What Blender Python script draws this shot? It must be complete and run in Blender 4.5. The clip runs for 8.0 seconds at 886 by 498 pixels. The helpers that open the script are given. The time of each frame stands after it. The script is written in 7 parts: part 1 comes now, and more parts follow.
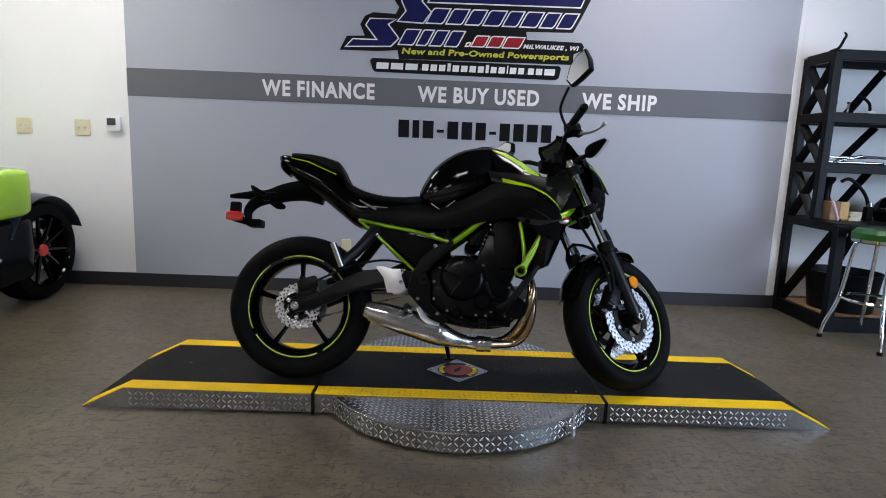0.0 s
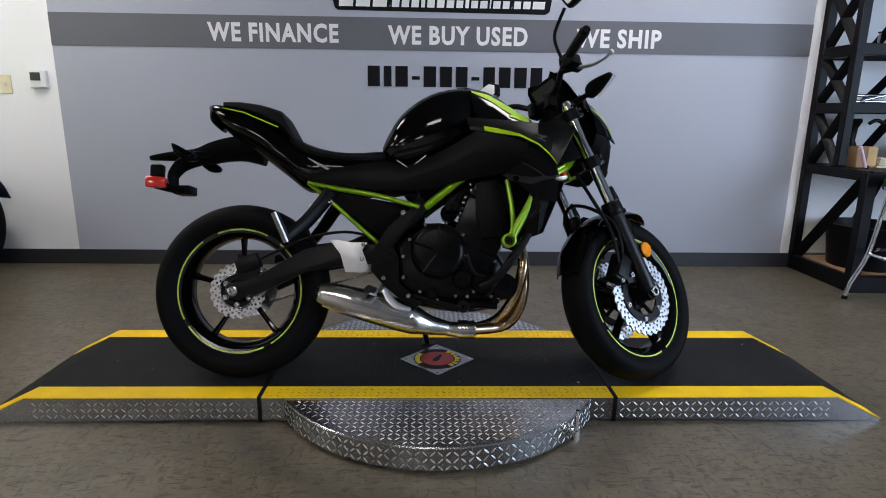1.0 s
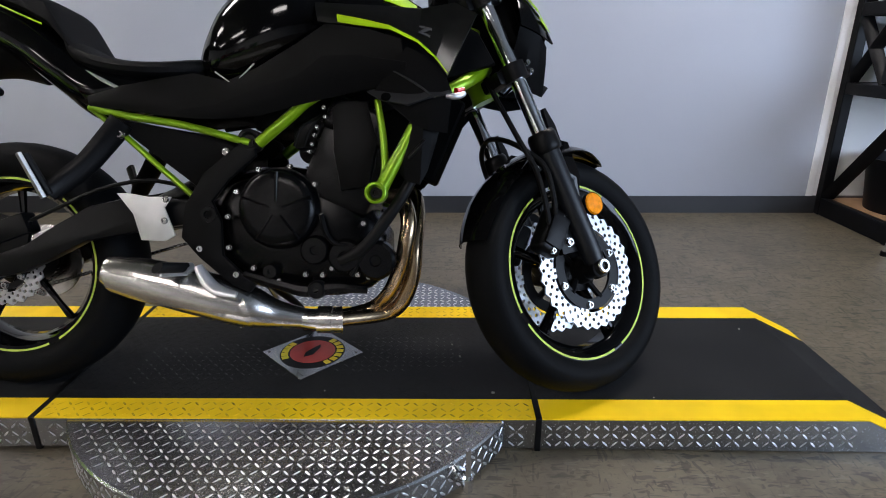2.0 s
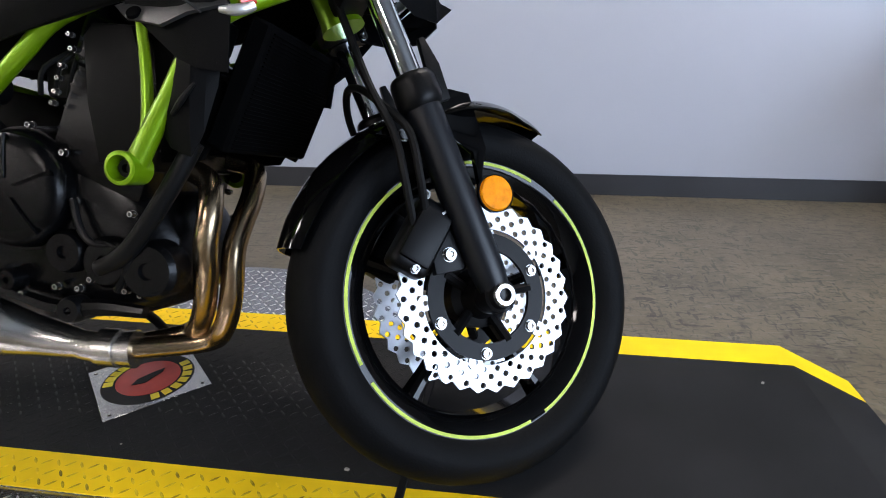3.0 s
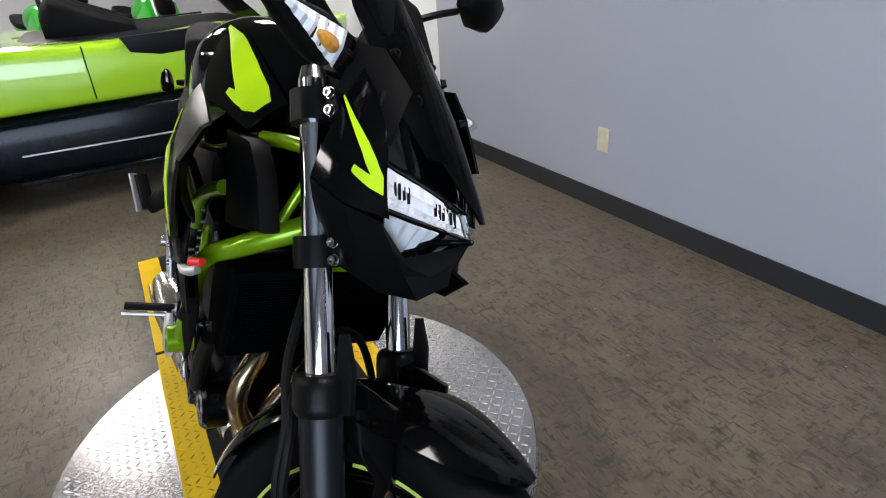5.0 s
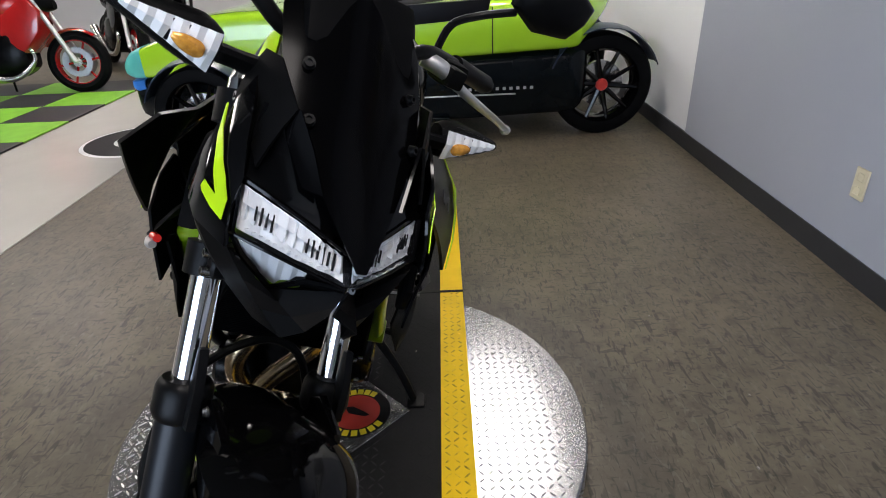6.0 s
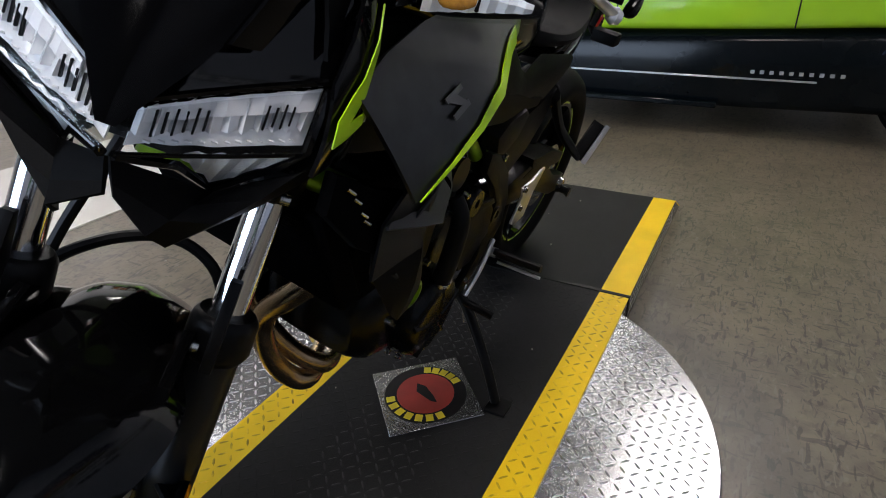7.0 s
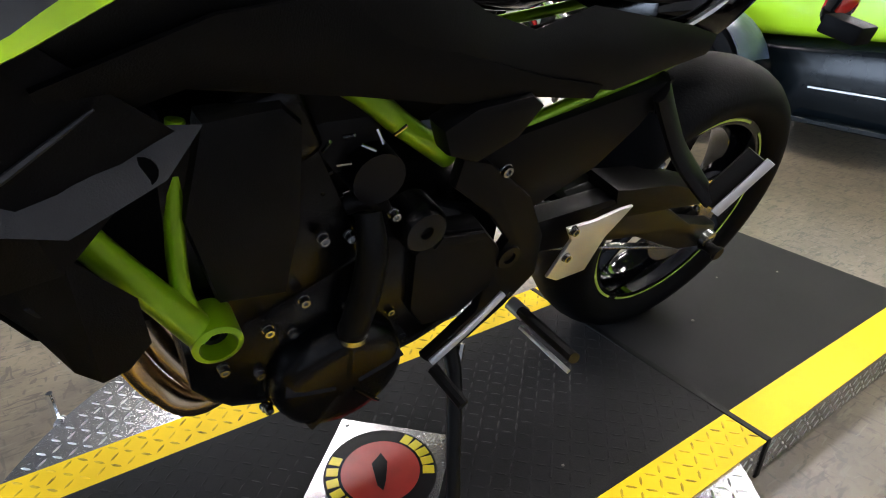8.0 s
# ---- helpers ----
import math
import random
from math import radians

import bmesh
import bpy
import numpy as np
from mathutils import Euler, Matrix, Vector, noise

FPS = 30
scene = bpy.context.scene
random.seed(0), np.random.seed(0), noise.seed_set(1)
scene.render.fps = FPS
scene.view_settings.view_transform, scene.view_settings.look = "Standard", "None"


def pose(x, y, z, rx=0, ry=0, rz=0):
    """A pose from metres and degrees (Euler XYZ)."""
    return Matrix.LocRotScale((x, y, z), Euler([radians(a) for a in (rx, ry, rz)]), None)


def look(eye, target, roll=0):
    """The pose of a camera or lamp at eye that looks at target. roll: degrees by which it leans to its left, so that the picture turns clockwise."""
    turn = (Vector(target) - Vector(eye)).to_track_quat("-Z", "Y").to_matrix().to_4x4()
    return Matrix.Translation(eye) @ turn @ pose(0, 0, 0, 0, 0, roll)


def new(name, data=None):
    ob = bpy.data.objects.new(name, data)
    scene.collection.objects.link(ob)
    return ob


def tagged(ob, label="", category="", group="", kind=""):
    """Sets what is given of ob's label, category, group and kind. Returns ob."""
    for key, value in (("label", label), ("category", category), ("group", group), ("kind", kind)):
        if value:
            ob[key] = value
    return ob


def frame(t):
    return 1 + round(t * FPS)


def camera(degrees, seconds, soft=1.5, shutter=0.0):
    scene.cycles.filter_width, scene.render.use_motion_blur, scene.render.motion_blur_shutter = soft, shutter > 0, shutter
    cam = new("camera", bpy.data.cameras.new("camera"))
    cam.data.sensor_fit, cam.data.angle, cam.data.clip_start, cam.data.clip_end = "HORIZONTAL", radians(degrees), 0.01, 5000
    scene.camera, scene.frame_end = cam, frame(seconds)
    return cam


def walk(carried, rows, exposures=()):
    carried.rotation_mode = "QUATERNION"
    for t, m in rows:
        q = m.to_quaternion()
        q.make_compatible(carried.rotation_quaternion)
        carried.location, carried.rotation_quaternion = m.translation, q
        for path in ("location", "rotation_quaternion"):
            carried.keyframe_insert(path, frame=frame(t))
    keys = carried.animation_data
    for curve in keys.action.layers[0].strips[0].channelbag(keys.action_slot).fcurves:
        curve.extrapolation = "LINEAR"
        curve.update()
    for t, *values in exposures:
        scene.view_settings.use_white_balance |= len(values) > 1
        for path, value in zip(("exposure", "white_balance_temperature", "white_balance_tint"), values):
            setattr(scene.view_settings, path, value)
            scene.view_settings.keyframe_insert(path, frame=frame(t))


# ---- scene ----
cam = camera(75.1, 8.0, 1.0)
PATH = [
    (0, (-0.121, -2.546, 1.073), (-0.097, -0.572, 0.753), 2.2),
    (0.5, (-0.133, -2.301, 1.057), (-0.136, -0.337, 0.678), 2.1),
    (1, (-0.043, -2.092, 1.026), (0.013, -0.145, 0.569), 0.7),
    (1.2, (0.029, -1.975, 1.016), (0.105, -0.039, 0.521), 0.6),
    (2.3, (0.535, -1.266, 0.906), (0.46, 0.604, 0.202), -0.6),
    (2.5, (0.624, -1.147, 0.902), (0.513, 0.718, 0.189), -0.8),
    (3, (0.786, -0.937, 0.813), (0.508, 0.893, 0.055), -0.8),
    (3.5, (0.991, -0.793, 0.843), (0.416, 0.939, 0.026), -0.4),
    (4, (1.116, -0.621, 0.971), (0.134, 0.887, 0.097), -1.7),
    (4.5, (1.166, -0.42, 1.12), (-0.186, 0.756, 0.231), -3.4),
    (4.7, (1.197, -0.334, 1.162), (-0.256, 0.712, 0.27), -3.6),
    (5.8, (1.206, 0.182, 1.204), (-0.56, 0.362, 0.282), -2.7),
    (6, (1.175, 0.268, 1.188), (-0.6, 0.245, 0.267), -2.6),
    (6.5, (1.099, 0.432, 1.085), (-0.559, -0.145, 0.128), -3.2),
    (7, (0.84, 0.532, 0.967), (-0.707, -0.344, 0.05), -1.8),
    (7.5, (0.578, 0.576, 0.886), (-0.769, -0.61, 0.004), -0.2),
    (8, (0.297, 0.614, 0.839), (-0.704, -0.867, -0.057), 0.6),
]
EXPOSURES = [(0.0, -0.15, 6350, 17), (1.0, -0.08, 6350, 17), (2.5, 0.46, 6450, 17), (3.2, 0.62, 6500, 17), (4.5, 0.45, 6500, 17), (6.0, 0.08, 6500, 17), (7.0, 0.13, 6400, 17), (7.5, 0.42, 6500, 17), (8.0, 1.2, 6450, 17)]
walk(cam, [(t, look(eye, target, roll)) for t, eye, target, roll in PATH], EXPOSURES)

# ---- world and lights ----
world = bpy.data.worlds.new("showroom_world")
world.use_nodes = True
scene.world = world
bg = world.node_tree.nodes["Background"]
bg.inputs[0].default_value = (0.55, 0.62, 0.72, 1)
bg.inputs[1].default_value = 1.0
WALL_Y, CEIL = 1.797, 3.0


# ---- materials ----
def mat(name, color, rough=0.5, metal=0.0, vary=0.12, scale=8.0, bump=0.0, bump_scale=120.0, coat=0.0, rough_vary=0.1, spec=0.5):
    m = bpy.data.materials.new(name)
    m.use_nodes = True
    nt = m.node_tree
    b = nt.nodes["Principled BSDF"]
    b.inputs["Roughness"].default_value = rough
    b.inputs["Metallic"].default_value = metal
    b.inputs["Coat Weight"].default_value = coat
    b.inputs["Coat Roughness"].default_value = 0.04
    b.inputs["Specular IOR Level"].default_value = spec
    tc = nt.nodes.new("ShaderNodeTexCoord")
    n1 = nt.nodes.new("ShaderNodeTexNoise")
    n1.inputs["Scale"].default_value = scale
    n1.inputs["Detail"].default_value = 6
    nt.links.new(tc.outputs["Object"], n1.inputs["Vector"])
    ramp = nt.nodes.new("ShaderNodeValToRGB")
    lo = [max(0, c * (1 - vary)) for c in color[:3]]
    hi = [min(1, c * (1 + vary)) for c in color[:3]]
    ramp.color_ramp.elements[0].position, ramp.color_ramp.elements[1].position = 0.3, 0.7
    ramp.color_ramp.elements[0].color, ramp.color_ramp.elements[1].color = (*lo, 1), (*hi, 1)
    nt.links.new(n1.outputs["Fac"], ramp.inputs["Fac"])
    nt.links.new(ramp.outputs["Color"], b.inputs["Base Color"])
    n2 = nt.nodes.new("ShaderNodeTexNoise")
    n2.inputs["Scale"].default_value = bump_scale
    n2.inputs["Detail"].default_value = 4
    nt.links.new(tc.outputs["Object"], n2.inputs["Vector"])
    mr = nt.nodes.new("ShaderNodeMapRange")
    mr.inputs["To Min"].default_value = max(0.02, rough * (1 - rough_vary))
    mr.inputs["To Max"].default_value = min(1, rough * (1 + rough_vary))
    nt.links.new(n2.outputs["Fac"], mr.inputs["Value"])
    nt.links.new(mr.outputs["Result"], b.inputs["Roughness"])
    if bump:
        bp = nt.nodes.new("ShaderNodeBump")
        bp.inputs["Strength"].default_value = bump
        bp.inputs["Distance"].default_value = 0.002
        nt.links.new(n2.outputs["Fac"], bp.inputs["Height"])
        nt.links.new(bp.outputs["Normal"], b.inputs["Normal"])
    return m


def emit(name, color, strength):
    m = bpy.data.materials.new(name)
    m.use_nodes = True
    b = m.node_tree.nodes["Principled BSDF"]
    b.inputs["Base Color"].default_value = (*color, 1)
    b.inputs["Emission Color"].default_value = (*color, 1)
    b.inputs["Emission Strength"].default_value = strength
    return m


def glass(name, color, rough=0.02, alpha=0.25):
    """Thin clear plastic or glass: mostly see-through, with a glossy skin."""
    m = bpy.data.materials.new(name)
    m.use_nodes = True
    nt = m.node_tree
    b = nt.nodes["Principled BSDF"]
    b.inputs["Base Color"].default_value = (*color, 1)
    b.inputs["Roughness"].default_value = rough
    b.inputs["Alpha"].default_value = alpha
    b.inputs["Specular IOR Level"].default_value = 0.8
    return m


M_GLOSS = mat("gloss_black_paint", (0.0016, 0.0016, 0.0018), 0.08, 0.0, 0.2, 30, coat=0.1, spec=0.2)
M_PLASTIC = mat("black_plastic", (0.0026, 0.0026, 0.0028), 0.5, 0.0, 0.15, 25, 0.2, 700, spec=0.055)
M_PANEL = mat("matt_black_panel", (0.0042, 0.0041, 0.0040), 0.38, 0.0, 0.2, 14, 0.2, 700, spec=0.065)
M_BULB = mat("amber_bulb", (0.85, 0.36, 0.05), 0.14, 0.25, 0.3, 160, coat=0.6)
M_FACET = mat("chrome_lamp_facets", (0.95, 0.96, 0.97), 0.22, 0.10, 0.02, 60)
M_RAD = mat("radiator_black", (0.0015, 0.0015, 0.0016), 0.9, 0.0, 0.2, 30, 0.1, 500, spec=0.02)
M_BLADE = mat("dark_grey_plastic", (0.017, 0.017, 0.018), 0.42, 0.0, 0.2, 16, 0.2, 700, spec=0.3)
M_SATIN = mat("satin_black_metal", (0.003, 0.003, 0.0033), 0.38, 0.0, 0.2, 20, 0.1, 500, spec=0.13)
M_FORKLOW = mat("fork_lower_black", (0.004, 0.005, 0.007), 0.38, 0.0, 0.15, 20, 0.08, 600, spec=0.3)
M_ENGINE = mat("engine_black", (0.0018, 0.0018, 0.0020), 0.25, 0.0, 0.25, 18, 0.15, 350, spec=0.14)
M_GRAPH = mat("graphite_metallic", (0.052, 0.053, 0.053), 0.29, 1.0, 0.1, 40, 0.03, 900)
M_LIME = mat("lime_paint", (0.36, 0.58, 0.004), 0.32, 0.0, 0.06, 30, coat=0.15, spec=0.3)
M_FRAME = mat("lime_frame_paint", (0.19, 0.36, 0.003), 0.30, 0.5, 0.12, 15, coat=0.25)
M_TYRE = mat("tyre_rubber", (0.0034, 0.0036, 0.0040), 0.62, 0.0, 0.15, 15, 0.25, 250, spec=0.065)
M_CHROME = mat("chrome", (0.82, 0.83, 0.85), 0.08, 1.0, 0.02, 10)
M_STEEL = mat("brushed_steel", (0.62, 0.60, 0.57), 0.26, 1.0, 0.12, 30, 0.05, 300)
M_BRONZE = mat("heated_steel", (0.40, 0.30, 0.19), 0.26, 1.0, 0.14, 14)
M_DISC = mat("brake_disc_steel", (0.44, 0.45, 0.47), 0.36, 0.85, 0.08, 60, 0.05, 400)
M_ALU = mat("bare_aluminium", (0.62, 0.62, 0.62), 0.4, 0.85, 0.08, 20, 0.05, 300)
M_BOLT = mat("zinc_bolt", (0.36, 0.36, 0.35), 0.26, 1.0, 0.1, 100)
M_SEAT = mat("seat_vinyl", (0.0045, 0.0045, 0.005), 0.55, 0.0, 0.15, 12, 0.5, 900, spec=0.08)
M_RUBBER = mat("hose_rubber", (0.003, 0.003, 0.003), 0.5, 0.0, 0.15, 20, spec=0.15)
M_AMBER = mat("amber_reflector", (0.80, 0.25, 0.0015), 0.25, 0.0, 0.22, 90, 0.4, 900, spec=0.12)
M_RED = mat("red_lens", (0.55, 0.02, 0.015), 0.15, 0.0, 0.1, 40, coat=0.8)
M_LENS = glass("clear_lens", (0.03, 0.03, 0.032), 0.03, 0.10)
M_SMOKE = mat("smoked_screen", (0.0012, 0.0012, 0.0014), 0.12, 0.0, 0.1, 10, spec=0.05)
M_REFLECT = mat("lamp_reflector", (0.94, 0.95, 0.97), 0.2, 0.05, 0.03, 60)
M_MIRROR = mat("mirror_glass", (0.55, 0.56, 0.58), 0.02, 1.0, 0.0, 5, rough_vary=0.0)
M_DECAL = mat("grey_decal", (0.055, 0.056, 0.058), 0.4, 0.2, 0.05, 40)
M_TAPE = mat("lime_rim_tape", (0.50, 0.62, 0.10), 0.5, 0.0, 0.12, 25, spec=0.12)

M_WHITEWALL = mat("white_wall_paint", (0.80, 0.81, 0.82), 0.6, 0.0, 0.02, 1.5, 0.15, 160)
M_GREYWALL = mat("grey_wall_paint", (0.372, 0.395, 0.455), 0.5, 0.0, 0.03, 1.2, 0.15, 160)
M_STRIPE = mat("dark_grey_wall_paint", (0.115, 0.12, 0.135), 0.5, 0.0, 0.04, 1.5, 0.15, 160)
M_BASE = mat("baseboard_rubber", (0.022, 0.023, 0.027), 0.45, 0.0, 0.15, 3, 0.05, 60)
M_VWHITE = mat("white_vinyl_letters", (0.78, 0.78, 0.78), 0.45, 0.0, 0.02, 10)
M_VBLACK = mat("black_vinyl_letters", (0.0045, 0.0045, 0.006), 0.45, 0.0, 0.05, 10, spec=0.15)
M_VBLUE = mat("navy_vinyl", (0.008, 0.009, 0.075), 0.45, 0.0, 0.06, 10, spec=0.15)
M_VRED = mat("red_vinyl", (0.30, 0.012, 0.018), 0.45, 0.0, 0.06, 10, spec=0.2)
M_VYEL = mat("yellow_vinyl", (0.52, 0.50, 0.05), 0.4, 0.0, 0.05, 10)
M_IVORY = mat("ivory_plastic", (0.66, 0.60, 0.42), 0.4, 0.0, 0.03, 20)
M_WPLAST = mat("white_plastic", (0.75, 0.76, 0.76), 0.4, 0.0, 0.02, 20)
M_LCD = mat("dark_display", (0.05, 0.055, 0.055), 0.2, 0.0, 0.1, 40)
M_TREAD = mat("diamond_plate_aluminium", (0.38, 0.385, 0.395), 0.25, 0.97, 0.16, 7, 0.08, 220, rough_vary=0.3)
M_LOZENGE = mat("polished_tread", (0.70, 0.71, 0.73), 0.32, 1.0, 0.15, 30)
M_YELLOW = mat("yellow_deck_paint", (0.86, 0.56, 0.004), 0.55, 0.0, 0.08, 9, 0.1, 300, spec=0.2)
M_SCUFF = mat("scuffed_yellow_paint", (0.60, 0.37, 0.008), 0.5, 0.0, 0.75, 30, 0.1, 300, spec=0.25)
M_GRITWORN = mat("black_coated_tread", (0.018, 0.018, 0.019), 0.40, 0.0, 0.3, 40, 0.1, 500, spec=0.24)
M_GRIT = mat("black_grip_mat", (0.0140, 0.0140, 0.0145), 0.62, 0.0, 0.3, 6, 0.6, 900, spec=0.12)
M_SHELF = mat("black_steel_shelf", (0.004, 0.0043, 0.0055), 0.45, 0.0, 0.25, 12, 0.1, 200, spec=0.15)
M_DARKLOW = mat("car_dark_body", (0.003, 0.005, 0.0065), 0.2, 0.0, 0.1, 6, coat=0.04, spec=0.16)
M_CARLIME = mat("car_lime_paint", (0.42, 0.76, 0.02), 0.25, 0.0, 0.04, 5, coat=1.0)
M_TARP = mat("dark_blue_cover", (0.02, 0.03, 0.06), 0.3, 0.0, 0.2, 20, 0.5, 40)
M_WOOD = mat("brown_board", (0.30, 0.17, 0.08), 0.6, 0.0, 0.2, 12, 0.2, 80)
M_STICKRED = mat("sticker_red", (0.40, 0.03, 0.02), 0.35, 0.0, 0.15, 20)
M_STICKYEL = mat("sticker_yellow", (0.75, 0.60, 0.02), 0.35, 0.0, 0.08, 20)


def floor_material():
    m = mat("mottled_vinyl_floor", (0.122, 0.101, 0.068), 0.40, 0.0, 0.30, 3.0, 0.12, 180, rough_vary=0.25)
    nt = m.node_tree
    b = nt.nodes["Principled BSDF"]
    prev = b.inputs["Base Color"].links[0].from_socket
    tc = nt.nodes.new("ShaderNodeTexCoord")

    def noise(vec, scale, detail=1.5, distortion=0.0):
        n = nt.nodes.new("ShaderNodeTexNoise")
        n.inputs["Scale"].default_value = scale
        n.inputs["Detail"].default_value = detail
        n.inputs["Distortion"].default_value = distortion
        nt.links.new(vec, n.inputs["Vector"])
        return n

    def ramp(sock, a, z, top):
        r = nt.nodes.new("ShaderNodeMapRange")
        r.inputs["From Min"].default_value = a
        r.inputs["From Max"].default_value = z
        r.inputs["To Max"].default_value = top
        nt.links.new(sock, r.inputs["Value"])
        return r.outputs["Result"]

    def mix(fac, col, mode="MIX"):
        mx = nt.nodes.new("ShaderNodeMixRGB")
        mx.blend_type = mode
        mx.inputs["Color2"].default_value = col
        nt.links.new(fac, mx.inputs["Fac"])
        nt.links.new(prev, mx.inputs["Color1"])
        return mx.outputs["Color"]

    # soft blotches a hand wide
    n = noise(tc.outputs["Object"], 9.0, 3.0)
    prev = mix(ramp(n.outputs["Fac"], 0.48, 0.68, 0.6), (0.142, 0.120, 0.084, 1))
    n = noise(tc.outputs["Object"], 14.0, 2.0)
    prev = mix(ramp(n.outputs["Fac"], 0.52, 0.70, 0.62), (0.066, 0.055, 0.038, 1))
    # fine dark mottling
    n = noise(tc.outputs["Object"], 52.0, 3.0, 0.4)
    prev = mix(ramp(n.outputs["Fac"], 0.55, 0.68, 0.50), (0.052, 0.043, 0.029, 1))
    n = noise(tc.outputs["Object"], 38.0, 3.0, 0.4)
    prev = mix(ramp(n.outputs["Fac"], 0.55, 0.70, 0.5), (0.150, 0.127, 0.088, 1))
    # short dark and pale strokes in several directions
    for k, (sx, sy, rot, thr, top, col) in enumerate((
            (15, 62, 0.5, 0.602, 0.68, (0.022, 0.022, 0.017, 1)),
            (58, 17, 0.25, 0.610, 0.60, (0.026, 0.027, 0.021, 1)),
            (17, 56, -0.35, 0.612, 0.52, (0.030, 0.030, 0.024, 1)),
            (20, 60, -0.9, 0.625, 0.6, (0.160, 0.142, 0.110, 1)))):
        mp = nt.nodes.new("ShaderNodeMapping")
        mp.inputs["Rotation"].default_value = (0, 0, rot)
        mp.inputs["Scale"].default_value = (sx, sy, 1)
        mp.inputs["Location"].default_value = (3.1 * k, 1.7 * k, 0)
        nt.links.new(tc.outputs["Object"], mp.inputs["Vector"])
        n = noise(mp.outputs["Vector"], 1.0, 1.5, 1.1)
        prev = mix(ramp(n.outputs["Fac"], thr, thr + 0.06, top), col)
    # dirt swept into rings round the turntable
    dist = nt.nodes.new("ShaderNodeVectorMath")
    dist.operation = "LENGTH"
    nt.links.new(tc.outputs["Object"], dist.inputs[0])
    n = noise(tc.outputs["Object"], 2.5, 2.0)
    add = nt.nodes.new("ShaderNodeMath")
    add.operation = "MULTIPLY_ADD"
    add.inputs[1].default_value = 0.10
    nt.links.new(n.outputs["Fac"], add.inputs[0])
    nt.links.new(dist.outputs["Value"], add.inputs[2])
    for r, w, top in ((0.79, 0.12, 0.50), (0.95, 0.06, 0.18)):
        d = nt.nodes.new("ShaderNodeMath")
        d.operation = "SUBTRACT"
        d.inputs[1].default_value = r
        nt.links.new(add.outputs["Value"], d.inputs[0])
        e = nt.nodes.new("ShaderNodeMath")
        e.operation = "ABSOLUTE"
        nt.links.new(d.outputs["Value"], e.inputs[0])
        prev = mix(ramp(e.outputs["Value"], w, 0.0, top), (0.035, 0.031, 0.026, 1))
    nt.links.new(prev, b.inputs["Base Color"])
    return m


M_FLOOR = floor_material()
M_AISLE = mat("polished_white_floor", (0.62, 0.60, 0.55), 0.16, 0.0, 0.05, 2.0, 0.03, 20)
M_CHKG = mat("lime_floor_tile", (0.22, 0.55, 0.03), 0.45, 0.0, 0.08, 8, 0.2, 90)
M_CHKB = mat("black_floor_tile", (0.02, 0.02, 0.022), 0.45, 0.0, 0.1, 8, 0.2, 90)
M_CEIL = mat("ceiling_panel", (0.11, 0.11, 0.11), 0.8, 0.0, 0.03, 3, 0.3, 120)
M_LAMP = emit("fluorescent_panel", (1.0, 0.965, 0.90), 23.0)


# ---- mesh helpers ----
def part(name, bm, material, parent=None, label="", flat=False, sharp=38):
    bmesh.ops.recalc_face_normals(bm, faces=bm.faces[:])
    lim = radians(sharp)
    for f in bm.faces:
        f.smooth = not flat
    for e in bm.edges:
        if len(e.link_faces) == 2 and e.calc_face_angle(0) > lim:
            e.smooth = False
    me = bpy.data.meshes.new(name)
    bm.to_mesh(me)
    bm.free()
    for m in (material if isinstance(material, (list, tuple)) else [material]):
        me.materials.append(m)
    ob = new(name, me)
    if parent is not None:
        ob.parent = parent
    if label:
        tagged(ob, label)
    return ob


def empty(name, m, label, category, group="", kind=""):
    ob = new(name)
    ob.empty_display_size = 0.1
    ob.matrix_basis = m
    return tagged(ob, label, category, group, kind)


def box(bm, c, s, rot=None, bev=0.0, seg=1):
    m = Matrix.Translation(c) @ (rot if rot is not None else Matrix()) @ Matrix.Diagonal((s[0], s[1], s[2], 1))
    g = bmesh.ops.create_cube(bm, size=1.0, matrix=m)
    if bev:
        es = list({e for v in g["verts"] for e in v.link_edges})
        bmesh.ops.bevel(bm, geom=es, offset=bev, segments=seg, affect="EDGES", profile=0.6)
    return bm


def spline(pts, n=6):
    pts = [Vector(p) for p in pts]
    if len(pts) < 3 or n < 2:
        return pts
    out = []
    for i in range(len(pts) - 1):
        p0, p1, p2, p3 = pts[max(i - 1, 0)], pts[i], pts[i + 1], pts[min(i + 2, len(pts) - 1)]
        for k in range(n):
            t = k / n
            out.append(0.5 * (2 * p1 + (p2 - p0) * t + (2 * p0 - 5 * p1 + 4 * p2 - p3) * t * t + (3 * p1 - p0 - 3 * p2 + p3) * t ** 3))
    out.append(pts[-1])
    return out


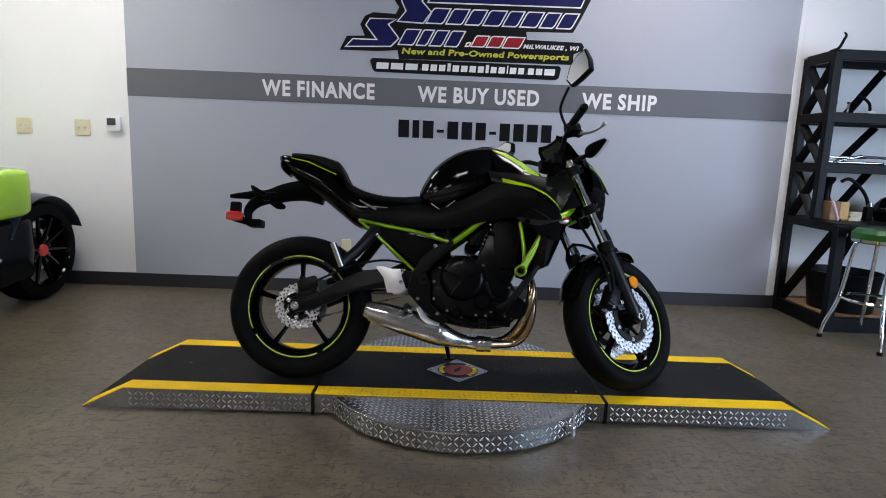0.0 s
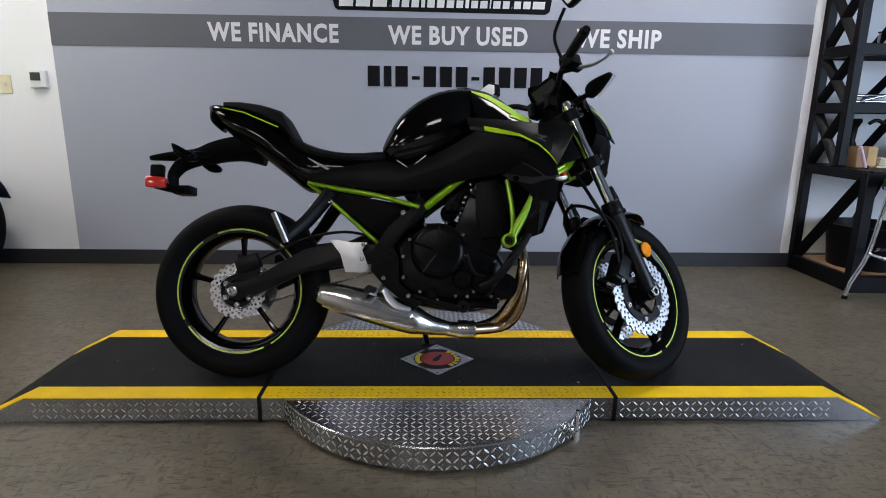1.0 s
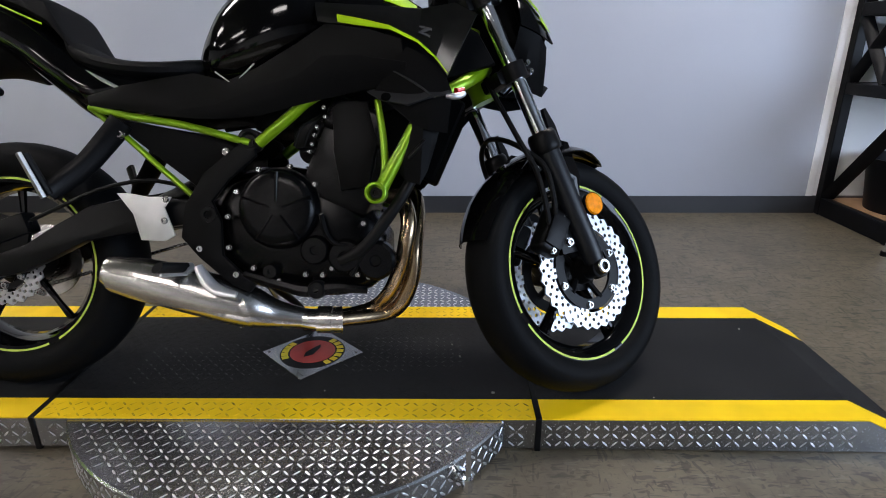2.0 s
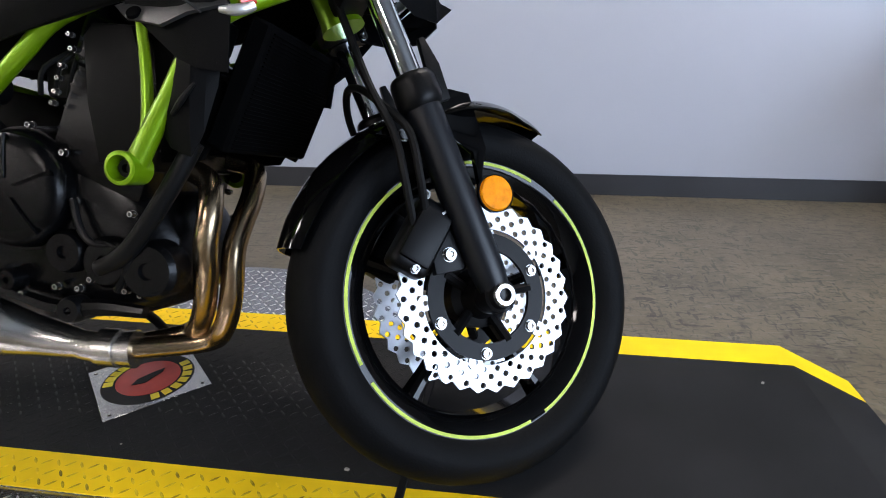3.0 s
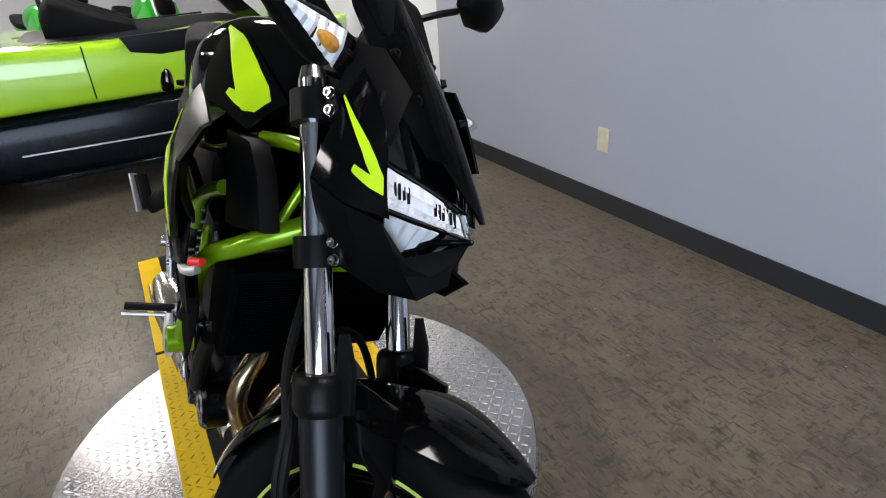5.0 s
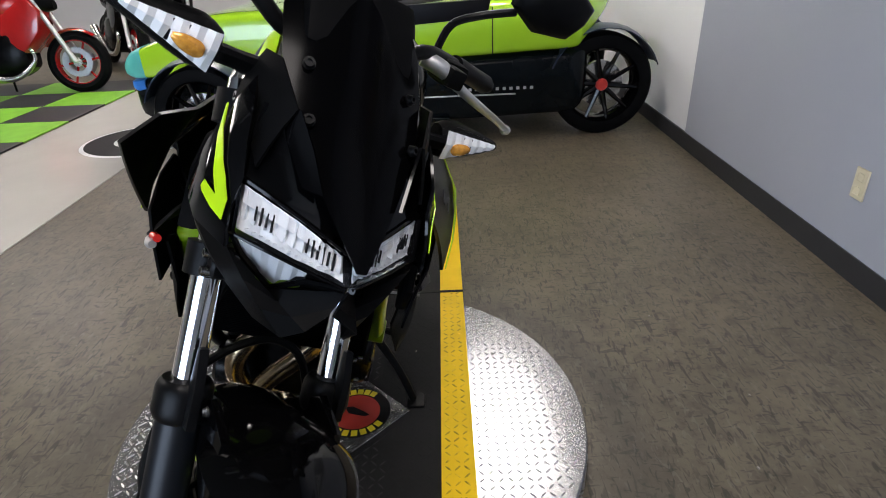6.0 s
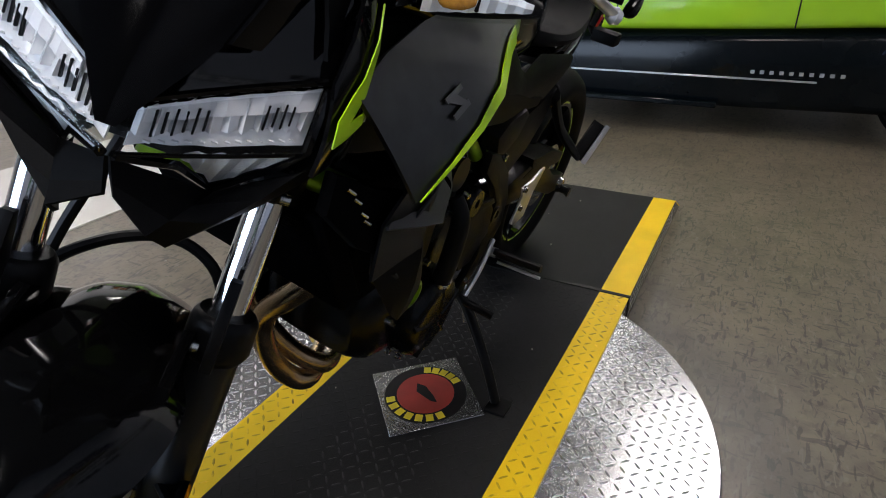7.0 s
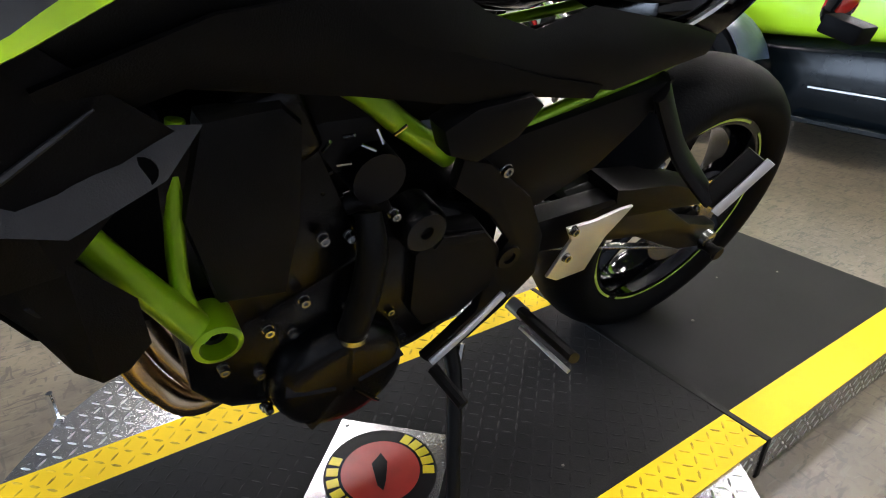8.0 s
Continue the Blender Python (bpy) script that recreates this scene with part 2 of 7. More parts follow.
def tube(bm, pts, r, seg=10, n=6, cap=True, flat=(1.0, 1.0)):
    path = spline(pts, n)
    rad = r if isinstance(r, (list, tuple)) else None
    rings = []
    t0 = (path[1] - path[0]).normalized()
    u = t0.orthogonal().normalized()
    for i, p in enumerate(path):
        a = path[max(i - 1, 0)]
        b = path[min(i + 1, len(path) - 1)]
        t = (b - a).normalized()
        u = (u - t * u.dot(t)).normalized()
        w = t.cross(u)
        if rad:
            f = i / (len(path) - 1) * (len(rad) - 1)
            k = min(int(f), len(rad) - 2)
            rr = rad[k] + (rad[k + 1] - rad[k]) * (f - k)
        else:
            rr = r
        rings.append([bm.verts.new(p + (u * math.cos(q) * flat[0] + w * math.sin(q) * flat[1]) * rr) for q in [2 * math.pi * j / seg for j in range(seg)]])
    for a, b in zip(rings, rings[1:]):
        for j in range(seg):
            bm.faces.new((a[j], a[(j + 1) % seg], b[(j + 1) % seg], b[j]))
    if cap:
        bm.faces.new(rings[0][::-1])
        bm.faces.new(rings[-1])
    return bm


def revolve(bm, prof, m=Matrix(), seg=32, closed=False):
    """prof: (along axis y, radius). closed: the profile is a loop."""
    rings = []
    for a, r in prof:
        if r < 1e-6:
            rings.append([bm.verts.new(m @ Vector((0, a, 0)))])
        else:
            rings.append([bm.verts.new(m @ Vector((r * math.cos(q), a, r * math.sin(q)))) for q in [2 * math.pi * j / seg for j in range(seg)]])
    pairs = list(zip(rings, rings[1:])) + ([(rings[-1], rings[0])] if closed else [])
    for a, b in pairs:
        for j in range(seg):
            k = (j + 1) % seg
            if len(a) == 1 and len(b) == 1:
                continue
            if len(a) == 1:
                bm.faces.new((a[0], b[k], b[j]))
            elif len(b) == 1:
                bm.faces.new((a[j], a[k], b[0]))
            else:
                bm.faces.new((a[j], a[k], b[k], b[j]))
    return bm


def prism(bm, poly, y0, y1, m=Matrix(), bev=0.0):
    """An outline in x, z pushed along y."""
    a = [bm.verts.new(m @ Vector((x, y0, z))) for x, z in poly]
    b = [bm.verts.new(m @ Vector((x, y1, z))) for x, z in poly]
    fs = [bm.faces.new(a), bm.faces.new(b[::-1])]
    for i in range(len(poly)):
        j = (i + 1) % len(poly)
        fs.append(bm.faces.new((a[j], a[i], b[i], b[j])))
    if bev:
        bmesh.ops.recalc_face_normals(bm, faces=fs)
        es = list({e for f in fs[:2] for e in f.edges})
        bmesh.ops.bevel(bm, geom=es, offset=bev, segments=2, affect="EDGES", profile=0.6)
    return bm


def loft(bm, rings, cap=True):
    vr = [[bm.verts.new(p) for p in r] for r in rings]
    n = len(vr[0])
    for a, b in zip(vr, vr[1:]):
        for j in range(n):
            k = (j + 1) % n
            bm.faces.new((a[j], a[k], b[k], b[j]))
    if cap:
        bm.faces.new(vr[0][::-1])
        bm.faces.new(vr[-1])
    return bm


def body(bm, secs, p=2.6, n=20, sub=3):
    """Secs along x: (x, top, bottom, half width[, y]). Rounded-box sections, joined smoothly."""
    s2 = spline([Vector((s[0], s[1], s[2])) for s in secs], sub)
    w2 = spline([Vector((s[3], s[4] if len(s) > 4 else 0, 0)) for s in secs], sub)
    rings = []
    for s, w in zip(s2, w2):
        zc, h = (s[1] + s[2]) / 2, abs(s[1] - s[2]) / 2
        ring = []
        for j in range(n):
            q = 2 * math.pi * j / n
            c, d = math.cos(q), math.sin(q)
            ring.append(Vector((s[0], w[1] + w[0] * math.copysign(abs(c) ** (2 / p), c), zc + h * math.copysign(abs(d) ** (2 / p), d))))
        rings.append(ring)
    return loft(bm, rings)


def shell(bm, rows, th=0.004):
    """A sheet through rows of points, with thickness."""
    g = [[bm.verts.new(p) for p in r] for r in rows]
    fs = []
    for a, b in zip(g, g[1:]):
        for j in range(len(a) - 1):
            fs.append(bm.faces.new((a[j], a[j + 1], b[j + 1], b[j])))
    bmesh.ops.recalc_face_normals(bm, faces=fs)
    bmesh.ops.solidify(bm, geom=fs, thickness=th)
    return bm


def rail(a, b, bulge=0.0, n=5):
    """Points from a to b, bowed sideways (away from y = 0)."""
    a, b = Vector(a), Vector(b)
    out = []
    for k in range(n):
        t = k / (n - 1)
        p = a.lerp(b, t)
        p.y += math.copysign(bulge * 4 * t * (1 - t), a.y if abs(a.y) > 1e-6 else -1)
        out.append(p)
    return out


def on_sheet(rows, u, v, off=0.004):
    """A point just outside the sheet: u along the rows, v from 0 to 1 along a row."""
    i = min(int(u), len(rows) - 2)
    fu = u - i

    def at(r):
        q = v * (len(r) - 1)
        j = min(int(q), len(r) - 2)
        return Vector(r[j]).lerp(Vector(r[j + 1]), q - j)
    p = at(rows[i]).lerp(at(rows[i + 1]), fu)
    p.y += math.copysign(off, p.y)
    return p


def stripe(rows, marks, off=0.004, th=0.0015, n=4):
    """A painted band on a sheet: marks of (u, v upper, v lower)."""
    out = []
    for a, b in zip(marks, marks[1:]):
        for k in range(n):
            t = k / n
            out.append([a[m] + (b[m] - a[m]) * t for m in range(len(a))])
    out.append(marks[-1])
    grid = []
    for m in out:
        u0, u1 = (m[0], m[0]) if len(m) == 3 else (m[0], m[3])
        grid.append([on_sheet(rows, u0 + (u1 - u0) * k / 4, m[1] + (m[2] - m[1]) * k / 4, off) for k in range(5)])
    return shell(N(), grid, th)


def moved(bm, m):
    bmesh.ops.transform(bm, matrix=m, verts=bm.verts[:])
    return bm


def N():
    return bmesh.new()


def setting(name, bm, material, label, category, flat=True):
    return tagged(part(name, bm, material, flat=flat), label, category, kind="structure")


# ---- the room ----
X0, X1, Y0 = -11.0, 4.6, -9.0
setting("floor", box(N(), ((X0 + X1) / 2, (Y0 + WALL_Y) / 2, -0.05), (X1 - X0, WALL_Y - Y0, 0.1)), M_FLOOR, "brown-grey mottled vinyl floor with dark flecks", "floor")
setting("ceiling", box(N(), ((X0 + X1) / 2, (Y0 + WALL_Y) / 2, CEIL + 0.05), (X1 - X0 + 0.4, WALL_Y - Y0 + 0.4, 0.1)), M_CEIL, "dark grey showroom ceiling with recessed light panels", "ceiling")
setting("wall_north", box(N(), ((X0 + X1) / 2, WALL_Y + 0.08, CEIL / 2), (X1 - X0, 0.16, CEIL)), M_WHITEWALL, "white painted showroom wall", "wall")
setting("wall_south", box(N(), ((X0 + X1) / 2, Y0 - 0.08, CEIL / 2), (X1 - X0, 0.16, CEIL)), M_WHITEWALL, "plain white wall across the showroom", "wall")
bm = N()
for cy, cz, sy, sz in (((Y0 - 4.2) / 2, CEIL / 2, -4.2 - Y0, CEIL), ((WALL_Y - 0.4) / 2, CEIL / 2, WALL_Y + 0.4, CEIL), (-2.3, 0.15, 3.8, 0.3), (-2.3, (2.5 + CEIL) / 2, 3.8, CEIL - 2.5)):
    box(bm, (X1 + 0.08, cy, cz), (0.16, sy, sz))
setting("wall_east", bm, M_GREYWALL, "plain grey wall with a shop window", "wall")
win = empty("window_1", pose(X1 + 0.08, -2.3, 1.4), "large shop window with dark metal frame", "window", kind="structure")
for cy, cz, sy, sz in ((-1.87, 0, 0.06, 2.2), (1.87, 0, 0.06, 2.2), (0, 0, 0.05, 2.2), (0, 1.07, 3.8, 0.06), (0, -1.07, 3.8, 0.06)):
    part("window_frame", box(N(), (0, cy, cz), (0.08, sy, sz), bev=0.004), M_SHELF, win)
for cy in (-0.94, 0.94):
    pane = part("pane", box(N(), (0, cy, 0), (0.008, 1.80, 2.08)), M_LENS, win)
    pane.visible_shadow = False
day = new("window_daylight", bpy.data.lights.new("window_daylight", "AREA"))
day.data.shape, day.data.size, day.data.size_y = "RECTANGLE", 3.6, 2.0
day.data.energy, day.data.color = 195, (0.62, 0.80, 1.0)
day.matrix_basis = look((X1 + 0.01, -2.3, 1.4), (0, -2.3 + 1.2, 1.0))
setting("wall_west", box(N(), (X0 - 0.08, (Y0 + WALL_Y) / 2, CEIL / 2), (0.16, WALL_Y - Y0, CEIL)), M_WHITEWALL, "plain white far wall of the showroom", "wall")
GX0, GX1 = -2.405, 2.44
setting("wall_panel", box(N(), ((GX0 + GX1) / 2, WALL_Y - 0.003, (0.1 + CEIL) / 2), (GX1 - GX0, 0.006, CEIL - 0.1)), M_GREYWALL, "light grey painted wall field behind the motorcycle", "wall")
setting("wall_stripe", box(N(), ((GX0 + GX1) / 2, WALL_Y - 0.008, 1.515), (GX1 - GX0, 0.004, 0.197)), M_STRIPE, "dark grey painted band across the wall", "wall")
bm = N()
prism(bm, [(X0, 0.0), (X1, 0.0), (X1, 0.1), (X0, 0.1)], WALL_Y - 0.012, WALL_Y - 0.0005)
setting("baseboard", bm, M_BASE, "black rubber baseboard along the wall", "baseboard")
setting("trim", box(N(), (GX1 + 0.02, WALL_Y - 0.006, 1.5), (0.04, 0.012, 2.8), bev=0.003), M_WHITEWALL, "white upright trim strip at the wall", "trim")

for i, (lx, ly) in enumerate(((-2.7, 0.62), (1.5, 0.62), (-0.6, -3.2), (-4.6, -1.0), (-4.6, -4.2), (-7.4, -1.2), (-7.4, -4.2), (-6.4, -7.4), (-3.0, -7.4))):
    lamp = empty("ceiling_light", pose(lx, ly, CEIL), "white recessed fluorescent ceiling light panel", "light", "ceiling lights")
    bm = N()
    for a, b, c, d in ((0, 0.29, 1.24, 0.03), (0, -0.29, 1.24, 0.03), (0.605, 0, 0.03, 0.55), (-0.605, 0, 0.03, 0.55)):
        box(bm, (a, b, -0.012), (c, d, 0.024))
    part("frame", bm, M_WPLAST, lamp)
    part("diffuser", box(N(), (0, 0, -0.008), (1.18, 0.55, 0.012)), M_LAMP, lamp, "glowing white diffuser")


def lettering(text, x, z, height, width, material, name, label, shear=0.0, proud=0.010, spread=1.14):
    """Flat cut letters on the wall: left edge x, bottom z."""
    cu = bpy.data.curves.new(name, "FONT")
    cu.body, cu.size, cu.extrude, cu.shear, cu.resolution_u = text, 1.0, 0.001, shear, 3
    cu.offset, cu.space_character, cu.space_word = 0.034, spread, 0.85
    tmp = new(name, cu)
    dg = bpy.context.evaluated_depsgraph_get()
    me = bpy.data.meshes.new_from_object(tmp.evaluated_get(dg))
    bpy.data.objects.remove(tmp)
    xs = [v.co.x for v in me.vertices]
    ys = [v.co.y for v in me.vertices]
    sx, sy = width / (max(xs) - min(xs)), height / (max(ys) - min(ys))
    x_0, y_0 = min(xs), min(ys)
    for v in me.vertices:
        v.co = Vector(((v.co.x - x_0) * sx, -v.co.z * 1.0, (v.co.y - y_0) * sy))
    me.materials.append(material)
    ob = new(name, me)
    ob.matrix_basis = pose(x, WALL_Y - proud, z)
    return tagged(ob, label, "lettering")


STR_Z = 1.455
lettering("WE FINANCE", -1.430, STR_Z, 0.116, 0.82, M_VWHITE, "wall_lettering", "white bold capital letters on the dark wall band")
lettering("WE BUY USED", -0.297, STR_Z - 0.003, 0.116, 0.890, M_VWHITE, "wall_lettering", "white bold capital letters on the dark wall band")
lettering("WE SHIP", 0.905, STR_Z - 0.006, 0.116, 0.552, M_VWHITE, "wall_lettering", "white bold capital letters on the dark wall band")
lettering("New and Pre-Owned Powersports", -0.420, 1.772, 0.056, 1.21, M_VYEL, "slogan_lettering", "yellow slanted slogan letters on a black strip", 0.12, 0.016, 1.05)
lettering("MILWAUKEE , WI", 0.452, 1.849, 0.036, 0.405, M_VWHITE, "town_lettering", "small white slanted letters on the black sign", 0.3, 0.016, 1.1)


digits = empty("number_bars", pose(-0.430, WALL_Y - 0.010, 1.194), "row of black bars for a printed number on the wall", "lettering")
px = 0.0
for w in (0.078, 0.050, 0.080, -0.052, 0.080, 0.078, 0.076, -0.052, 0.076, 0.076, 0.080, 0.076):
    z0, z1 = (0.0, 0.128) if w > 0 else (0.044, 0.066)
    part("bar", prism(N(), [(px, z0), (px + abs(w), z0), (px + abs(w), z1), (px, z1)], 0.0, 0.0015), M_VBLACK, digits)
    px += abs(w) + 0.0250
# the dealer's sign as plain shapes
sign = empty("wall_sign", pose(0, WALL_Y - 0.009, 1.66), "navy, red and black sign shapes on the wall", "sign")


def grown(poly, d):
    """A closed outline moved outwards by d, its corners rounded a little."""
    n, out = len(poly), []
    area = sum(poly[k][0] * poly[(k + 1) % n][1] - poly[(k + 1) % n][0] * poly[k][1] for k in range(n))
    turn = 1 if area > 0 else -1
    for k in range(n):
        a, b, c = (Vector(poly[(k + q) % n]) for q in (-1, 0, 1))
        u, v = (b - a).normalized(), (c - b).normalized()
        nu, nv = Vector((u.y, -u.x)) * turn, Vector((v.y, -v.x)) * turn
        m = (nu + nv)
        m = m / max(0.35, m.dot(nu))
        out.append(tuple(b + m * d))
    return out


def sign_shape(name, poly, material, label=""):
    """One coloured shape with its white rim."""
    part("rim", prism(N(), grown(poly, 0.009), -0.003, -0.0012), M_VWHITE, sign, "white rim")
    part(name, prism(N(), poly, -0.005, -0.0032), material, sign, label)


def slant(x, z, w, h, lean, cut):
    """A leaning block with one clipped corner."""
    a, b = x + lean, x + lean + w
    return [(x, z), (x + w - cut, z), (x + w, z + cut), (b, z + h), (a + cut, z + h), (a, z + h - cut)]


part("backing", prism(N(), [(-0.869, 0.137), (-0.818, 0.236), (-0.690, 0.242), (-0.722, 0.318), (-0.690, 0.377), (-0.630, 0.404), (-0.470, 0.398), (-0.446, 0.444), (-0.482, 0.492), (-0.470, 0.56), (-0.40, 0.60), (0.945, 0.60), (0.920, 0.548), (0.861, 0.422), (0.807, 0.318), (0.470, 0.312), (0.478, 0.258), (0.874, 0.252), (0.892, 0.225), (0.884, 0.196), (0.822, 0.170), (0.820, 0.096), (-0.440, 0.090), (-0.452, 0.150), (-0.60, 0.138)], 0.0, 0.0015), M_VBLACK, sign, "black outline plate")
sign_shape("swoosh", [(-0.815, 0.166), (-0.772, 0.212), (-0.592, 0.212), (-0.676, 0.315), (-0.650, 0.356), (-0.470, 0.360), (-0.528, 0.326), (-0.450, 0.232), (-0.502, 0.178)], M_VBLUE, "navy curl shape")
sign_shape("swoosh", [(-0.43, 0.500), (-0.392, 0.420), (-0.446, 0.352), (-0.274, 0.346), (-0.222, 0.420), (-0.290, 0.490), (-0.25, 0.560), (-0.40, 0.565)], M_VBLUE, "navy curl shape")
sign_shape("swoosh", [(-0.235, 0.489), (0.845, 0.494), (0.868, 0.548), (-0.200, 0.545)], M_VBLUE, "long navy bar")
px = -0.245
for w in (0.118, 0.112, 0.104, 0.116, 0.100, 0.116, 0.098, 0.104):
    sign_shape("block", slant(px, 0.348, w, 0.094, 0.042, 0.014), M_VBLUE)
    px += w + 0.0245
px = -0.440
for w in (0.104, 0.070, 0.084, 0.090):
    sign_shape("block", slant(px, 0.194, w, 0.098, 0.044, 0.012), M_VBLUE)
    px += w + 0.0245
px = 0.044
for w in (0.018, 0.090, 0.092, 0.120):
    sign_shape("block", slant(px, 0.200, w, 0.066 if w > 0.02 else 0.016, 0.028 if w > 0.02 else 0.006, 0.010 if w > 0.02 else 0.003), M_VRED)
    px += w + 0.0215
part("strip", prism(N(), [(-0.628, 0.010), (-0.610, -0.006), (0.700, -0.016), (0.726, 0.0), (0.738, 0.070), (0.722, 0.084), (-0.628, 0.090), (-0.646, 0.074)], 0.0, 0.0015), M_VBLACK, sign, "black strip")
px = -0.603
for w in (0.100, 0.100, 0.100, 0.014, 0.058, 0.058, 0.058, 0.036, 0.058, 0.058, 0.058, 0.054, 0.034, 0.054, 0.058, 0.020, 0.058, 0.054, 0.014, 0.054, 0.058, 0.088):
    h = 0.012 if w < 0.018 else (0.056 if w < 0.04 else 0.044)
    part("bar", prism(N(), [(px, 0.016), (px + w - 0.012, 0.016), (px + w - 0.008, 0.016 + h), (px + 0.004, 0.016 + h)], -0.003, -0.0012), M_VWHITE, sign)
    px += w * 1.054

# switches, thermostat, outlet
for sx in (-3.175, -2.750):
    sw = empty("switch_plate", pose(sx, WALL_Y, 1.176), "ivory double light switch plate on white wall", "switch", "light switches")
    part("plate", box(N(), (0, -0.004, 0), (0.115, 0.008, 0.115), bev=0.003), M_IVORY, sw)
    for k in (-0.023, 0.023):
        part("toggle", box(N(), (k, -0.012, 0.003), (0.010, 0.014, 0.022), rot=Matrix.Rotation(0.5, 4, "X"), bev=0.002), M_WPLAST, sw)
th = empty("thermostat", pose(-2.51, WALL_Y, 1.21), "white wall thermostat with dark display", "thermostat")
part("case", box(N(), (0, -0.016, 0), (0.105, 0.032, 0.105), bev=0.006, seg=2), M_WPLAST, th)
part("display", box(N(), (-0.012, -0.033, 0.015), (0.062, 0.003, 0.050)), M_LCD, th)
outlet = empty("wall_outlet", pose(-0.805, WALL_Y - 0.006, 0.361), "ivory electrical outlet plate on grey wall", "outlet")
part("plate", box(N(), (0, -0.004, 0), (0.072, 0.008, 0.118), bev=0.003), M_IVORY, outlet)
for k in (-0.026, 0.026):
    part("socket", box(N(), (0, -0.009, k), (0.034, 0.004, 0.030), bev=0.004), M_IVORY, outlet)

# floor finishes beyond the display
setting("aisle_floor", box(N(), (-5.4, -2.385, 0.003), (11.0, 1.09, 0.006)), M_AISLE, "polished white floor aisle reflecting the lights", "floor")

# ---- the turntable ----
DECK = 0.089
R_D, HW, SW = 0.606, 0.308, 0.08
table = empty("motorcycle_turntable", pose(0, 0, 0), "diamond-plate motorcycle turntable with black deck and yellow edges", "turntable")
part("disc", revolve(N(), [(DECK - 0.002, 0), (DECK - 0.002, R_D - 0.004), (DECK - 0.006, R_D), (0.012, R_D), (0.012, R_D - 0.03), (0.0, R_D - 0.034), (0.0, 0)], Matrix.Rotation(radians(90), 4, "X"), 96), M_TREAD, table, "bare aluminium diamond-plate disc")


def ramp_outline(x0, x1, xt):
    return [(x0, 0.010), (x0, DECK), (x1, DECK), (xt, 0.004), (xt, 0.0)] if xt > x0 else [(x0, 0.010), (xt, 0.0), (xt, 0.004), (x1, DECK), (x0, DECK)]


JX, TX, TIP = 0.604, 1.378, 1.545
part("deck_frame", prism(N(), [(-JX + 0.004, 0.010), (JX - 0.004, 0.010), (JX - 0.004, DECK), (-JX + 0.004, DECK)], -HW, HW), M_TREAD, table, "diamond-plate deck body")
part("ramp_body", prism(N(), ramp_outline(JX + 0.004, TX, TIP), -HW, HW), M_TREAD, table, "diamond-plate end ramp")
part("ramp_body", prism(N(), ramp_outline(-JX - 0.004, -TX, -TIP), -HW, HW), M_TREAD, table, "diamond-plate end ramp")


def deck_skin(x0, x1, ya, yb, lift, xt=None):
    """A thin sheet lying on the deck, and down the ramp to xt."""
    line = [(x0, DECK + lift), (x1, DECK + lift)]
    if xt is not None:
        line.append((xt, 0.006 + lift))
    th = 0.0025
    return prism(N(), line + [(x, z - th) for x, z in line[::-1]], ya, yb)


for ya, yb in ((-HW - 0.001, -HW + SW), (HW - SW, HW + 0.001)):
    part("edge_strip", deck_skin(-JX + 0.005, JX - 0.005, ya, yb, 0.003), M_YELLOW, table, "worn yellow painted edge strip")
    part("edge_strip", deck_skin(JX + 0.005, TX, ya, yb, 0.003, TIP), M_YELLOW, table, "yellow painted edge strip")
    part("edge_strip", deck_skin(-JX - 0.005, -TX, ya, yb, 0.003, -TIP), M_YELLOW, table, "yellow painted edge strip")
part("deck_mat", deck_skin(-JX + 0.005, JX - 0.005, -HW + SW, HW - SW, 0.0028), M_GRIT, table, "black non-slip deck surface")
part("deck_mat", deck_skin(JX + 0.005, TX, -HW + SW, HW - SW, 0.0028, TIP), M_GRIT, table, "black non-slip ramp surface")
part("deck_mat", deck_skin(-JX - 0.005, -TX, -HW + SW, HW - SW, 0.0028, -TIP), M_GRIT, table, "black non-slip ramp surface")
for jx in (-JX, JX):
    bm = N()
    box(bm, (jx, 0, DECK / 2 + 0.003), (0.015, 2 * HW + 0.006, DECK + 0.004), bev=0.002)
    part("joint_seal", bm, M_RUBBER, table, "black rubber joint strip")


def treads(name, spots, material, label):
    """Raised lozenges: spots of (place, along, up)."""
    vs, fs = [], []
    for p, a, u in spots:
        s = a.cross(u)
        i = len(vs)
        for k, (q, w) in enumerate(((-0.0125, 0), (-0.004, -0.0034), (0.004, -0.0034), (0.0125, 0), (0.004, 0.0034), (-0.004, 0.0034))):
            vs.append(p + a * q + s * w - u * 0.0005)
        vs.append(p + a * -0.006 + u * 0.0010)
        vs.append(p + a * 0.006 + u * 0.0010)
        fs += [(i, i + 1, i + 6), (i + 1, i + 2, i + 7, i + 6), (i + 2, i + 3, i + 7), (i + 3, i + 4, i + 7), (i + 4, i + 5, i + 6, i + 7), (i + 5, i, i + 6)]
    me = bpy.data.meshes.new(name)
    me.from_pydata([tuple(v) for v in vs], [], fs)
    me.update()
    me.materials.append(material)
    ob = new(name, me)
    ob.parent = table
    return tagged(ob, label, kind="stuff")


def lattice(x0, x1, y0, y1, z, inside, step=0.0225):
    out = []
    up = Vector((0, 0, 1))
    nx, ny = int((x1 - x0) / step), int((y1 - y0) / step)
    for i in range(nx + 1):
        for j in range(ny + 1):
            x, y = x0 + i * step, y0 + j * step
            if inside(x, y):
                q = radians(45 if (i + j) % 2 else -45)
                out.append((Vector((x, y, z)), Vector((math.cos(q), math.sin(q), 0)), up))
    return out


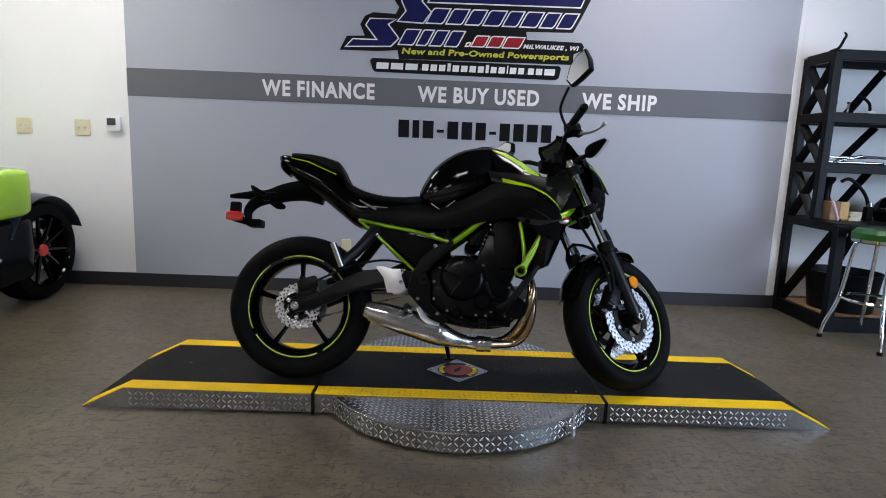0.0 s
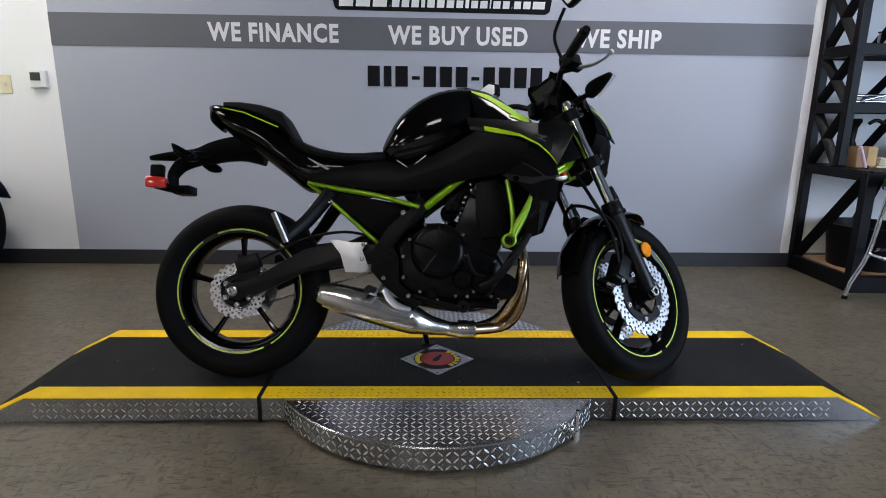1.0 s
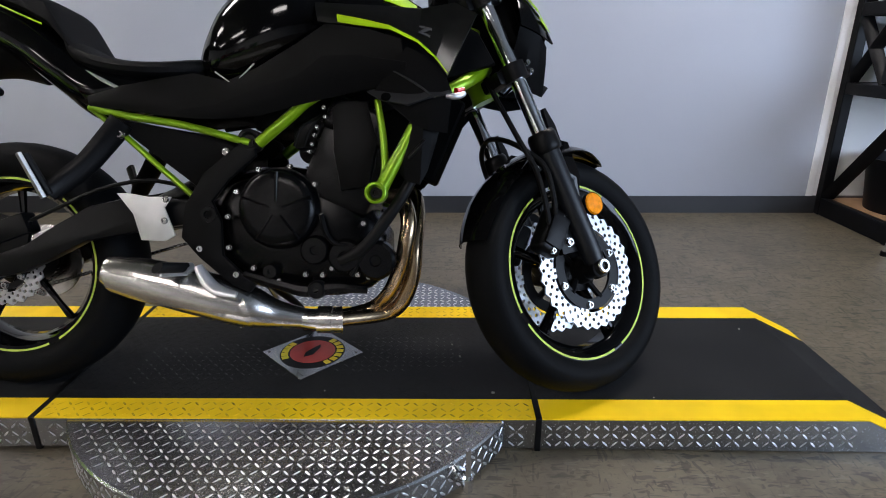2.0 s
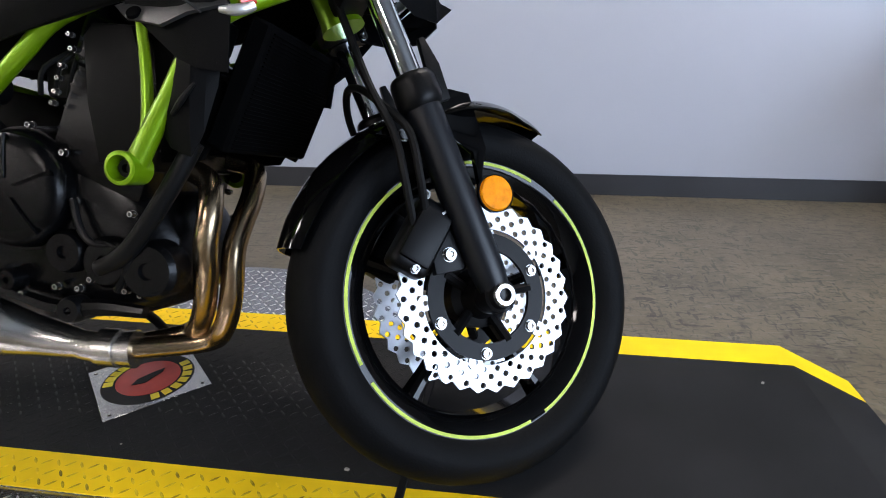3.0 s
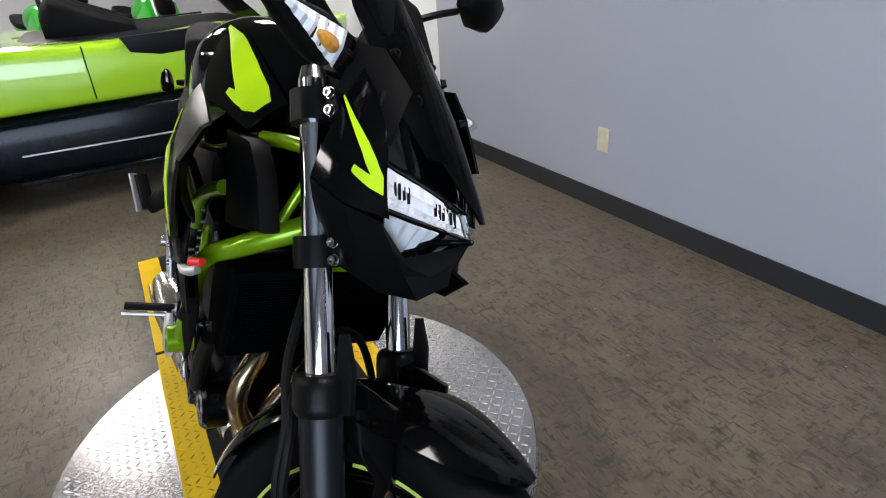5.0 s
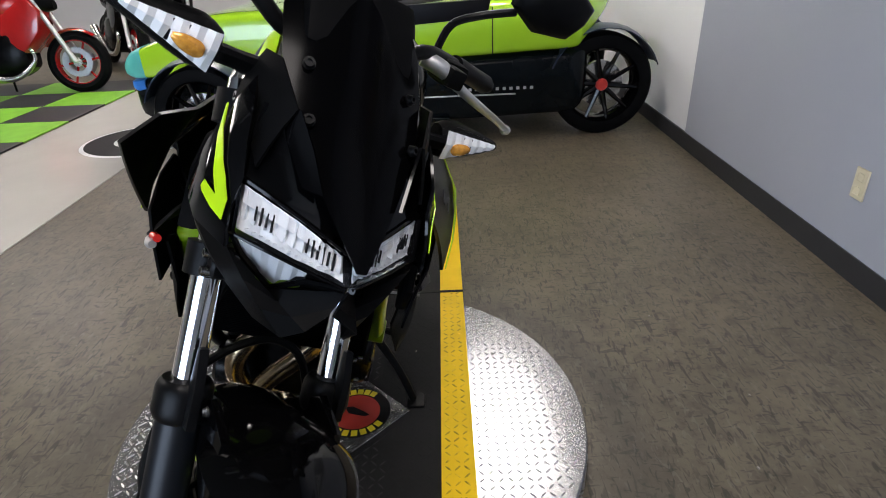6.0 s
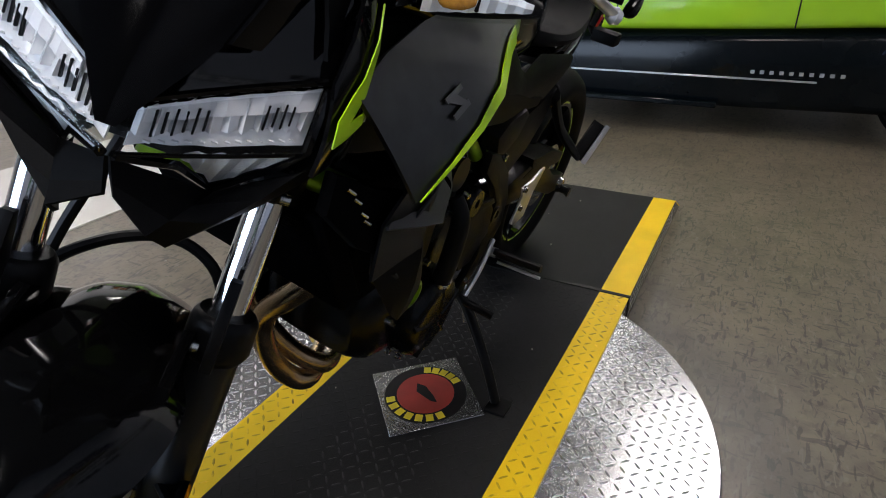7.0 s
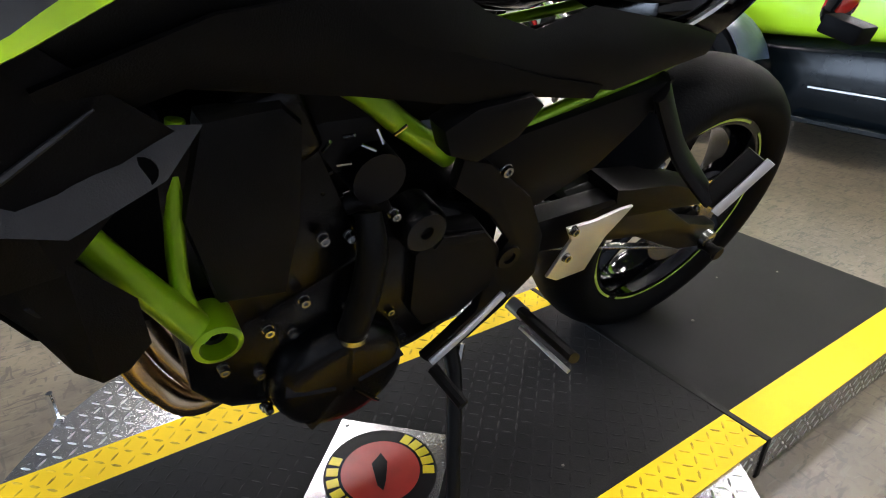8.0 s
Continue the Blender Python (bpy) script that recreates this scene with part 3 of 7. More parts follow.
treads("tread", lattice(-0.6, 0.6, -0.6, 0.6, DECK - 0.002, lambda x, y: math.hypot(x, y) < R_D - 0.018 and abs(y) > HW + 0.012), M_LOZENGE, "raised diamond treads of bare aluminium")
treads("tread", lattice(-0.59, 0.59, -HW + 0.012, HW - 0.012, DECK + 0.003, lambda x, y: abs(y) > HW - SW + 0.008), M_SCUFF, "raised diamond treads under yellow paint")
def worn(x, y):
    """The rubbed patch under the engine."""
    return -0.46 < x < 0.44 and -0.12 + 0.1 * x < y < 0.07 + 0.1 * x


def coated(x, y):
    return abs(y) < HW - SW - 0.012 and not abs(x) + abs(y) < 0.16


treads("tread", lattice(-0.59, 0.59, -HW + SW, HW - SW, DECK + 0.0028, lambda x, y: coated(x, y) and not worn(x, y)), M_GRIT, "raised diamond treads under black coating")
treads("tread", lattice(-0.59, 0.59, -HW + SW, HW - SW, DECK + 0.0028, lambda x, y: coated(x, y) and worn(x, y)), M_GRITWORN, "rubbed shiny black diamond treads")
side = []
for row in range(3):
    z = 0.022 + row * 0.0225
    for k in range(168):
        q = 2 * math.pi * (k + 0.0) / 168
        n = Vector((math.cos(q), math.sin(q), 0))
        if abs(n.y * R_D) < HW:
            continue
        t = Vector((-n.y, n.x, 0))
        s = 1 if (row + k) % 2 else -1
        side.append((n * R_D + Vector((0, 0, z)), (t + Vector((0, 0, s))).normalized(), n))
    for y in (-HW, HW):
        n = Vector((0, math.copysign(1, y), 0))
        for k in range(-62, 63):
            x = k * 0.0225
            if abs(x) < 0.52 or abs(abs(x) - JX) < 0.02 or abs(x) > TX - 0.01:
                continue
            s = 1 if (row + k) % 2 else -1
            side.append((Vector((x, y, z)), Vector((1, 0, s)).normalized(), n))
treads("tread", side, M_LOZENGE, "raised diamond treads on the upright sides")
# lock knob on the disc's edge
q = radians(-47)
base = Vector((math.cos(q) * R_D, math.sin(q) * R_D, 0.05))
bm = N()
tube(bm, [base, base * 1.045 + Vector((0, 0, 0.003))], 0.017, 10, 1)
tube(bm, [base * 1.045 + Vector((0, 0, -0.02)), base * 1.045 + Vector((0, 0, 0.075))], 0.006, 8, 1)
tube(bm, [base * 1.045 + Vector((0, 0, -0.028)), base * 1.045 + Vector((0, 0, 0.004))], 0.012, 8, 1)
part("lock_pin", bm, M_CHROME, table, "chrome locking pin")
# badge on the deck
badge = empty("deck_badge", pose(0, 0, DECK + 0.0045, 0, 0, 45), "square aluminium badge with red round emblem on the deck", "badge")
part("plate", box(N(), (0, 0, 0), (0.205, 0.205, 0.003), bev=0.001), M_TREAD, badge)
RX = Matrix.Rotation(radians(90), 4, "X")


part("rim", revolve(N(), [(0.0016, 0), (0.0016, 0.092), (0.0024, 0.091), (0.0024, 0)], RX, 44), M_VBLACK, badge)
part("emblem", revolve(N(), [(0.0026, 0), (0.0026, 0.064), (0.0034, 0.064), (0.0034, 0)], RX, 40), M_STICKRED, badge)
for a0, a1, n in ((-56, 62, 7), (142, 214, 5)):
    for k in range(n):
        q = radians(a0 + (a1 - a0) * (k + 0.5) / n - 45)
        part("bar", box(N(), (math.cos(q) * 0.078, math.sin(q) * 0.078, 0.0030), (0.019, 0.016, 0.0014), rot=Matrix.Rotation(q, 4, "Z"), bev=0.0003), M_STICKYEL, badge)
part("mark", prism(N(), [(-0.035, 0.01), (-0.01, 0.018), (0.03, -0.004), (0.037, -0.016), (0.015, -0.014), (-0.02, -0.006)], 0.0, 0.001, Matrix.Translation((0, 0, 0.0036)) @ Matrix.Rotation(radians(90), 4, "X")), M_VBLACK, badge)
for sx in (-0.088, 0.088):
    for sy in (-0.088, 0.088):
        part("rivet", revolve(N(), [(0.0012, 0), (0.0012, 0.005), (0.003, 0.003), (0.0034, 0)], Matrix.Translation((sx, sy, 0)) @ RX, 10), M_BOLT, badge)

# ---- the motorcycle ----
bike = empty("motorcycle", Matrix.Translation((0, -0.162, DECK + 0.005)) @ Matrix.Rotation(radians(-1), 4, "Z") @ Matrix.Rotation(radians(-15.5), 4, "X"), "black and lime naked sport motorcycle leaning on its side stand", "motorcycle")
HUB_R, HUB_F = Vector((-0.705, 0, 0.310)), Vector((0.702, 0, 0.296))
RAKE = radians(24)
AXIS = Vector((-math.sin(RAKE), 0, math.cos(RAKE)))
PIV = Vector((0.702, 0, 0.300)) - 0.031 * Vector((math.cos(RAKE), 0, math.sin(RAKE)))
STEER = Matrix.Translation(PIV) @ Matrix.Rotation(radians(34), 4, AXIS) @ Matrix.Translation(-PIV)


def bp(name, bm, material, label="", parent=None, sharp=38):
    return part(name, bm, material, parent if parent is not None else bike, label, sharp=sharp)


def sp(name, bm, material, label="", parent=None, sharp=38):
    """A part that turns with the steering."""
    return bp(name, moved(bm, STEER), material, label, parent, sharp)


def each(put, name, bm, material, label="", parent=None):
    """Links every loose piece of the bmesh as a part of its own."""
    left = set(bm.verts)
    while left:
        todo, isle = [left.pop()], set()
        while todo:
            v = todo.pop()
            isle.add(v)
            for e in v.link_edges:
                w = e.other_vert(v)
                if w in left:
                    left.discard(w)
                    todo.append(w)
        one = bmesh.new()
        at = {v: one.verts.new(v.co) for v in sorted(isle, key=lambda v: v.index)}
        for f in sorted({f for v in isle for f in v.link_faces}, key=lambda f: f.index):
            one.faces.new([at[v] for v in f.verts])
        put(name, one, material, label, parent)
    bm.free()


def tyre_profile(r, w, rim):
    h = r - rim
    return [(-0.30 * w, rim), (-0.42 * w, rim + 0.12 * h), (-0.49 * w, rim + 0.42 * h), (-0.485 * w, rim + 0.58 * h), (-0.42 * w, rim + 0.76 * h), (-0.28 * w, rim + 0.915 * h), (-0.13 * w, rim + 0.985 * h), (0, r),
            (0.13 * w, rim + 0.985 * h), (0.28 * w, rim + 0.915 * h), (0.42 * w, rim + 0.76 * h), (0.485 * w, rim + 0.58 * h), (0.49 * w, rim + 0.42 * h), (0.42 * w, rim + 0.12 * h), (0.30 * w, rim)]


def rim_profile(w, rim):
    a = w * 0.36
    return [(-a, rim + 0.006), (-a + 0.006, rim + 0.007), (-a + 0.012, rim - 0.004), (-a * 0.45, rim - 0.018), (a * 0.45, rim - 0.018), (a - 0.012, rim - 0.004), (a - 0.006, rim + 0.007), (a, rim + 0.006), (a - 0.002, rim - 0.010), (a * 0.5, rim - 0.030), (-a * 0.5, rim - 0.030), (-a + 0.002, rim - 0.010)]


def holed_disc(r0, r1, m, lobes=30, rows=3, th=0.005, amp=0.004, hole=0.0050):
    """A drilled brake disc with a scalloped edge; axis y."""
    bm = N()
    na = lobes * 2
    cell = {}

    def P(r, q, y):
        key = (round(r, 5), round(q % (2 * math.pi), 5), y)
        if key not in cell:
            cell[key] = bm.verts.new(m @ Vector((r * math.cos(q), y, r * math.sin(q))))
        return cell[key]

    dq = 2 * math.pi / na

    def edge(i, k):
        """Radius of row line k at half-step i."""
        if k == rows:
            return r1 + amp * math.cos(lobes * i * dq / 2 * 1.0)
        if k == 0:
            return r0
        return r0 + (r1 - amp - r0) * k / rows

    for c in range(na):
        for k in range(rows):
            q0, q1, q2 = 2 * c, 2 * c + 1, 2 * c + 2
            loop = [(q0, k), (q1, k), (q2, k), (q2, k + 0.5), (q2, k + 1), (q1, k + 1), (q0, k + 1), (q0, k + 0.5)]
            has = (c + k) % 2 == 0
            for y in (-th / 2, th / 2):
                outer = []
                for i, kk in loop:
                    r = edge(i, kk) if kk == int(kk) else (edge(i, int(kk)) + edge(i, int(kk) + 1)) / 2
                    outer.append(P(r, i * dq / 2, y))
                if not has:
                    bm.faces.new(outer if y > 0 else outer[::-1])
                    continue
                rc, qc = (edge(q1, k) + edge(q1, k + 1)) / 2, q1 * dq / 2
                inner = []
                for j in range(8):
                    # walk round the hole in the same order as the outer loop
                    dr, dt = -math.cos(math.pi / 4 * (j - 1)) * hole, math.sin(math.pi / 4 * (j - 1)) * hole
                    inner.append(P(rc + dr, qc + dt / rc, y))
                for j in range(8):
                    jj = (j + 1) % 8
                    f = (outer[j], outer[jj], inner[jj], inner[j])
                    bm.faces.new(f if y > 0 else f[::-1])
                if y < 0:
                    low = inner
                else:
                    for j in range(8):
                        jj = (j + 1) % 8
                        bm.faces.new((low[j], low[jj], inner[jj], inner[j]))
    for i in range(na * 2):
        for k in (0, rows):
            a, b = i, i + 1
            bm.faces.new((P(edge(a, k), a * dq / 2, -th / 2), P(edge(b, k), b * dq / 2, -th / 2), P(edge(b, k), b * dq / 2, th / 2), P(edge(a, k), a * dq / 2, th / 2)))
    return bm


def bolt_head(bm, p, n, r=0.008, h=0.006):
    p, n = Vector(p), Vector(n).normalized()
    m = Matrix.Translation(p) @ n.to_track_quat("Y", "Z").to_matrix().to_4x4()
    return revolve(bm, [(-0.002, r * 1.15), (0.001, r * 1.15), (0.001, r), (h, r * 0.9), (h, r * 0.5), (h - 0.003, r * 0.45), (h - 0.003, 0)], m, 10)


def wheel(name, hub, r, w, rim, put, label, nspoke=5):
    T = Matrix.Translation(hub)
    wh = put(name, revolve(N(), rim_profile(w, rim), T, 72, closed=True), M_GLOSS, label)
    put("tyre", revolve(N(), tyre_profile(r, w, rim), T, 96, closed=True), M_TYRE, "black rubber tyre", wh)
    a = w * 0.36
    for s in (-1, 1):
        for q0, q1 in ((-58, 50), (64, 112), (128, 208), (216, 294)):
            rows = []
            for k in range(25):
                q = radians(q0 + (q1 - q0) * k / 24)
                rows.append([hub + Vector((math.cos(q) * rr, s * (a + 0.0009), math.sin(q) * rr)) for rr in (rim - 0.0020, rim + 0.0006, rim + 0.0032)])
            put("rim_tape", shell(N(), rows, 0.0006), M_TAPE, "lime rim tape", wh)
    put("hub", revolve(N(), [(-0.075, 0), (-0.075, 0.028), (-0.045, 0.036), (-0.04, 0.05), (0.04, 0.05), (0.045, 0.036), (0.075, 0.028), (0.075, 0)], T, 28), M_SATIN, "", wh)
    for k in range(nspoke):
        q = 2 * math.pi * k / nspoke + 0.35
        for d in (0.0,):
            bm = N()
            c0, s0 = math.cos(q + d * 0.3), math.sin(q + d * 0.3)
            c1, s1 = math.cos(q + d), math.sin(q + d)
            tube(bm, [hub + Vector((c0 * 0.04, 0, s0 * 0.04)), hub + Vector((c0 * 0.10, 0, s0 * 0.10)), hub + Vector((c1 * (rim - 0.022), 0, s1 * (rim - 0.022)))], [0.015, 0.0105, 0.0095, 0.014], 8, 4, flat=(0.8, 1.35))
            put("spoke", bm, M_GLOSS, "", wh)
    return wh


def disc_set(hub, y, r0, r1, put, wh, lobes, carrier, label):
    T = Matrix.Translation(hub + Vector((0, y, 0)))
    put("brake_disc", holed_disc(r0, r1, T, lobes), M_DISC, label, wh)
    s = math.copysign(1, y)
    put("disc_carrier", revolve(N(), [(-0.0035, carrier), (0.0035, carrier), (0.0035, r0 - 0.007), (-0.0035, r0 - 0.007)], T, 40, closed=True), M_SATIN, "black disc carrier", wh)
    for k in range(5):
        q = 2 * math.pi * k / 5 + 0.75
        c = hub + Vector((math.cos(q) * (r0 - 0.003), y, math.sin(q) * (r0 - 0.003)))
        put("disc_lug", revolve(N(), [(-0.0028, 0.004), (-0.0028, 0.012), (0.0028, 0.012), (0.0028, 0.004)], Matrix.Translation(c), 14, closed=True), M_DISC, "", wh)
    bm, bb = N(), N()
    for k in range(5):
        q = 2 * math.pi * k / 5 + 0.2
        tube(bm, [hub + Vector((math.cos(q) * 0.035, y * 0.75, math.sin(q) * 0.035)), hub + Vector((math.cos(q) * (carrier + 0.006), y, math.sin(q) * (carrier + 0.006)))], 0.008, 6, 1)
    for k in range(6):
        q = 2 * math.pi * k / 6 + 0.5
        bolt_head(bb, hub + Vector((math.cos(q) * (r0 - 0.018), y + s * 0.003, math.sin(q) * (r0 - 0.018))), (0, s, 0), 0.0085)
    each(put, "carrier_arm", bm, M_SATIN, "", wh)
    each(put, "disc_bolt", bb, M_BOLT, "", wh)


rear = wheel("rear_wheel", HUB_R, 0.310, 0.16, 0.2165, bp, "gloss black cast rear wheel with lime tape")
disc_set(HUB_R, -0.075, 0.066, 0.095, bp, rear, 22, 0.044, "drilled steel rear brake disc")
front = wheel("front_wheel", HUB_F, 0.2985, 0.122, 0.218, sp, "gloss black cast front wheel with lime tape")
for y in (-0.064, 0.064):
    disc_set(HUB_F, y, 0.107, 0.145, sp, front, 30, 0.074, "drilled steel front brake disc")

# fork
FWD = Vector((math.cos(RAKE), 0, math.sin(RAKE)))


def leg(s, y, off=0.0):
    """A point beside the fork: s along the leg up from the axle, y sideways, off ahead of the leg."""
    return HUB_F + AXIS * s + Vector((0, y, 0)) + FWD * off


for y in (-0.1, 0.1):
    low = sp("fork_slider", tube(N(), [leg(-0.025, y), leg(0.04, y), leg(0.12, y), leg(0.305, y)], [0.017, 0.027, 0.0275, 0.0285], 20, 4), M_FORKLOW, "black fork slider")
    bm = N()
    tube(bm, [leg(0.300, y), leg(0.312, y), leg(0.342, y), leg(0.352, y)], [0.030, 0.036, 0.035, 0.029], 20, 3)
    sp("dust_seal", bm, M_SATIN, "", low)
    sp("fork_tube", tube(N(), [leg(0.30, y), leg(0.725, y)], 0.0192, 24, 1), M_CHROME, "polished chrome fork tube")
    bm = N()
    tube(bm, [leg(0.725, y), leg(0.742, y)], [0.019, 0.015], 12, 1)
    sp("fork_cap", bm, M_BOLT)
    bm = N()
    prism(bm, [(-0.012, 0.0), (0.014, 0.0), (0.018, 0.055), (0.010, 0.10), (0.0, 0.10), (-0.006, 0.05)], -0.006, 0.006, Matrix.Translation(leg(0.302, y, 0.034)) @ Matrix.Rotation(-RAKE, 4, "Y"), 0.002)
    sp("guard_tab", bm, M_SATIN, "", low)
for s, nm in ((0.505, "lower_clamp"), (0.69, "top_clamp")):
    bm = N()
    m = Matrix.Translation(HUB_F + AXIS * s) @ Matrix.Rotation(-RAKE, 4, "Y")
    box(bm, m @ Vector((-0.02, 0, 0)), (0.055, 0.19, 0.034), rot=Matrix.Rotation(-RAKE, 4, "Y"), bev=0.008, seg=2)
    for y in (-0.1, 0.1):
        tube(bm, [leg(s - 0.02, y), leg(s + 0.02, y)], 0.030, 18, 1)
        box(bm, m @ Vector((0.034, y, 0)), (0.026, 0.024, 0.036), rot=Matrix.Rotation(-RAKE, 4, "Y"), bev=0.004)
    cl = sp(nm, bm, M_SATIN, "black fork clamp")
    bb = N()
    for y in (-0.1, 0.1):
        for dz in (-0.011, 0.011):
            bolt_head(bb, m @ Vector((0.036, y - 0.014, dz)), (0, -1, 0), 0.0066, 0.007)
            bolt_head(bb, m @ Vector((0.036, y + 0.014, dz)), (0, 1, 0), 0.0066, 0.007)
    each(sp, "clamp_bolt", bb, M_BOLT, "", cl)
bm = N()
revolve(bm, [(-0.124, 0.011), (-0.124, 0.019), (-0.114, 0.022), (-0.112, 0.026), (-0.1, 0.026), (0.1, 0.026), (0.13, 0.022), (0.132, 0)], Matrix.Translation(HUB_F), 24)
ax = sp("front_axle", bm, M_SATIN)
sp("axle_nut", revolve(N(), [(-0.1245, 0.009), (-0.128, 0.010), (-0.128, 0.016), (-0.1245, 0.0185), (-0.118, 0.0185), (-0.116, 0.009)], Matrix.Translation(HUB_F), 24, closed=True), M_BOLT, "bright axle nut", ax)


# front mudguard
FENDER = ((168, 0.056, 0.318), (150, 0.073, 0.321), (128, 0.072, 0.322), (113, 0.070, 0.322), (105, 0.084, 0.322), (97, 0.097, 0.324), (88, 0.094, 0.326), (79, 0.076, 0.327), (70, 0.044, 0.328), (65, 0.018, 0.328))


def fender_rows():
    """Sections round the wheel: narrow behind the legs, wide ahead of them, then to a point."""
    spine = spline([Vector(f) for f in FENDER], 4)
    rows = []
    for a, wd, rr in spine:
        q = radians(a)
        row = []
        for j in range(13):
            u = -1 + 2 * j / 12
            drop = 0.030 * abs(u) ** 2.8 * min(1, wd / 0.07) - 0.003 * math.exp(-(u * 6) ** 2)
            row.append(HUB_F + Vector((math.cos(q) * (rr - drop), u * wd, math.sin(q) * (rr - drop))))
        rows.append(row)
    return rows


fen = sp("front_mudguard", shell(N(), fender_rows(), 0.003), M_GLOSS, "gloss black front mudguard")
bm = N()
for sgn in (-1, 1):
    prism(bm, [(0.515, 0.53), (0.60, 0.62), (0.665, 0.615), (0.695, 0.53), (0.685, 0.46), (0.672, 0.52), (0.62, 0.545), (0.57, 0.525)], sgn * 0.068, sgn * 0.080, bev=0.002)
each(sp, "mudguard_stay", bm, M_GLOSS, "", fen)
bb = N()
for sgn in (-1, 1):
    bolt_head(bb, (0.556, sgn * 0.084, 0.532), (0, sgn, 0), 0.009, 0.007)
    bolt_head(bb, (0.60, sgn * 0.080, 0.60), (0, sgn, 0), 0.007, 0.006)
each(sp, "mudguard_bolt", bb, M_BOLT, "", fen)
for sgn in (-1, 1):
    c = Vector((0.690, sgn * 0.116, 0.448))
    rf = sp("side_reflector", revolve(N(), [(0.0, 0), (0.0, 0.026), (sgn * 0.006, 0.0275), (sgn * 0.010, 0.025), (sgn * 0.012, 0)], Matrix.Translation(c), 28), M_AMBER, "round amber reflector")
    bm = N()
    tube(bm, [c, c + Vector((-0.03, -sgn * 0.024, -0.01))], 0.006, 8, 1)
    sp("reflector_cup", revolve(N(), [(-sgn * 0.003, 0.0), (-sgn * 0.003, 0.0285), (sgn * 0.007, 0.0292), (sgn * 0.007, 0.0280), (-sgn * 0.001, 0.027), (-sgn * 0.001, 0.0)], Matrix.Translation(c), 28), M_PLASTIC, "black reflector cup", rf)
    sp("reflector_stalk", bm, M_SATIN, "", rf)
    # calipers behind the legs
    m = Matrix.Translation((0.586, sgn * 0.075, 0.379)) @ Matrix.Rotation(radians(28), 4, "Y")
    bm = N()
    box(bm, m @ Vector((0, 0, 0)), (0.062, 0.052, 0.115), rot=m.to_quaternion().to_matrix().to_4x4(), bev=0.014, seg=3)
    box(bm, m @ Vector((0.0, sgn * 0.026, 0.0)), (0.05, 0.014, 0.085), rot=m.to_quaternion().to_matrix().to_4x4(), bev=0.006, seg=2)
    prism(bm, [(0.586, 0.414), (0.642, 0.432), (0.668, 0.374), (0.650, 0.334), (0.606, 0.324)], sgn * 0.078, sgn * 0.094, bev=0.003)
    cal = sp("brake_caliper", bm, M_SATIN, "black brake caliper")
    bb = N()
    bolt_head(bb, (0.619, sgn * 0.094, 0.411), (0, sgn, 0), 0.010, 0.008)
    bolt_head(bb, (0.626, sgn * 0.094, 0.355), (0, sgn, 0), 0.010, 0.008)
    bolt_head(bb, (0.571, sgn * 0.098, 0.332), (0, sgn, 0), 0.007, 0.006)
    bolt_head(bb, (0.586, sgn * 0.098, 0.442), (0, sgn, 0), 0.007, 0.006)
    each(sp, "caliper_bolt", bb, M_BOLT, "", cal)
sp("brake_hose", tube(N(), [(0.57, -0.095, 0.39), (0.552, -0.105, 0.46), (0.535, -0.10, 0.53), (0.50, -0.09, 0.60), (0.47, -0.06, 0.70), (0.44, -0.03, 0.80)], 0.0065, 8, 6), M_RUBBER, "black brake hose")
sp("brake_hose", tube(N(), [(0.585, -0.10, 0.415), (0.572, -0.115, 0.46), (0.555, -0.112, 0.53), (0.52, -0.085, 0.575), (0.50, -0.03, 0.615), (0.495, 0.03, 0.63), (0.51, 0.08, 0.60), (0.55, 0.10, 0.52), (0.575, 0.095, 0.42)], 0.0065, 8, 6), M_RUBBER, "black brake hose")

# headlight and cowl
LT = (Vector((0.553, 0.118, 0.893)), Vector((0.594, 0.060, 0.879)), Vector((0.627, 0.004, 0.860)))
LB = (Vector((0.578, 0.117, 0.847)), Vector((0.612, 0.064, 0.842)), Vector((0.646, 0.004, 0.837)))


def along(line, t):
    """A point on a three-point line, t from 0 to 1."""
    q = t * 2
    return line[0].lerp(line[1], q) if q < 1 else line[1].lerp(line[2], q - 1)


def lamp_sheet(sgn, n, deep, v0, v1, push, t0=0.02, t1=0.98, seed=1):
    """Rows across one lamp from its outer end to the nose, folded into uneven upright facets."""
    r = random.Random(seed)
    rows = []
    for k in range(n + 1):
        t = t0 + (t1 - t0) * k / n
        f = deep * (1 if k % 2 else -1) * r.uniform(0.5, 1.2) + push
        row = []
        for j in range(3):
            p = along(LT, t).lerp(along(LB, t), v0 + (v1 - v0) * j / 2)
            row.append(Vector((p.x + f + r.uniform(-0.0012, 0.0012), sgn * p.y, p.z)))
        rows.append(row)
    return rows


def lamp_face(sgn, top, bot, n, off, th, bow=0.003):
    """A smooth skin between two lines."""
    rows = []
    for k in range(n + 1):
        a, b = along(top, k / n), along(bot, k / n)
        rows.append([Vector((a.lerp(b, j / 4).x + off + bow * math.sin(math.pi * j / 4), sgn * a.lerp(b, j / 4).y, a.lerp(b, j / 4).z)) for j in range(5)])
    return shell(N(), rows, th)


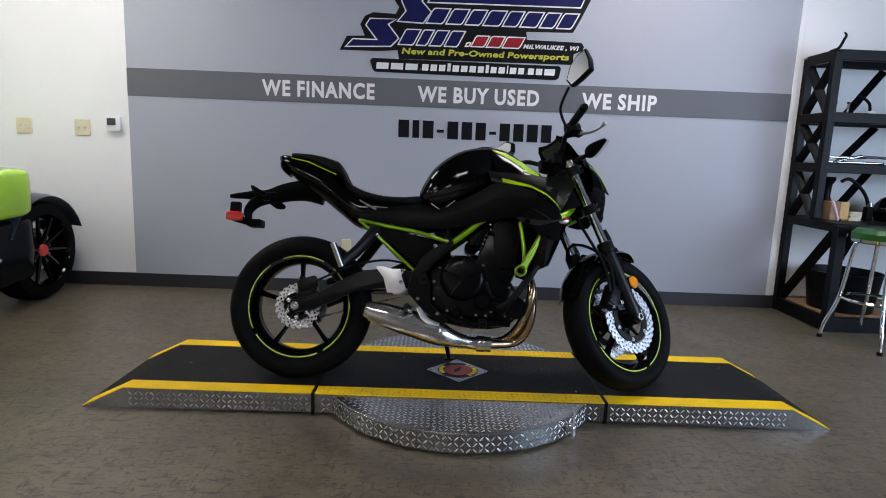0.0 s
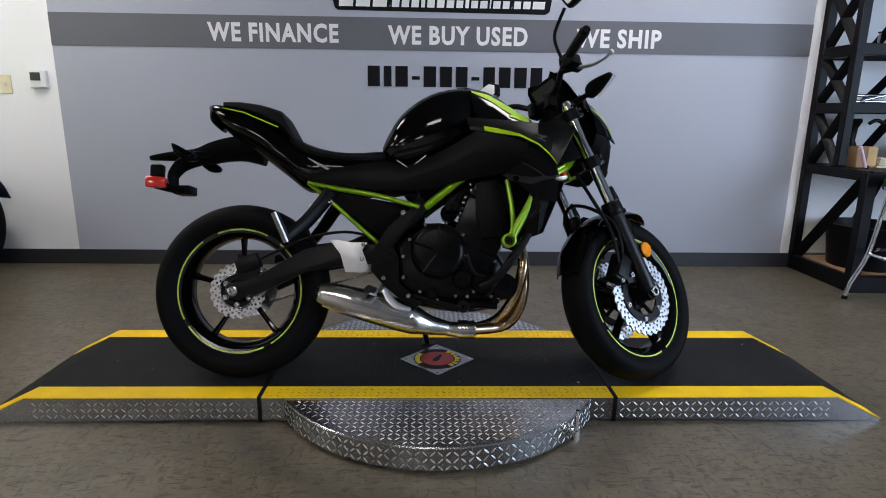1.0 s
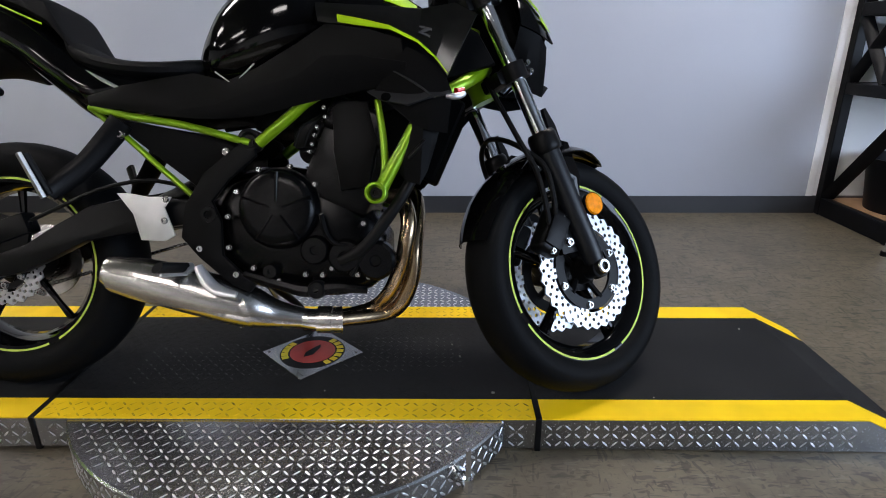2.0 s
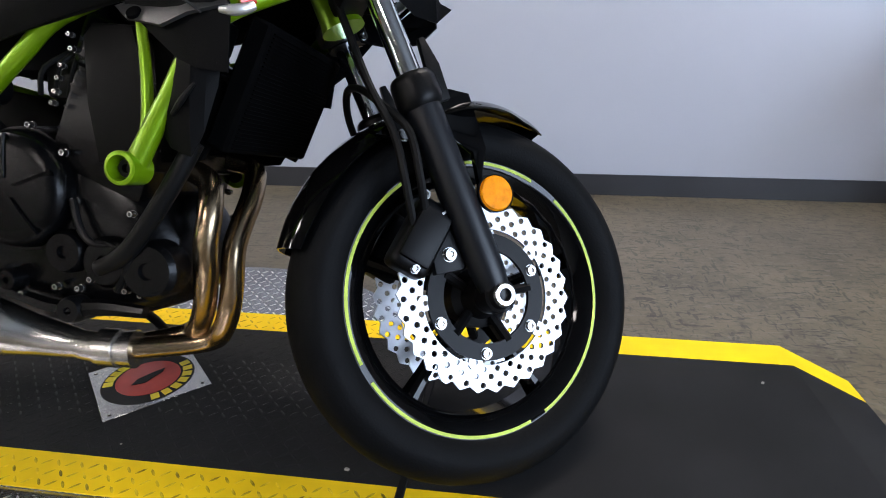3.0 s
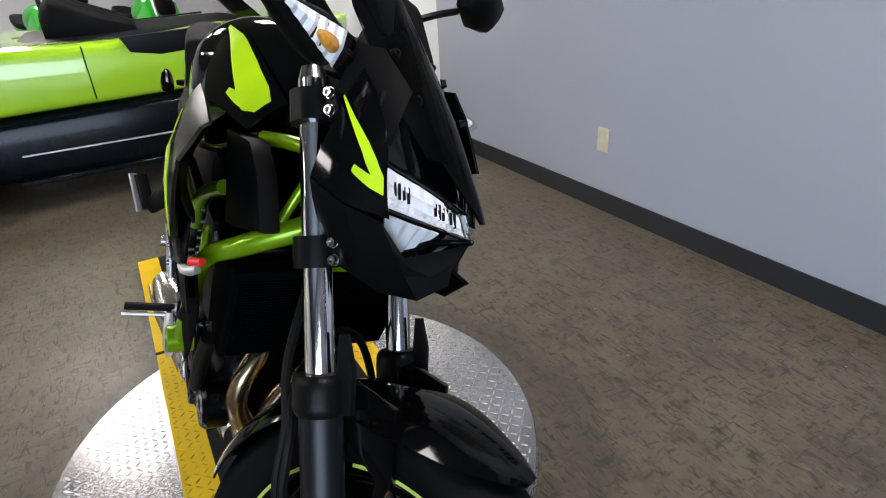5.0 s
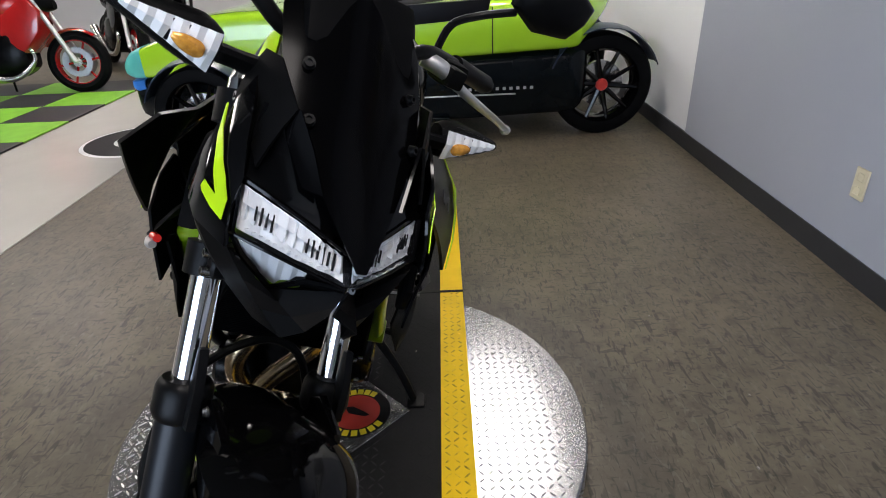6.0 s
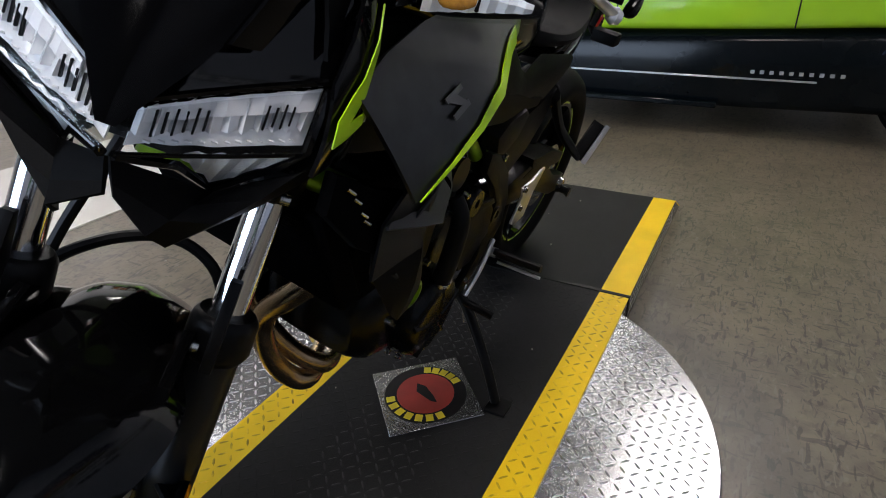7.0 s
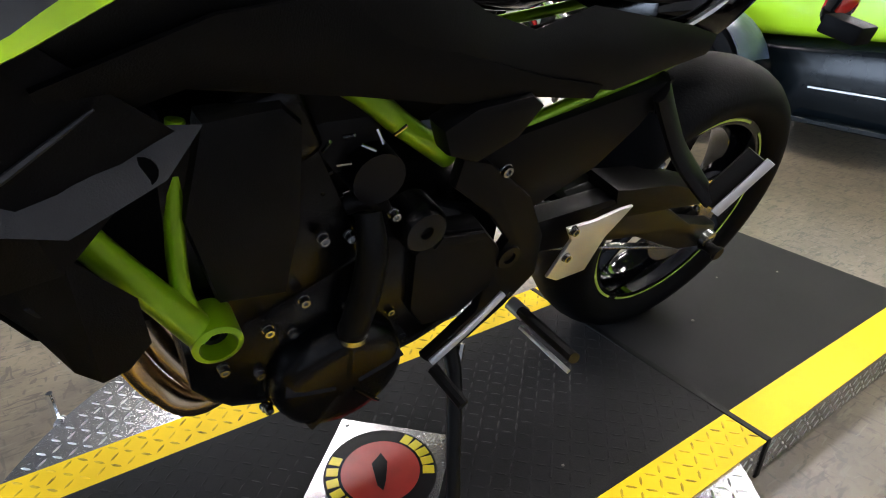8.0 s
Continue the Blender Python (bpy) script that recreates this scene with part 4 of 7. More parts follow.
PT = (Vector((0.579, 0.116, 0.841)), Vector((0.604, 0.074, 0.837)), Vector((0.622, 0.040, 0.834)))
PB = (Vector((0.574, 0.098, 0.822)), Vector((0.580, 0.056, 0.784)), Vector((0.612, 0.036, 0.822)))
hl = sp("headlight", lamp_face(-1, LT, LB, 6, -0.034, 0.003), M_RAD, "twin headlight with chrome reflectors behind clear lenses")
for sgn in (-1, 1):
    if sgn > 0:
        sp("lamp_bowl", lamp_face(1, LT, LB, 6, -0.034, 0.003), M_RAD, "", hl)
    sp("reflector", shell(N(), lamp_sheet(sgn, 22, 0.0040, 0.06, 0.70, -0.004, seed=3 + sgn), 0.0015), M_FACET, "ribbed chrome reflector", hl, 8)
    sp("upper_reflector", shell(N(), lamp_sheet(sgn, 9, 0.0014, 0.0, 0.36, 0.000, 0.03, 0.92 if sgn > 0 else 0.72, seed=5), 0.0015), M_REFLECT, "bright upper reflector", hl, 8)
    sp("lower_reflector", shell(N(), lamp_sheet(sgn, 9, 0.0012, 0.68, 0.98, -0.006, seed=8), 0.0015), M_FACET, "pale lower light guide", hl, 8)
    for k, t in enumerate((0.15, 0.20, 0.25, 0.30, 0.62, 0.67, 0.72, 0.77, 0.82, 0.87)):
        c = along(LT, t).lerp(along(LB, t), 0.44)
        sp("lamp_fin", box(N(), (c.x - 0.001, sgn * c.y, c.z), (0.004, 0.0016, 0.016 + 0.004 * (k % 2)), rot=Matrix.Rotation(radians(-24), 4, "Y"), bev=0.0004), M_SATIN, "", hl)
    bm = N()
    for k in range(13):
        t = 0.10 + 0.065 * k
        c = along(LT, t).lerp(along(LB, t), 0.86)
        box(bm, (c.x - 0.002, sgn * c.y, c.z), (0.002, 0.0045, 0.0016))
    each(sp, "guide_dash", bm, M_REFLECT, "", hl)
    sp("lens", lamp_face(sgn, LT, LB, 8, 0.006, 0.002), M_LENS, "clear headlight lens", hl)
    rows = []
    for k in range(10):
        a, b = along(PT, k / 9), along(PB, k / 9)
        f = 0.0022 if k % 2 else -0.0022
        rows.append([Vector((a.lerp(b, j).x - 0.004 + f, sgn * a.lerp(b, j).y, a.lerp(b, j).z)) for j in (0.03, 0.5, 0.97)])
    sp("position_lamp", shell(N(), rows, 0.002), M_FACET, "pale ribbed position lamp", hl, 8)
    sp("lens", lamp_face(sgn, PT, PB, 6, 0.001, 0.002, 0.001), M_LENS, "clear position lamp lens", hl)
# bezels, brow, side cowls and chin
for sgn in (-1, 1):
    bm = N()
    tube(bm, [(p.x - 0.001, sgn * p.y, p.z + 0.005) for p in LT], 0.0030, 6, 4)
    sp("lamp_bezel", bm, M_GLOSS)
    bm = N()
    tube(bm, [(p.x + 0.003, sgn * p.y, p.z - 0.003) for p in LB], 0.0020, 6, 4)
    tube(bm, [(LT[0].x, sgn * 0.121, LT[0].z), (LB[0].x, sgn * 0.121, LB[0].z), (PB[0].x, sgn * 0.102, PB[0].z - 0.002), (PB[1].x, sgn * PB[1].y, PB[1].z - 0.004), (PB[2].x + 0.004, sgn * PB[2].y, PB[2].z - 0.004), (0.649, sgn * 0.004, 0.833)], 0.0042, 6, 1)
    sp("lamp_bezel", bm, M_GLOSS)
    rows = []
    for p, q in zip(LT, ((0.520, 0.112, 0.975), (0.540, 0.060, 0.975), (0.548, 0.0, 0.975))):
        a, b = Vector((p.x - 0.004, p.y, p.z + 0.004)), Vector((p.x - 0.016, p.y + 0.003, p.z + 0.016))
        rows.append([Vector((v.x, sgn * max(0.0, v.y), v.z)) for v in (a, b, b.lerp(Vector(q), 0.5), Vector(q))])
    sp("lamp_brow", shell(N(), rows, 0.003), M_GLOSS, "gloss black brow over the lamp", sharp=25)
    rows = [rail((0.490, sgn * 0.118, 0.992), (0.488, sgn * 0.150, 0.852), 0.008, 6), rail((0.520, sgn * 0.122, 0.970), (0.514, sgn * 0.154, 0.845), 0.009, 6), rail((0.548, sgn * 0.126, 0.938), (0.546, sgn * 0.152, 0.838), 0.007, 6), rail((0.565, sgn * 0.123, 0.904), (0.598, sgn * 0.131, 0.838), 0.004, 6)]
    cw = sp("side_cowl", shell(N(), rows, 0.004), M_GLOSS, "gloss black headlight side cowl")
    sp("lime_stripe", stripe(rows, [(0.02, 0.27, 0.29), (1.0, 0.29, 0.35), (2.0, 0.26, 0.40), (2.5, 0.28, 0.52), (2.96, 0.36, 0.64)], 0.0055), M_LIME, "lime zigzag stripe", cw)
    sp("lime_hook", stripe(rows, [(2.94, 0.48, 0.66), (2.5, 0.52, 0.68), (1.9, 0.56, 0.64)], 0.0055), M_LIME, "", cw)
    # reflection on the gloss cowl, painted as a thin silver band
    if sgn > 0:
        sp("painted_glint", stripe(rows, [(0.35, 0.55, 0.57), (1.1, 0.62, 0.70), (1.7, 0.68, 0.72)], 0.0055), M_REFLECT, "thin silver glint painted on the gloss cowl", cw)
    rows = [rail((0.486, sgn * 0.148, 0.850), (0.490, sgn * 0.092, 0.778), 0.004, 4), rail((0.514, sgn * 0.152, 0.843), (0.525, sgn * 0.092, 0.752), 0.006, 4), rail((0.545, sgn * 0.150, 0.836), (0.580, sgn * 0.062, 0.735), 0.006, 4), rail((0.584, sgn * 0.122, 0.830), (0.625, sgn * 0.042, 0.742), 0.004, 4), rail((0.583, sgn * 0.060, 0.780), (0.655, sgn * 0.034, 0.776), 0, 4), rail((0.648, sgn * 0.002, 0.830), (0.640, sgn * 0.004, 0.790), 0, 4)]
    sp("chin_cowl", shell(N(), rows, 0.004), M_PLASTIC, "matt black chin cowl", sharp=20)
for sgn in (-1, 1):
    rows = [rail((0.545, sgn * 0.086, 0.985), (0.556, sgn * 0.112, 0.915), 0.002, 4), rail((0.500, sgn * 0.104, 1.022), (0.500, sgn * 0.122, 0.950), 0.004, 4), rail((0.466, sgn * 0.110, 1.018), (0.468, sgn * 0.126, 0.955), 0.004, 4)]
    sp("upper_cowl", shell(N(), rows, 0.004), M_PLASTIC, "matt black upper side cowl")
rows = []
for z, x, w, d in ((0.862, 0.658, 0.006, 0.0), (0.880, 0.645, 0.020, 0.004), (0.905, 0.624, 0.040, 0.009), (0.940, 0.594, 0.064, 0.015), (0.975, 0.562, 0.084, 0.020), (1.020, 0.516, 0.096, 0.025), (1.065, 0.470, 0.096, 0.026), (1.100, 0.434, 0.082, 0.024), (1.118, 0.414, 0.064, 0.02)):
    rows.append([Vector((x - d * (0.45 * abs(u) + 0.55 * u * u) * 1.6, u * w, z)) for u in (-1, -0.8, -0.55, -0.28, 0, 0.28, 0.55, 0.8, 1)])
vis = sp("wind_visor", shell(N(), rows, 0.004), M_SMOKE, "smoked black wind visor")
bb = N()
for sgn in (-1, 1):
    for z, x, w in ((0.975, 0.536, 0.070), (1.022, 0.484, 0.070)):
        bolt_head(bb, (x + 0.008, sgn * w, z + 0.002), (1, sgn * 0.45, 0.7), 0.0065, 0.006)
each(sp, "visor_screw", bb, M_SATIN, "", vis)
for sgn in (-1, 1):
    rows = [rail((0.520, sgn * 0.100, 0.985), (0.545, sgn * 0.082, 0.985), 0.001, 4), rail((0.548, sgn * 0.086, 0.950), (0.575, sgn * 0.066, 0.955), 0.001, 4), rail((0.585, sgn * 0.068, 0.915), (0.605, sgn * 0.052, 0.920), 0.001, 4)]
    sp("visor_trim", shell(N(), rows, 0.004), M_GLOSS, "gloss black visor trim", vis)
bm = N()
body(bm, [(0.42, 1.08, 0.90, 0.06), (0.47, 1.04, 0.87, 0.095), (0.52, 0.95, 0.82, 0.10), (0.555, 0.88, 0.79, 0.075)], 3, 16, 2)
sp("lamp_housing", bm, M_PLASTIC, "black headlight housing")
# meter
m = Matrix.Translation((0.43, 0, 1.075)) @ Matrix.Rotation(radians(-38), 4, "Y")
mt = sp("instrument_panel", box(N(), m @ Vector((0, 0, 0)), (0.03, 0.15, 0.10), rot=Matrix.Rotation(radians(-38), 4, "Y"), bev=0.012, seg=2), M_PLASTIC, "black instrument panel")
sp("display", box(N(), m @ Vector((-0.016, 0, 0)), (0.004, 0.12, 0.075), rot=Matrix.Rotation(radians(-38), 4, "Y")), M_LCD, "dark meter display", mt)
# handlebar
hb = sp("handlebar", tube(N(), [(0.250, -0.360, 1.050), (0.308, -0.24, 1.066), (0.362, -0.14, 1.070), (0.39, -0.06, 1.03), (0.392, 0.06, 1.03), (0.362, 0.14, 1.070), (0.308, 0.24, 1.066), (0.250, 0.360, 1.050)], 0.011, 12, 6), M_SATIN, "black handlebar")
bm = N()
for y in (-0.045, 0.045):
    box(bm, (0.385, y, 1.005), (0.05, 0.03, 0.06), bev=0.006)
each(sp, "bar_clamp", bm, M_SATIN, "", hb)
for sgn in (-1, 1):
    sp("grip", tube(N(), [(0.310, sgn * 0.238, 1.066), (0.256, sgn * 0.350, 1.052), (0.253, sgn * 0.356, 1.051)], [0.0165, 0.0165, 0.0175, 0.012], 14, 3), M_RUBBER, "black rubber grip", hb)
    sp("bar_end", tube(N(), [(0.253, sgn * 0.356, 1.051), (0.246, sgn * 0.374, 1.049)], [0.015, 0.013], 12, 1), M_SATIN, "", hb)
    lv = sp("lever", tube(N(), [(0.362, sgn * 0.195, 1.052), (0.388, sgn * 0.245, 1.036), (0.381, sgn * 0.312, 1.020), (0.358, sgn * 0.358, 1.008), (0.355, sgn * 0.364, 1.006)], [0.0085, 0.0068, 0.0055, 0.0055, 0.006], 10, 5, flat=(1.35, 0.8)), M_ALU, "bare aluminium lever", hb)
    sp("lever_ball", revolve(N(), [(-0.010, 0.0), (-0.007, 0.007), (0.0, 0.0098), (0.007, 0.007), (0.010, 0.0)], Matrix.Translation((0.353, sgn * 0.367, 1.005)), 14), M_ALU, "rounded lever end", lv)
    bm = N()
    tube(bm, [(0.352, sgn * 0.150, 1.062), (0.366, sgn * 0.178, 1.060), (0.372, sgn * 0.205, 1.050)], [0.013, 0.014, 0.010], 10, 3)
    sp("lever_perch", bm, M_ALU if sgn > 0 else M_SATIN, "", hb)
    bm = N()
    box(bm, (0.335, sgn * 0.215, 1.055), (0.045, 0.05, 0.04), bev=0.010, seg=2)
    box(bm, (0.365, sgn * 0.20, 1.055), (0.05, 0.03, 0.03), bev=0.006, seg=2)
    sp("switch_housing", bm, M_PLASTIC, "black switch housing", hb)
bm = N()
box(bm, (0.372, -0.17, 1.095), (0.05, 0.055, 0.04), bev=0.008, seg=2)
sp("brake_reservoir", bm, M_PLASTIC, "black brake fluid reservoir", hb)
# mirrors on their stalks: each head a shell of eight corners round its glass
for stalk, head, back in (
        ([(0.325, -0.185, 1.075), (0.308, -0.180, 1.13), (0.300, -0.190, 1.175), (0.298, -0.250, 1.232)], [(-0.236, 1.272), (-0.266, 1.325), (-0.319, 1.352), (-0.370, 1.348), (-0.388, 1.285), (-0.385, 1.236), (-0.314, 1.228), (-0.260, 1.227)], (0.300, 0.05)),
        ([(0.325, 0.185, 1.075), (0.325, 0.190, 1.12), (0.345, 0.215, 1.150), (0.362, 0.262, 1.180)], [(0.240, 1.186), (0.300, 1.166), (0.362, 1.178), (0.388, 1.212), (0.392, 1.242), (0.345, 1.256), (0.275, 1.254), (0.236, 1.226)], (0.368, -0.05))):
    mir = sp("mirror", tube(N(), stalk, 0.0062, 8, 5), M_SATIN, "black stalk mirror")
    x0, k = back
    my = sum(y for y, z in head) / 8
    mz = sum(z for y, z in head) / 8
    rings = []
    for f, dx in ((0.98, -0.004), (1.0, 0.004), (0.93, 0.020), (0.70, 0.034), (0.30, 0.041)):
        rings.append([Vector((x0 + dx + k * (y - my), my + (y - my) * f, mz + (z - mz) * f)) for y, z in head])
    sp("mirror_shell", loft(N(), rings), M_PLASTIC, "black mirror shell", mir, 50)
    rings = [[Vector((x0 + dx + k * (y - my), my + (y - my) * 0.88, mz + (z - mz) * 0.86)) for y, z in head] for dx in (-0.0035, -0.0065)]
    sp("mirror_glass", loft(N(), rings), M_MIRROR, "mirror glass", mir)
# turn signals
for sgn in (-1, 1):
    sz = 0.997 if sgn < 0 else 0.978
    bm = N()
    tube(bm, [(0.455, sgn * 0.10, sz - 0.007), (0.462, sgn * 0.135, sz - 0.003), (0.468, sgn * 0.17, sz)], [0.016, 0.012, 0.012], 10, 3, flat=(1.2, 0.8))
    ts = sp("turn_signal", bm, M_PLASTIC, "black turn signal with clear lens")
    M2 = Matrix.Translation((0.469 if sgn < 0 else 0.460, sgn * 0.160, sz)) @ Matrix.Rotation(radians(90 * sgn), 4, "Z") @ Matrix.Rotation(radians(-8), 4, "Y")
    wedge = [(0.0, 0.022, -0.024, 0.018), (0.022, 0.029, -0.026, 0.024), (0.065, 0.021, -0.016, 0.021), (0.108, 0.009, -0.004, 0.010)]
    bm = body(N(), [(x, t, b, w, sgn * 0.007) for x, t, b, w in wedge], 2.4, 14, 3)
    sp("housing", moved(bm, M2), M_PLASTIC, "black signal housing", ts)
    bm = body(N(), [(x, t * 0.93, b * 0.93, w, -sgn * 0.009) for x, t, b, w in wedge], 2.4, 14, 3)
    sp("lens", moved(bm, M2), M_LENS, "clear turn signal lens", ts)
    rows = []
    for k in range(13):
        x = 0.004 + k * 0.0078
        h = 0.026 - 0.0018 * k
        y = -sgn * (0.020 - 0.0006 * k + (0.003 if k % 2 else 0.0))
        rows.append([Vector((x, y * (1 - 0.25 * abs(u)), u * h + 0.0005 * k)) for u in (-0.85, 0.1, 0.85)])
    sp("bulb_reflector", moved(shell(N(), rows, 0.002), M2), M_FACET, "silver ribbed reflector", ts, 8)
    sp("bulb", moved(body(N(), [(0.016, 0.002, -0.008, 0.003, -sgn * 0.021), (0.022, 0.006, -0.012, 0.005, -sgn * 0.021), (0.038, 0.006, -0.010, 0.005, -sgn * 0.020), (0.048, 0.002, -0.004, 0.003, -sgn * 0.018)], 2.2, 12, 2), M2), M_BULB, "amber bulb", ts)

# tank and seats
bm = N()
secs = [(-0.205, 0.835, 0.765, 0.075), (-0.183, 0.884, 0.745, 0.10), (-0.139, 0.950, 0.735, 0.128), (-0.057, 1.012, 0.745, 0.150), (0.026, 1.040, 0.77, 0.154), (0.11, 1.048, 0.80, 0.128), (0.18, 1.034, 0.83, 0.102), (0.25, 0.990, 0.85, 0.076), (0.31, 0.942, 0.865, 0.055)]
body(bm, secs, 2.7, 28, 4)
tank = bp("fuel_tank", bm, M_GLOSS, "gloss black fuel tank")
bm = revolve(N(), [(0.0, 0.0), (0.0, 0.042), (0.004, 0.044), (0.007, 0.040), (0.008, 0.0)], Matrix.Translation((0.085, 0, 1.046)) @ Matrix.Rotation(radians(90), 4, "X"), 28)
bp("filler_cap", bm, M_SATIN, "black filler cap", tank)
bm = body(N(), [(-0.535, 0.872, 0.83, 0.075), (-0.50, 0.85, 0.795, 0.105), (-0.44, 0.822, 0.772, 0.125), (-0.36, 0.803, 0.758, 0.135), (-0.28, 0.802, 0.755, 0.128), (-0.21, 0.812, 0.762, 0.10), (-0.185, 0.805, 0.775, 0.08)], 3, 20, 4)
bp("rider_seat", bm, M_SEAT, "black vinyl rider seat")
bm = body(N(), [(-0.785, 0.992, 0.972, 0.042), (-0.72, 0.988, 0.955, 0.068), (-0.64, 0.974, 0.925, 0.092), (-0.580, 0.956, 0.89, 0.10), (-0.560, 0.945, 0.88, 0.102), (-0.535, 0.900, 0.855, 0.102), (-0.505, 0.848, 0.82, 0.098), (-0.492, 0.830, 0.81, 0.09)], 3.6, 20, 2)
bp("pillion_seat", bm, M_SEAT, "black vinyl pillion seat")
bm = body(N(), [(-0.846, 0.984, 0.962, 0.012), (-0.815, 0.988, 0.922, 0.038), (-0.74, 0.972, 0.855, 0.068), (-0.64, 0.935, 0.790, 0.090), (-0.55, 0.870, 0.722, 0.102), (-0.47, 0.815, 0.668, 0.108), (-0.40, 0.80, 0.69, 0.108), (-0.33, 0.775, 0.715, 0.105)], 2.5, 20, 4)
tail = bp("tail_cowl", bm, M_GLOSS, "gloss black tail cowl")
for sgn in (-1, 1):
    rows = [rail((-0.785, sgn * 0.053, 0.966), (-0.785, sgn * 0.054, 0.964), 0, 2), rail((-0.70, sgn * 0.080, 0.945), (-0.70, sgn * 0.082, 0.941), 0, 2), rail((-0.61, sgn * 0.095, 0.905), (-0.61, sgn * 0.097, 0.901), 0, 2), rail((-0.57, sgn * 0.102, 0.888), (-0.57, sgn * 0.1025, 0.884), 0, 2)]
    bp("lime_stripe", shell(N(), rows, 0.003), M_LIME, "thin lime stripe", tail)
    bp("tail_trim", tube(N(), [(-0.46, sgn * 0.113, 0.775), (-0.42, sgn * 0.115, 0.752), (-0.36, sgn * 0.113, 0.722), (-0.33, sgn * 0.11, 0.705)], [0.001, 0.005, 0.004, 0.001], 6, 4), M_ALU, "silver trim line", tail)
bm = body(N(), [(-0.838, 0.966, 0.925, 0.03), (-0.825, 0.962, 0.908, 0.045), (-0.80, 0.930, 0.890, 0.05)], 2.4, 12, 2)
bp("tail_lamp", bm, M_SMOKE, "dark tail lamp", tail)
# tail bracket with plate holder, lamps
bm = N()
tube(bm, [(-0.64, 0, 0.815), (-0.72, 0, 0.828), (-0.80, 0, 0.818), (-0.88, 0, 0.796), (-0.96, 0, 0.798), (-1.062, 0, 0.790)], [0.040, 0.037, 0.034, 0.030, 0.022, 0.014, 0.006], 12, 5, flat=(0.75, 1.5))
tube(bm, [(-0.895, 0, 0.790), (-0.945, 0, 0.765), (-0.975, 0, 0.725), (-0.970, 0, 0.690)], [0.022, 0.018, 0.014, 0.010], 10, 5, flat=(0.7, 1.6))
tube(bm, [(-1.045, 0, 0.690), (-0.985, 0, 0.680), (-0.945, 0.02, 0.676)], [0.008, 0.011, 0.009], 8, 4, flat=(0.8, 2.0))
fb = bp("plate_bracket", bm, M_PLASTIC, "black number-plate bracket")
bp("plate_lamp", box(N(), (-0.955, 0.055, 0.678), (0.062, 0.075, 0.034), bev=0.006, seg=2), M_PLASTIC, "small black plate lamp", fb)
for sgn in (-1, 1):
    bm = N()
    tube(bm, [(-0.845, sgn * 0.02, 0.800), (-0.870, sgn * 0.085, 0.790)], [0.013, 0.009], 8, 2)
    ts = bp("rear_turn_signal", bm, M_PLASTIC, "black rear turn signal with smoked lens")
    bm = body(N(), [(-0.048, 0.040, 0.026, 0.006), (-0.034, 0.036, 0.002, 0.016), (0.0, 0.018, -0.022, 0.020), (0.030, 0.004, -0.024, 0.017), (0.042, -0.006, -0.018, 0.008)], 2.6, 14, 3)
    bp("lens", moved(bm, Matrix.Translation((-0.884, sgn * 0.112, 0.782))), M_SMOKE, "smoked lens", ts)
rr = bp("red_reflector", body(N(), [(-1.066, 0.716, 0.686, 0.014, -0.01), (-1.058, 0.722, 0.680, 0.018, -0.01), (-1.004, 0.718, 0.678, 0.018, -0.01), (-0.994, 0.710, 0.684, 0.013, -0.01)], 5, 14, 2), M_RED, "red reflector", fb)
bp("reflector_block", box(N(), (-1.030, -0.006, 0.741), (0.046, 0.030, 0.046), bev=0.005), M_PLASTIC, "", rr)

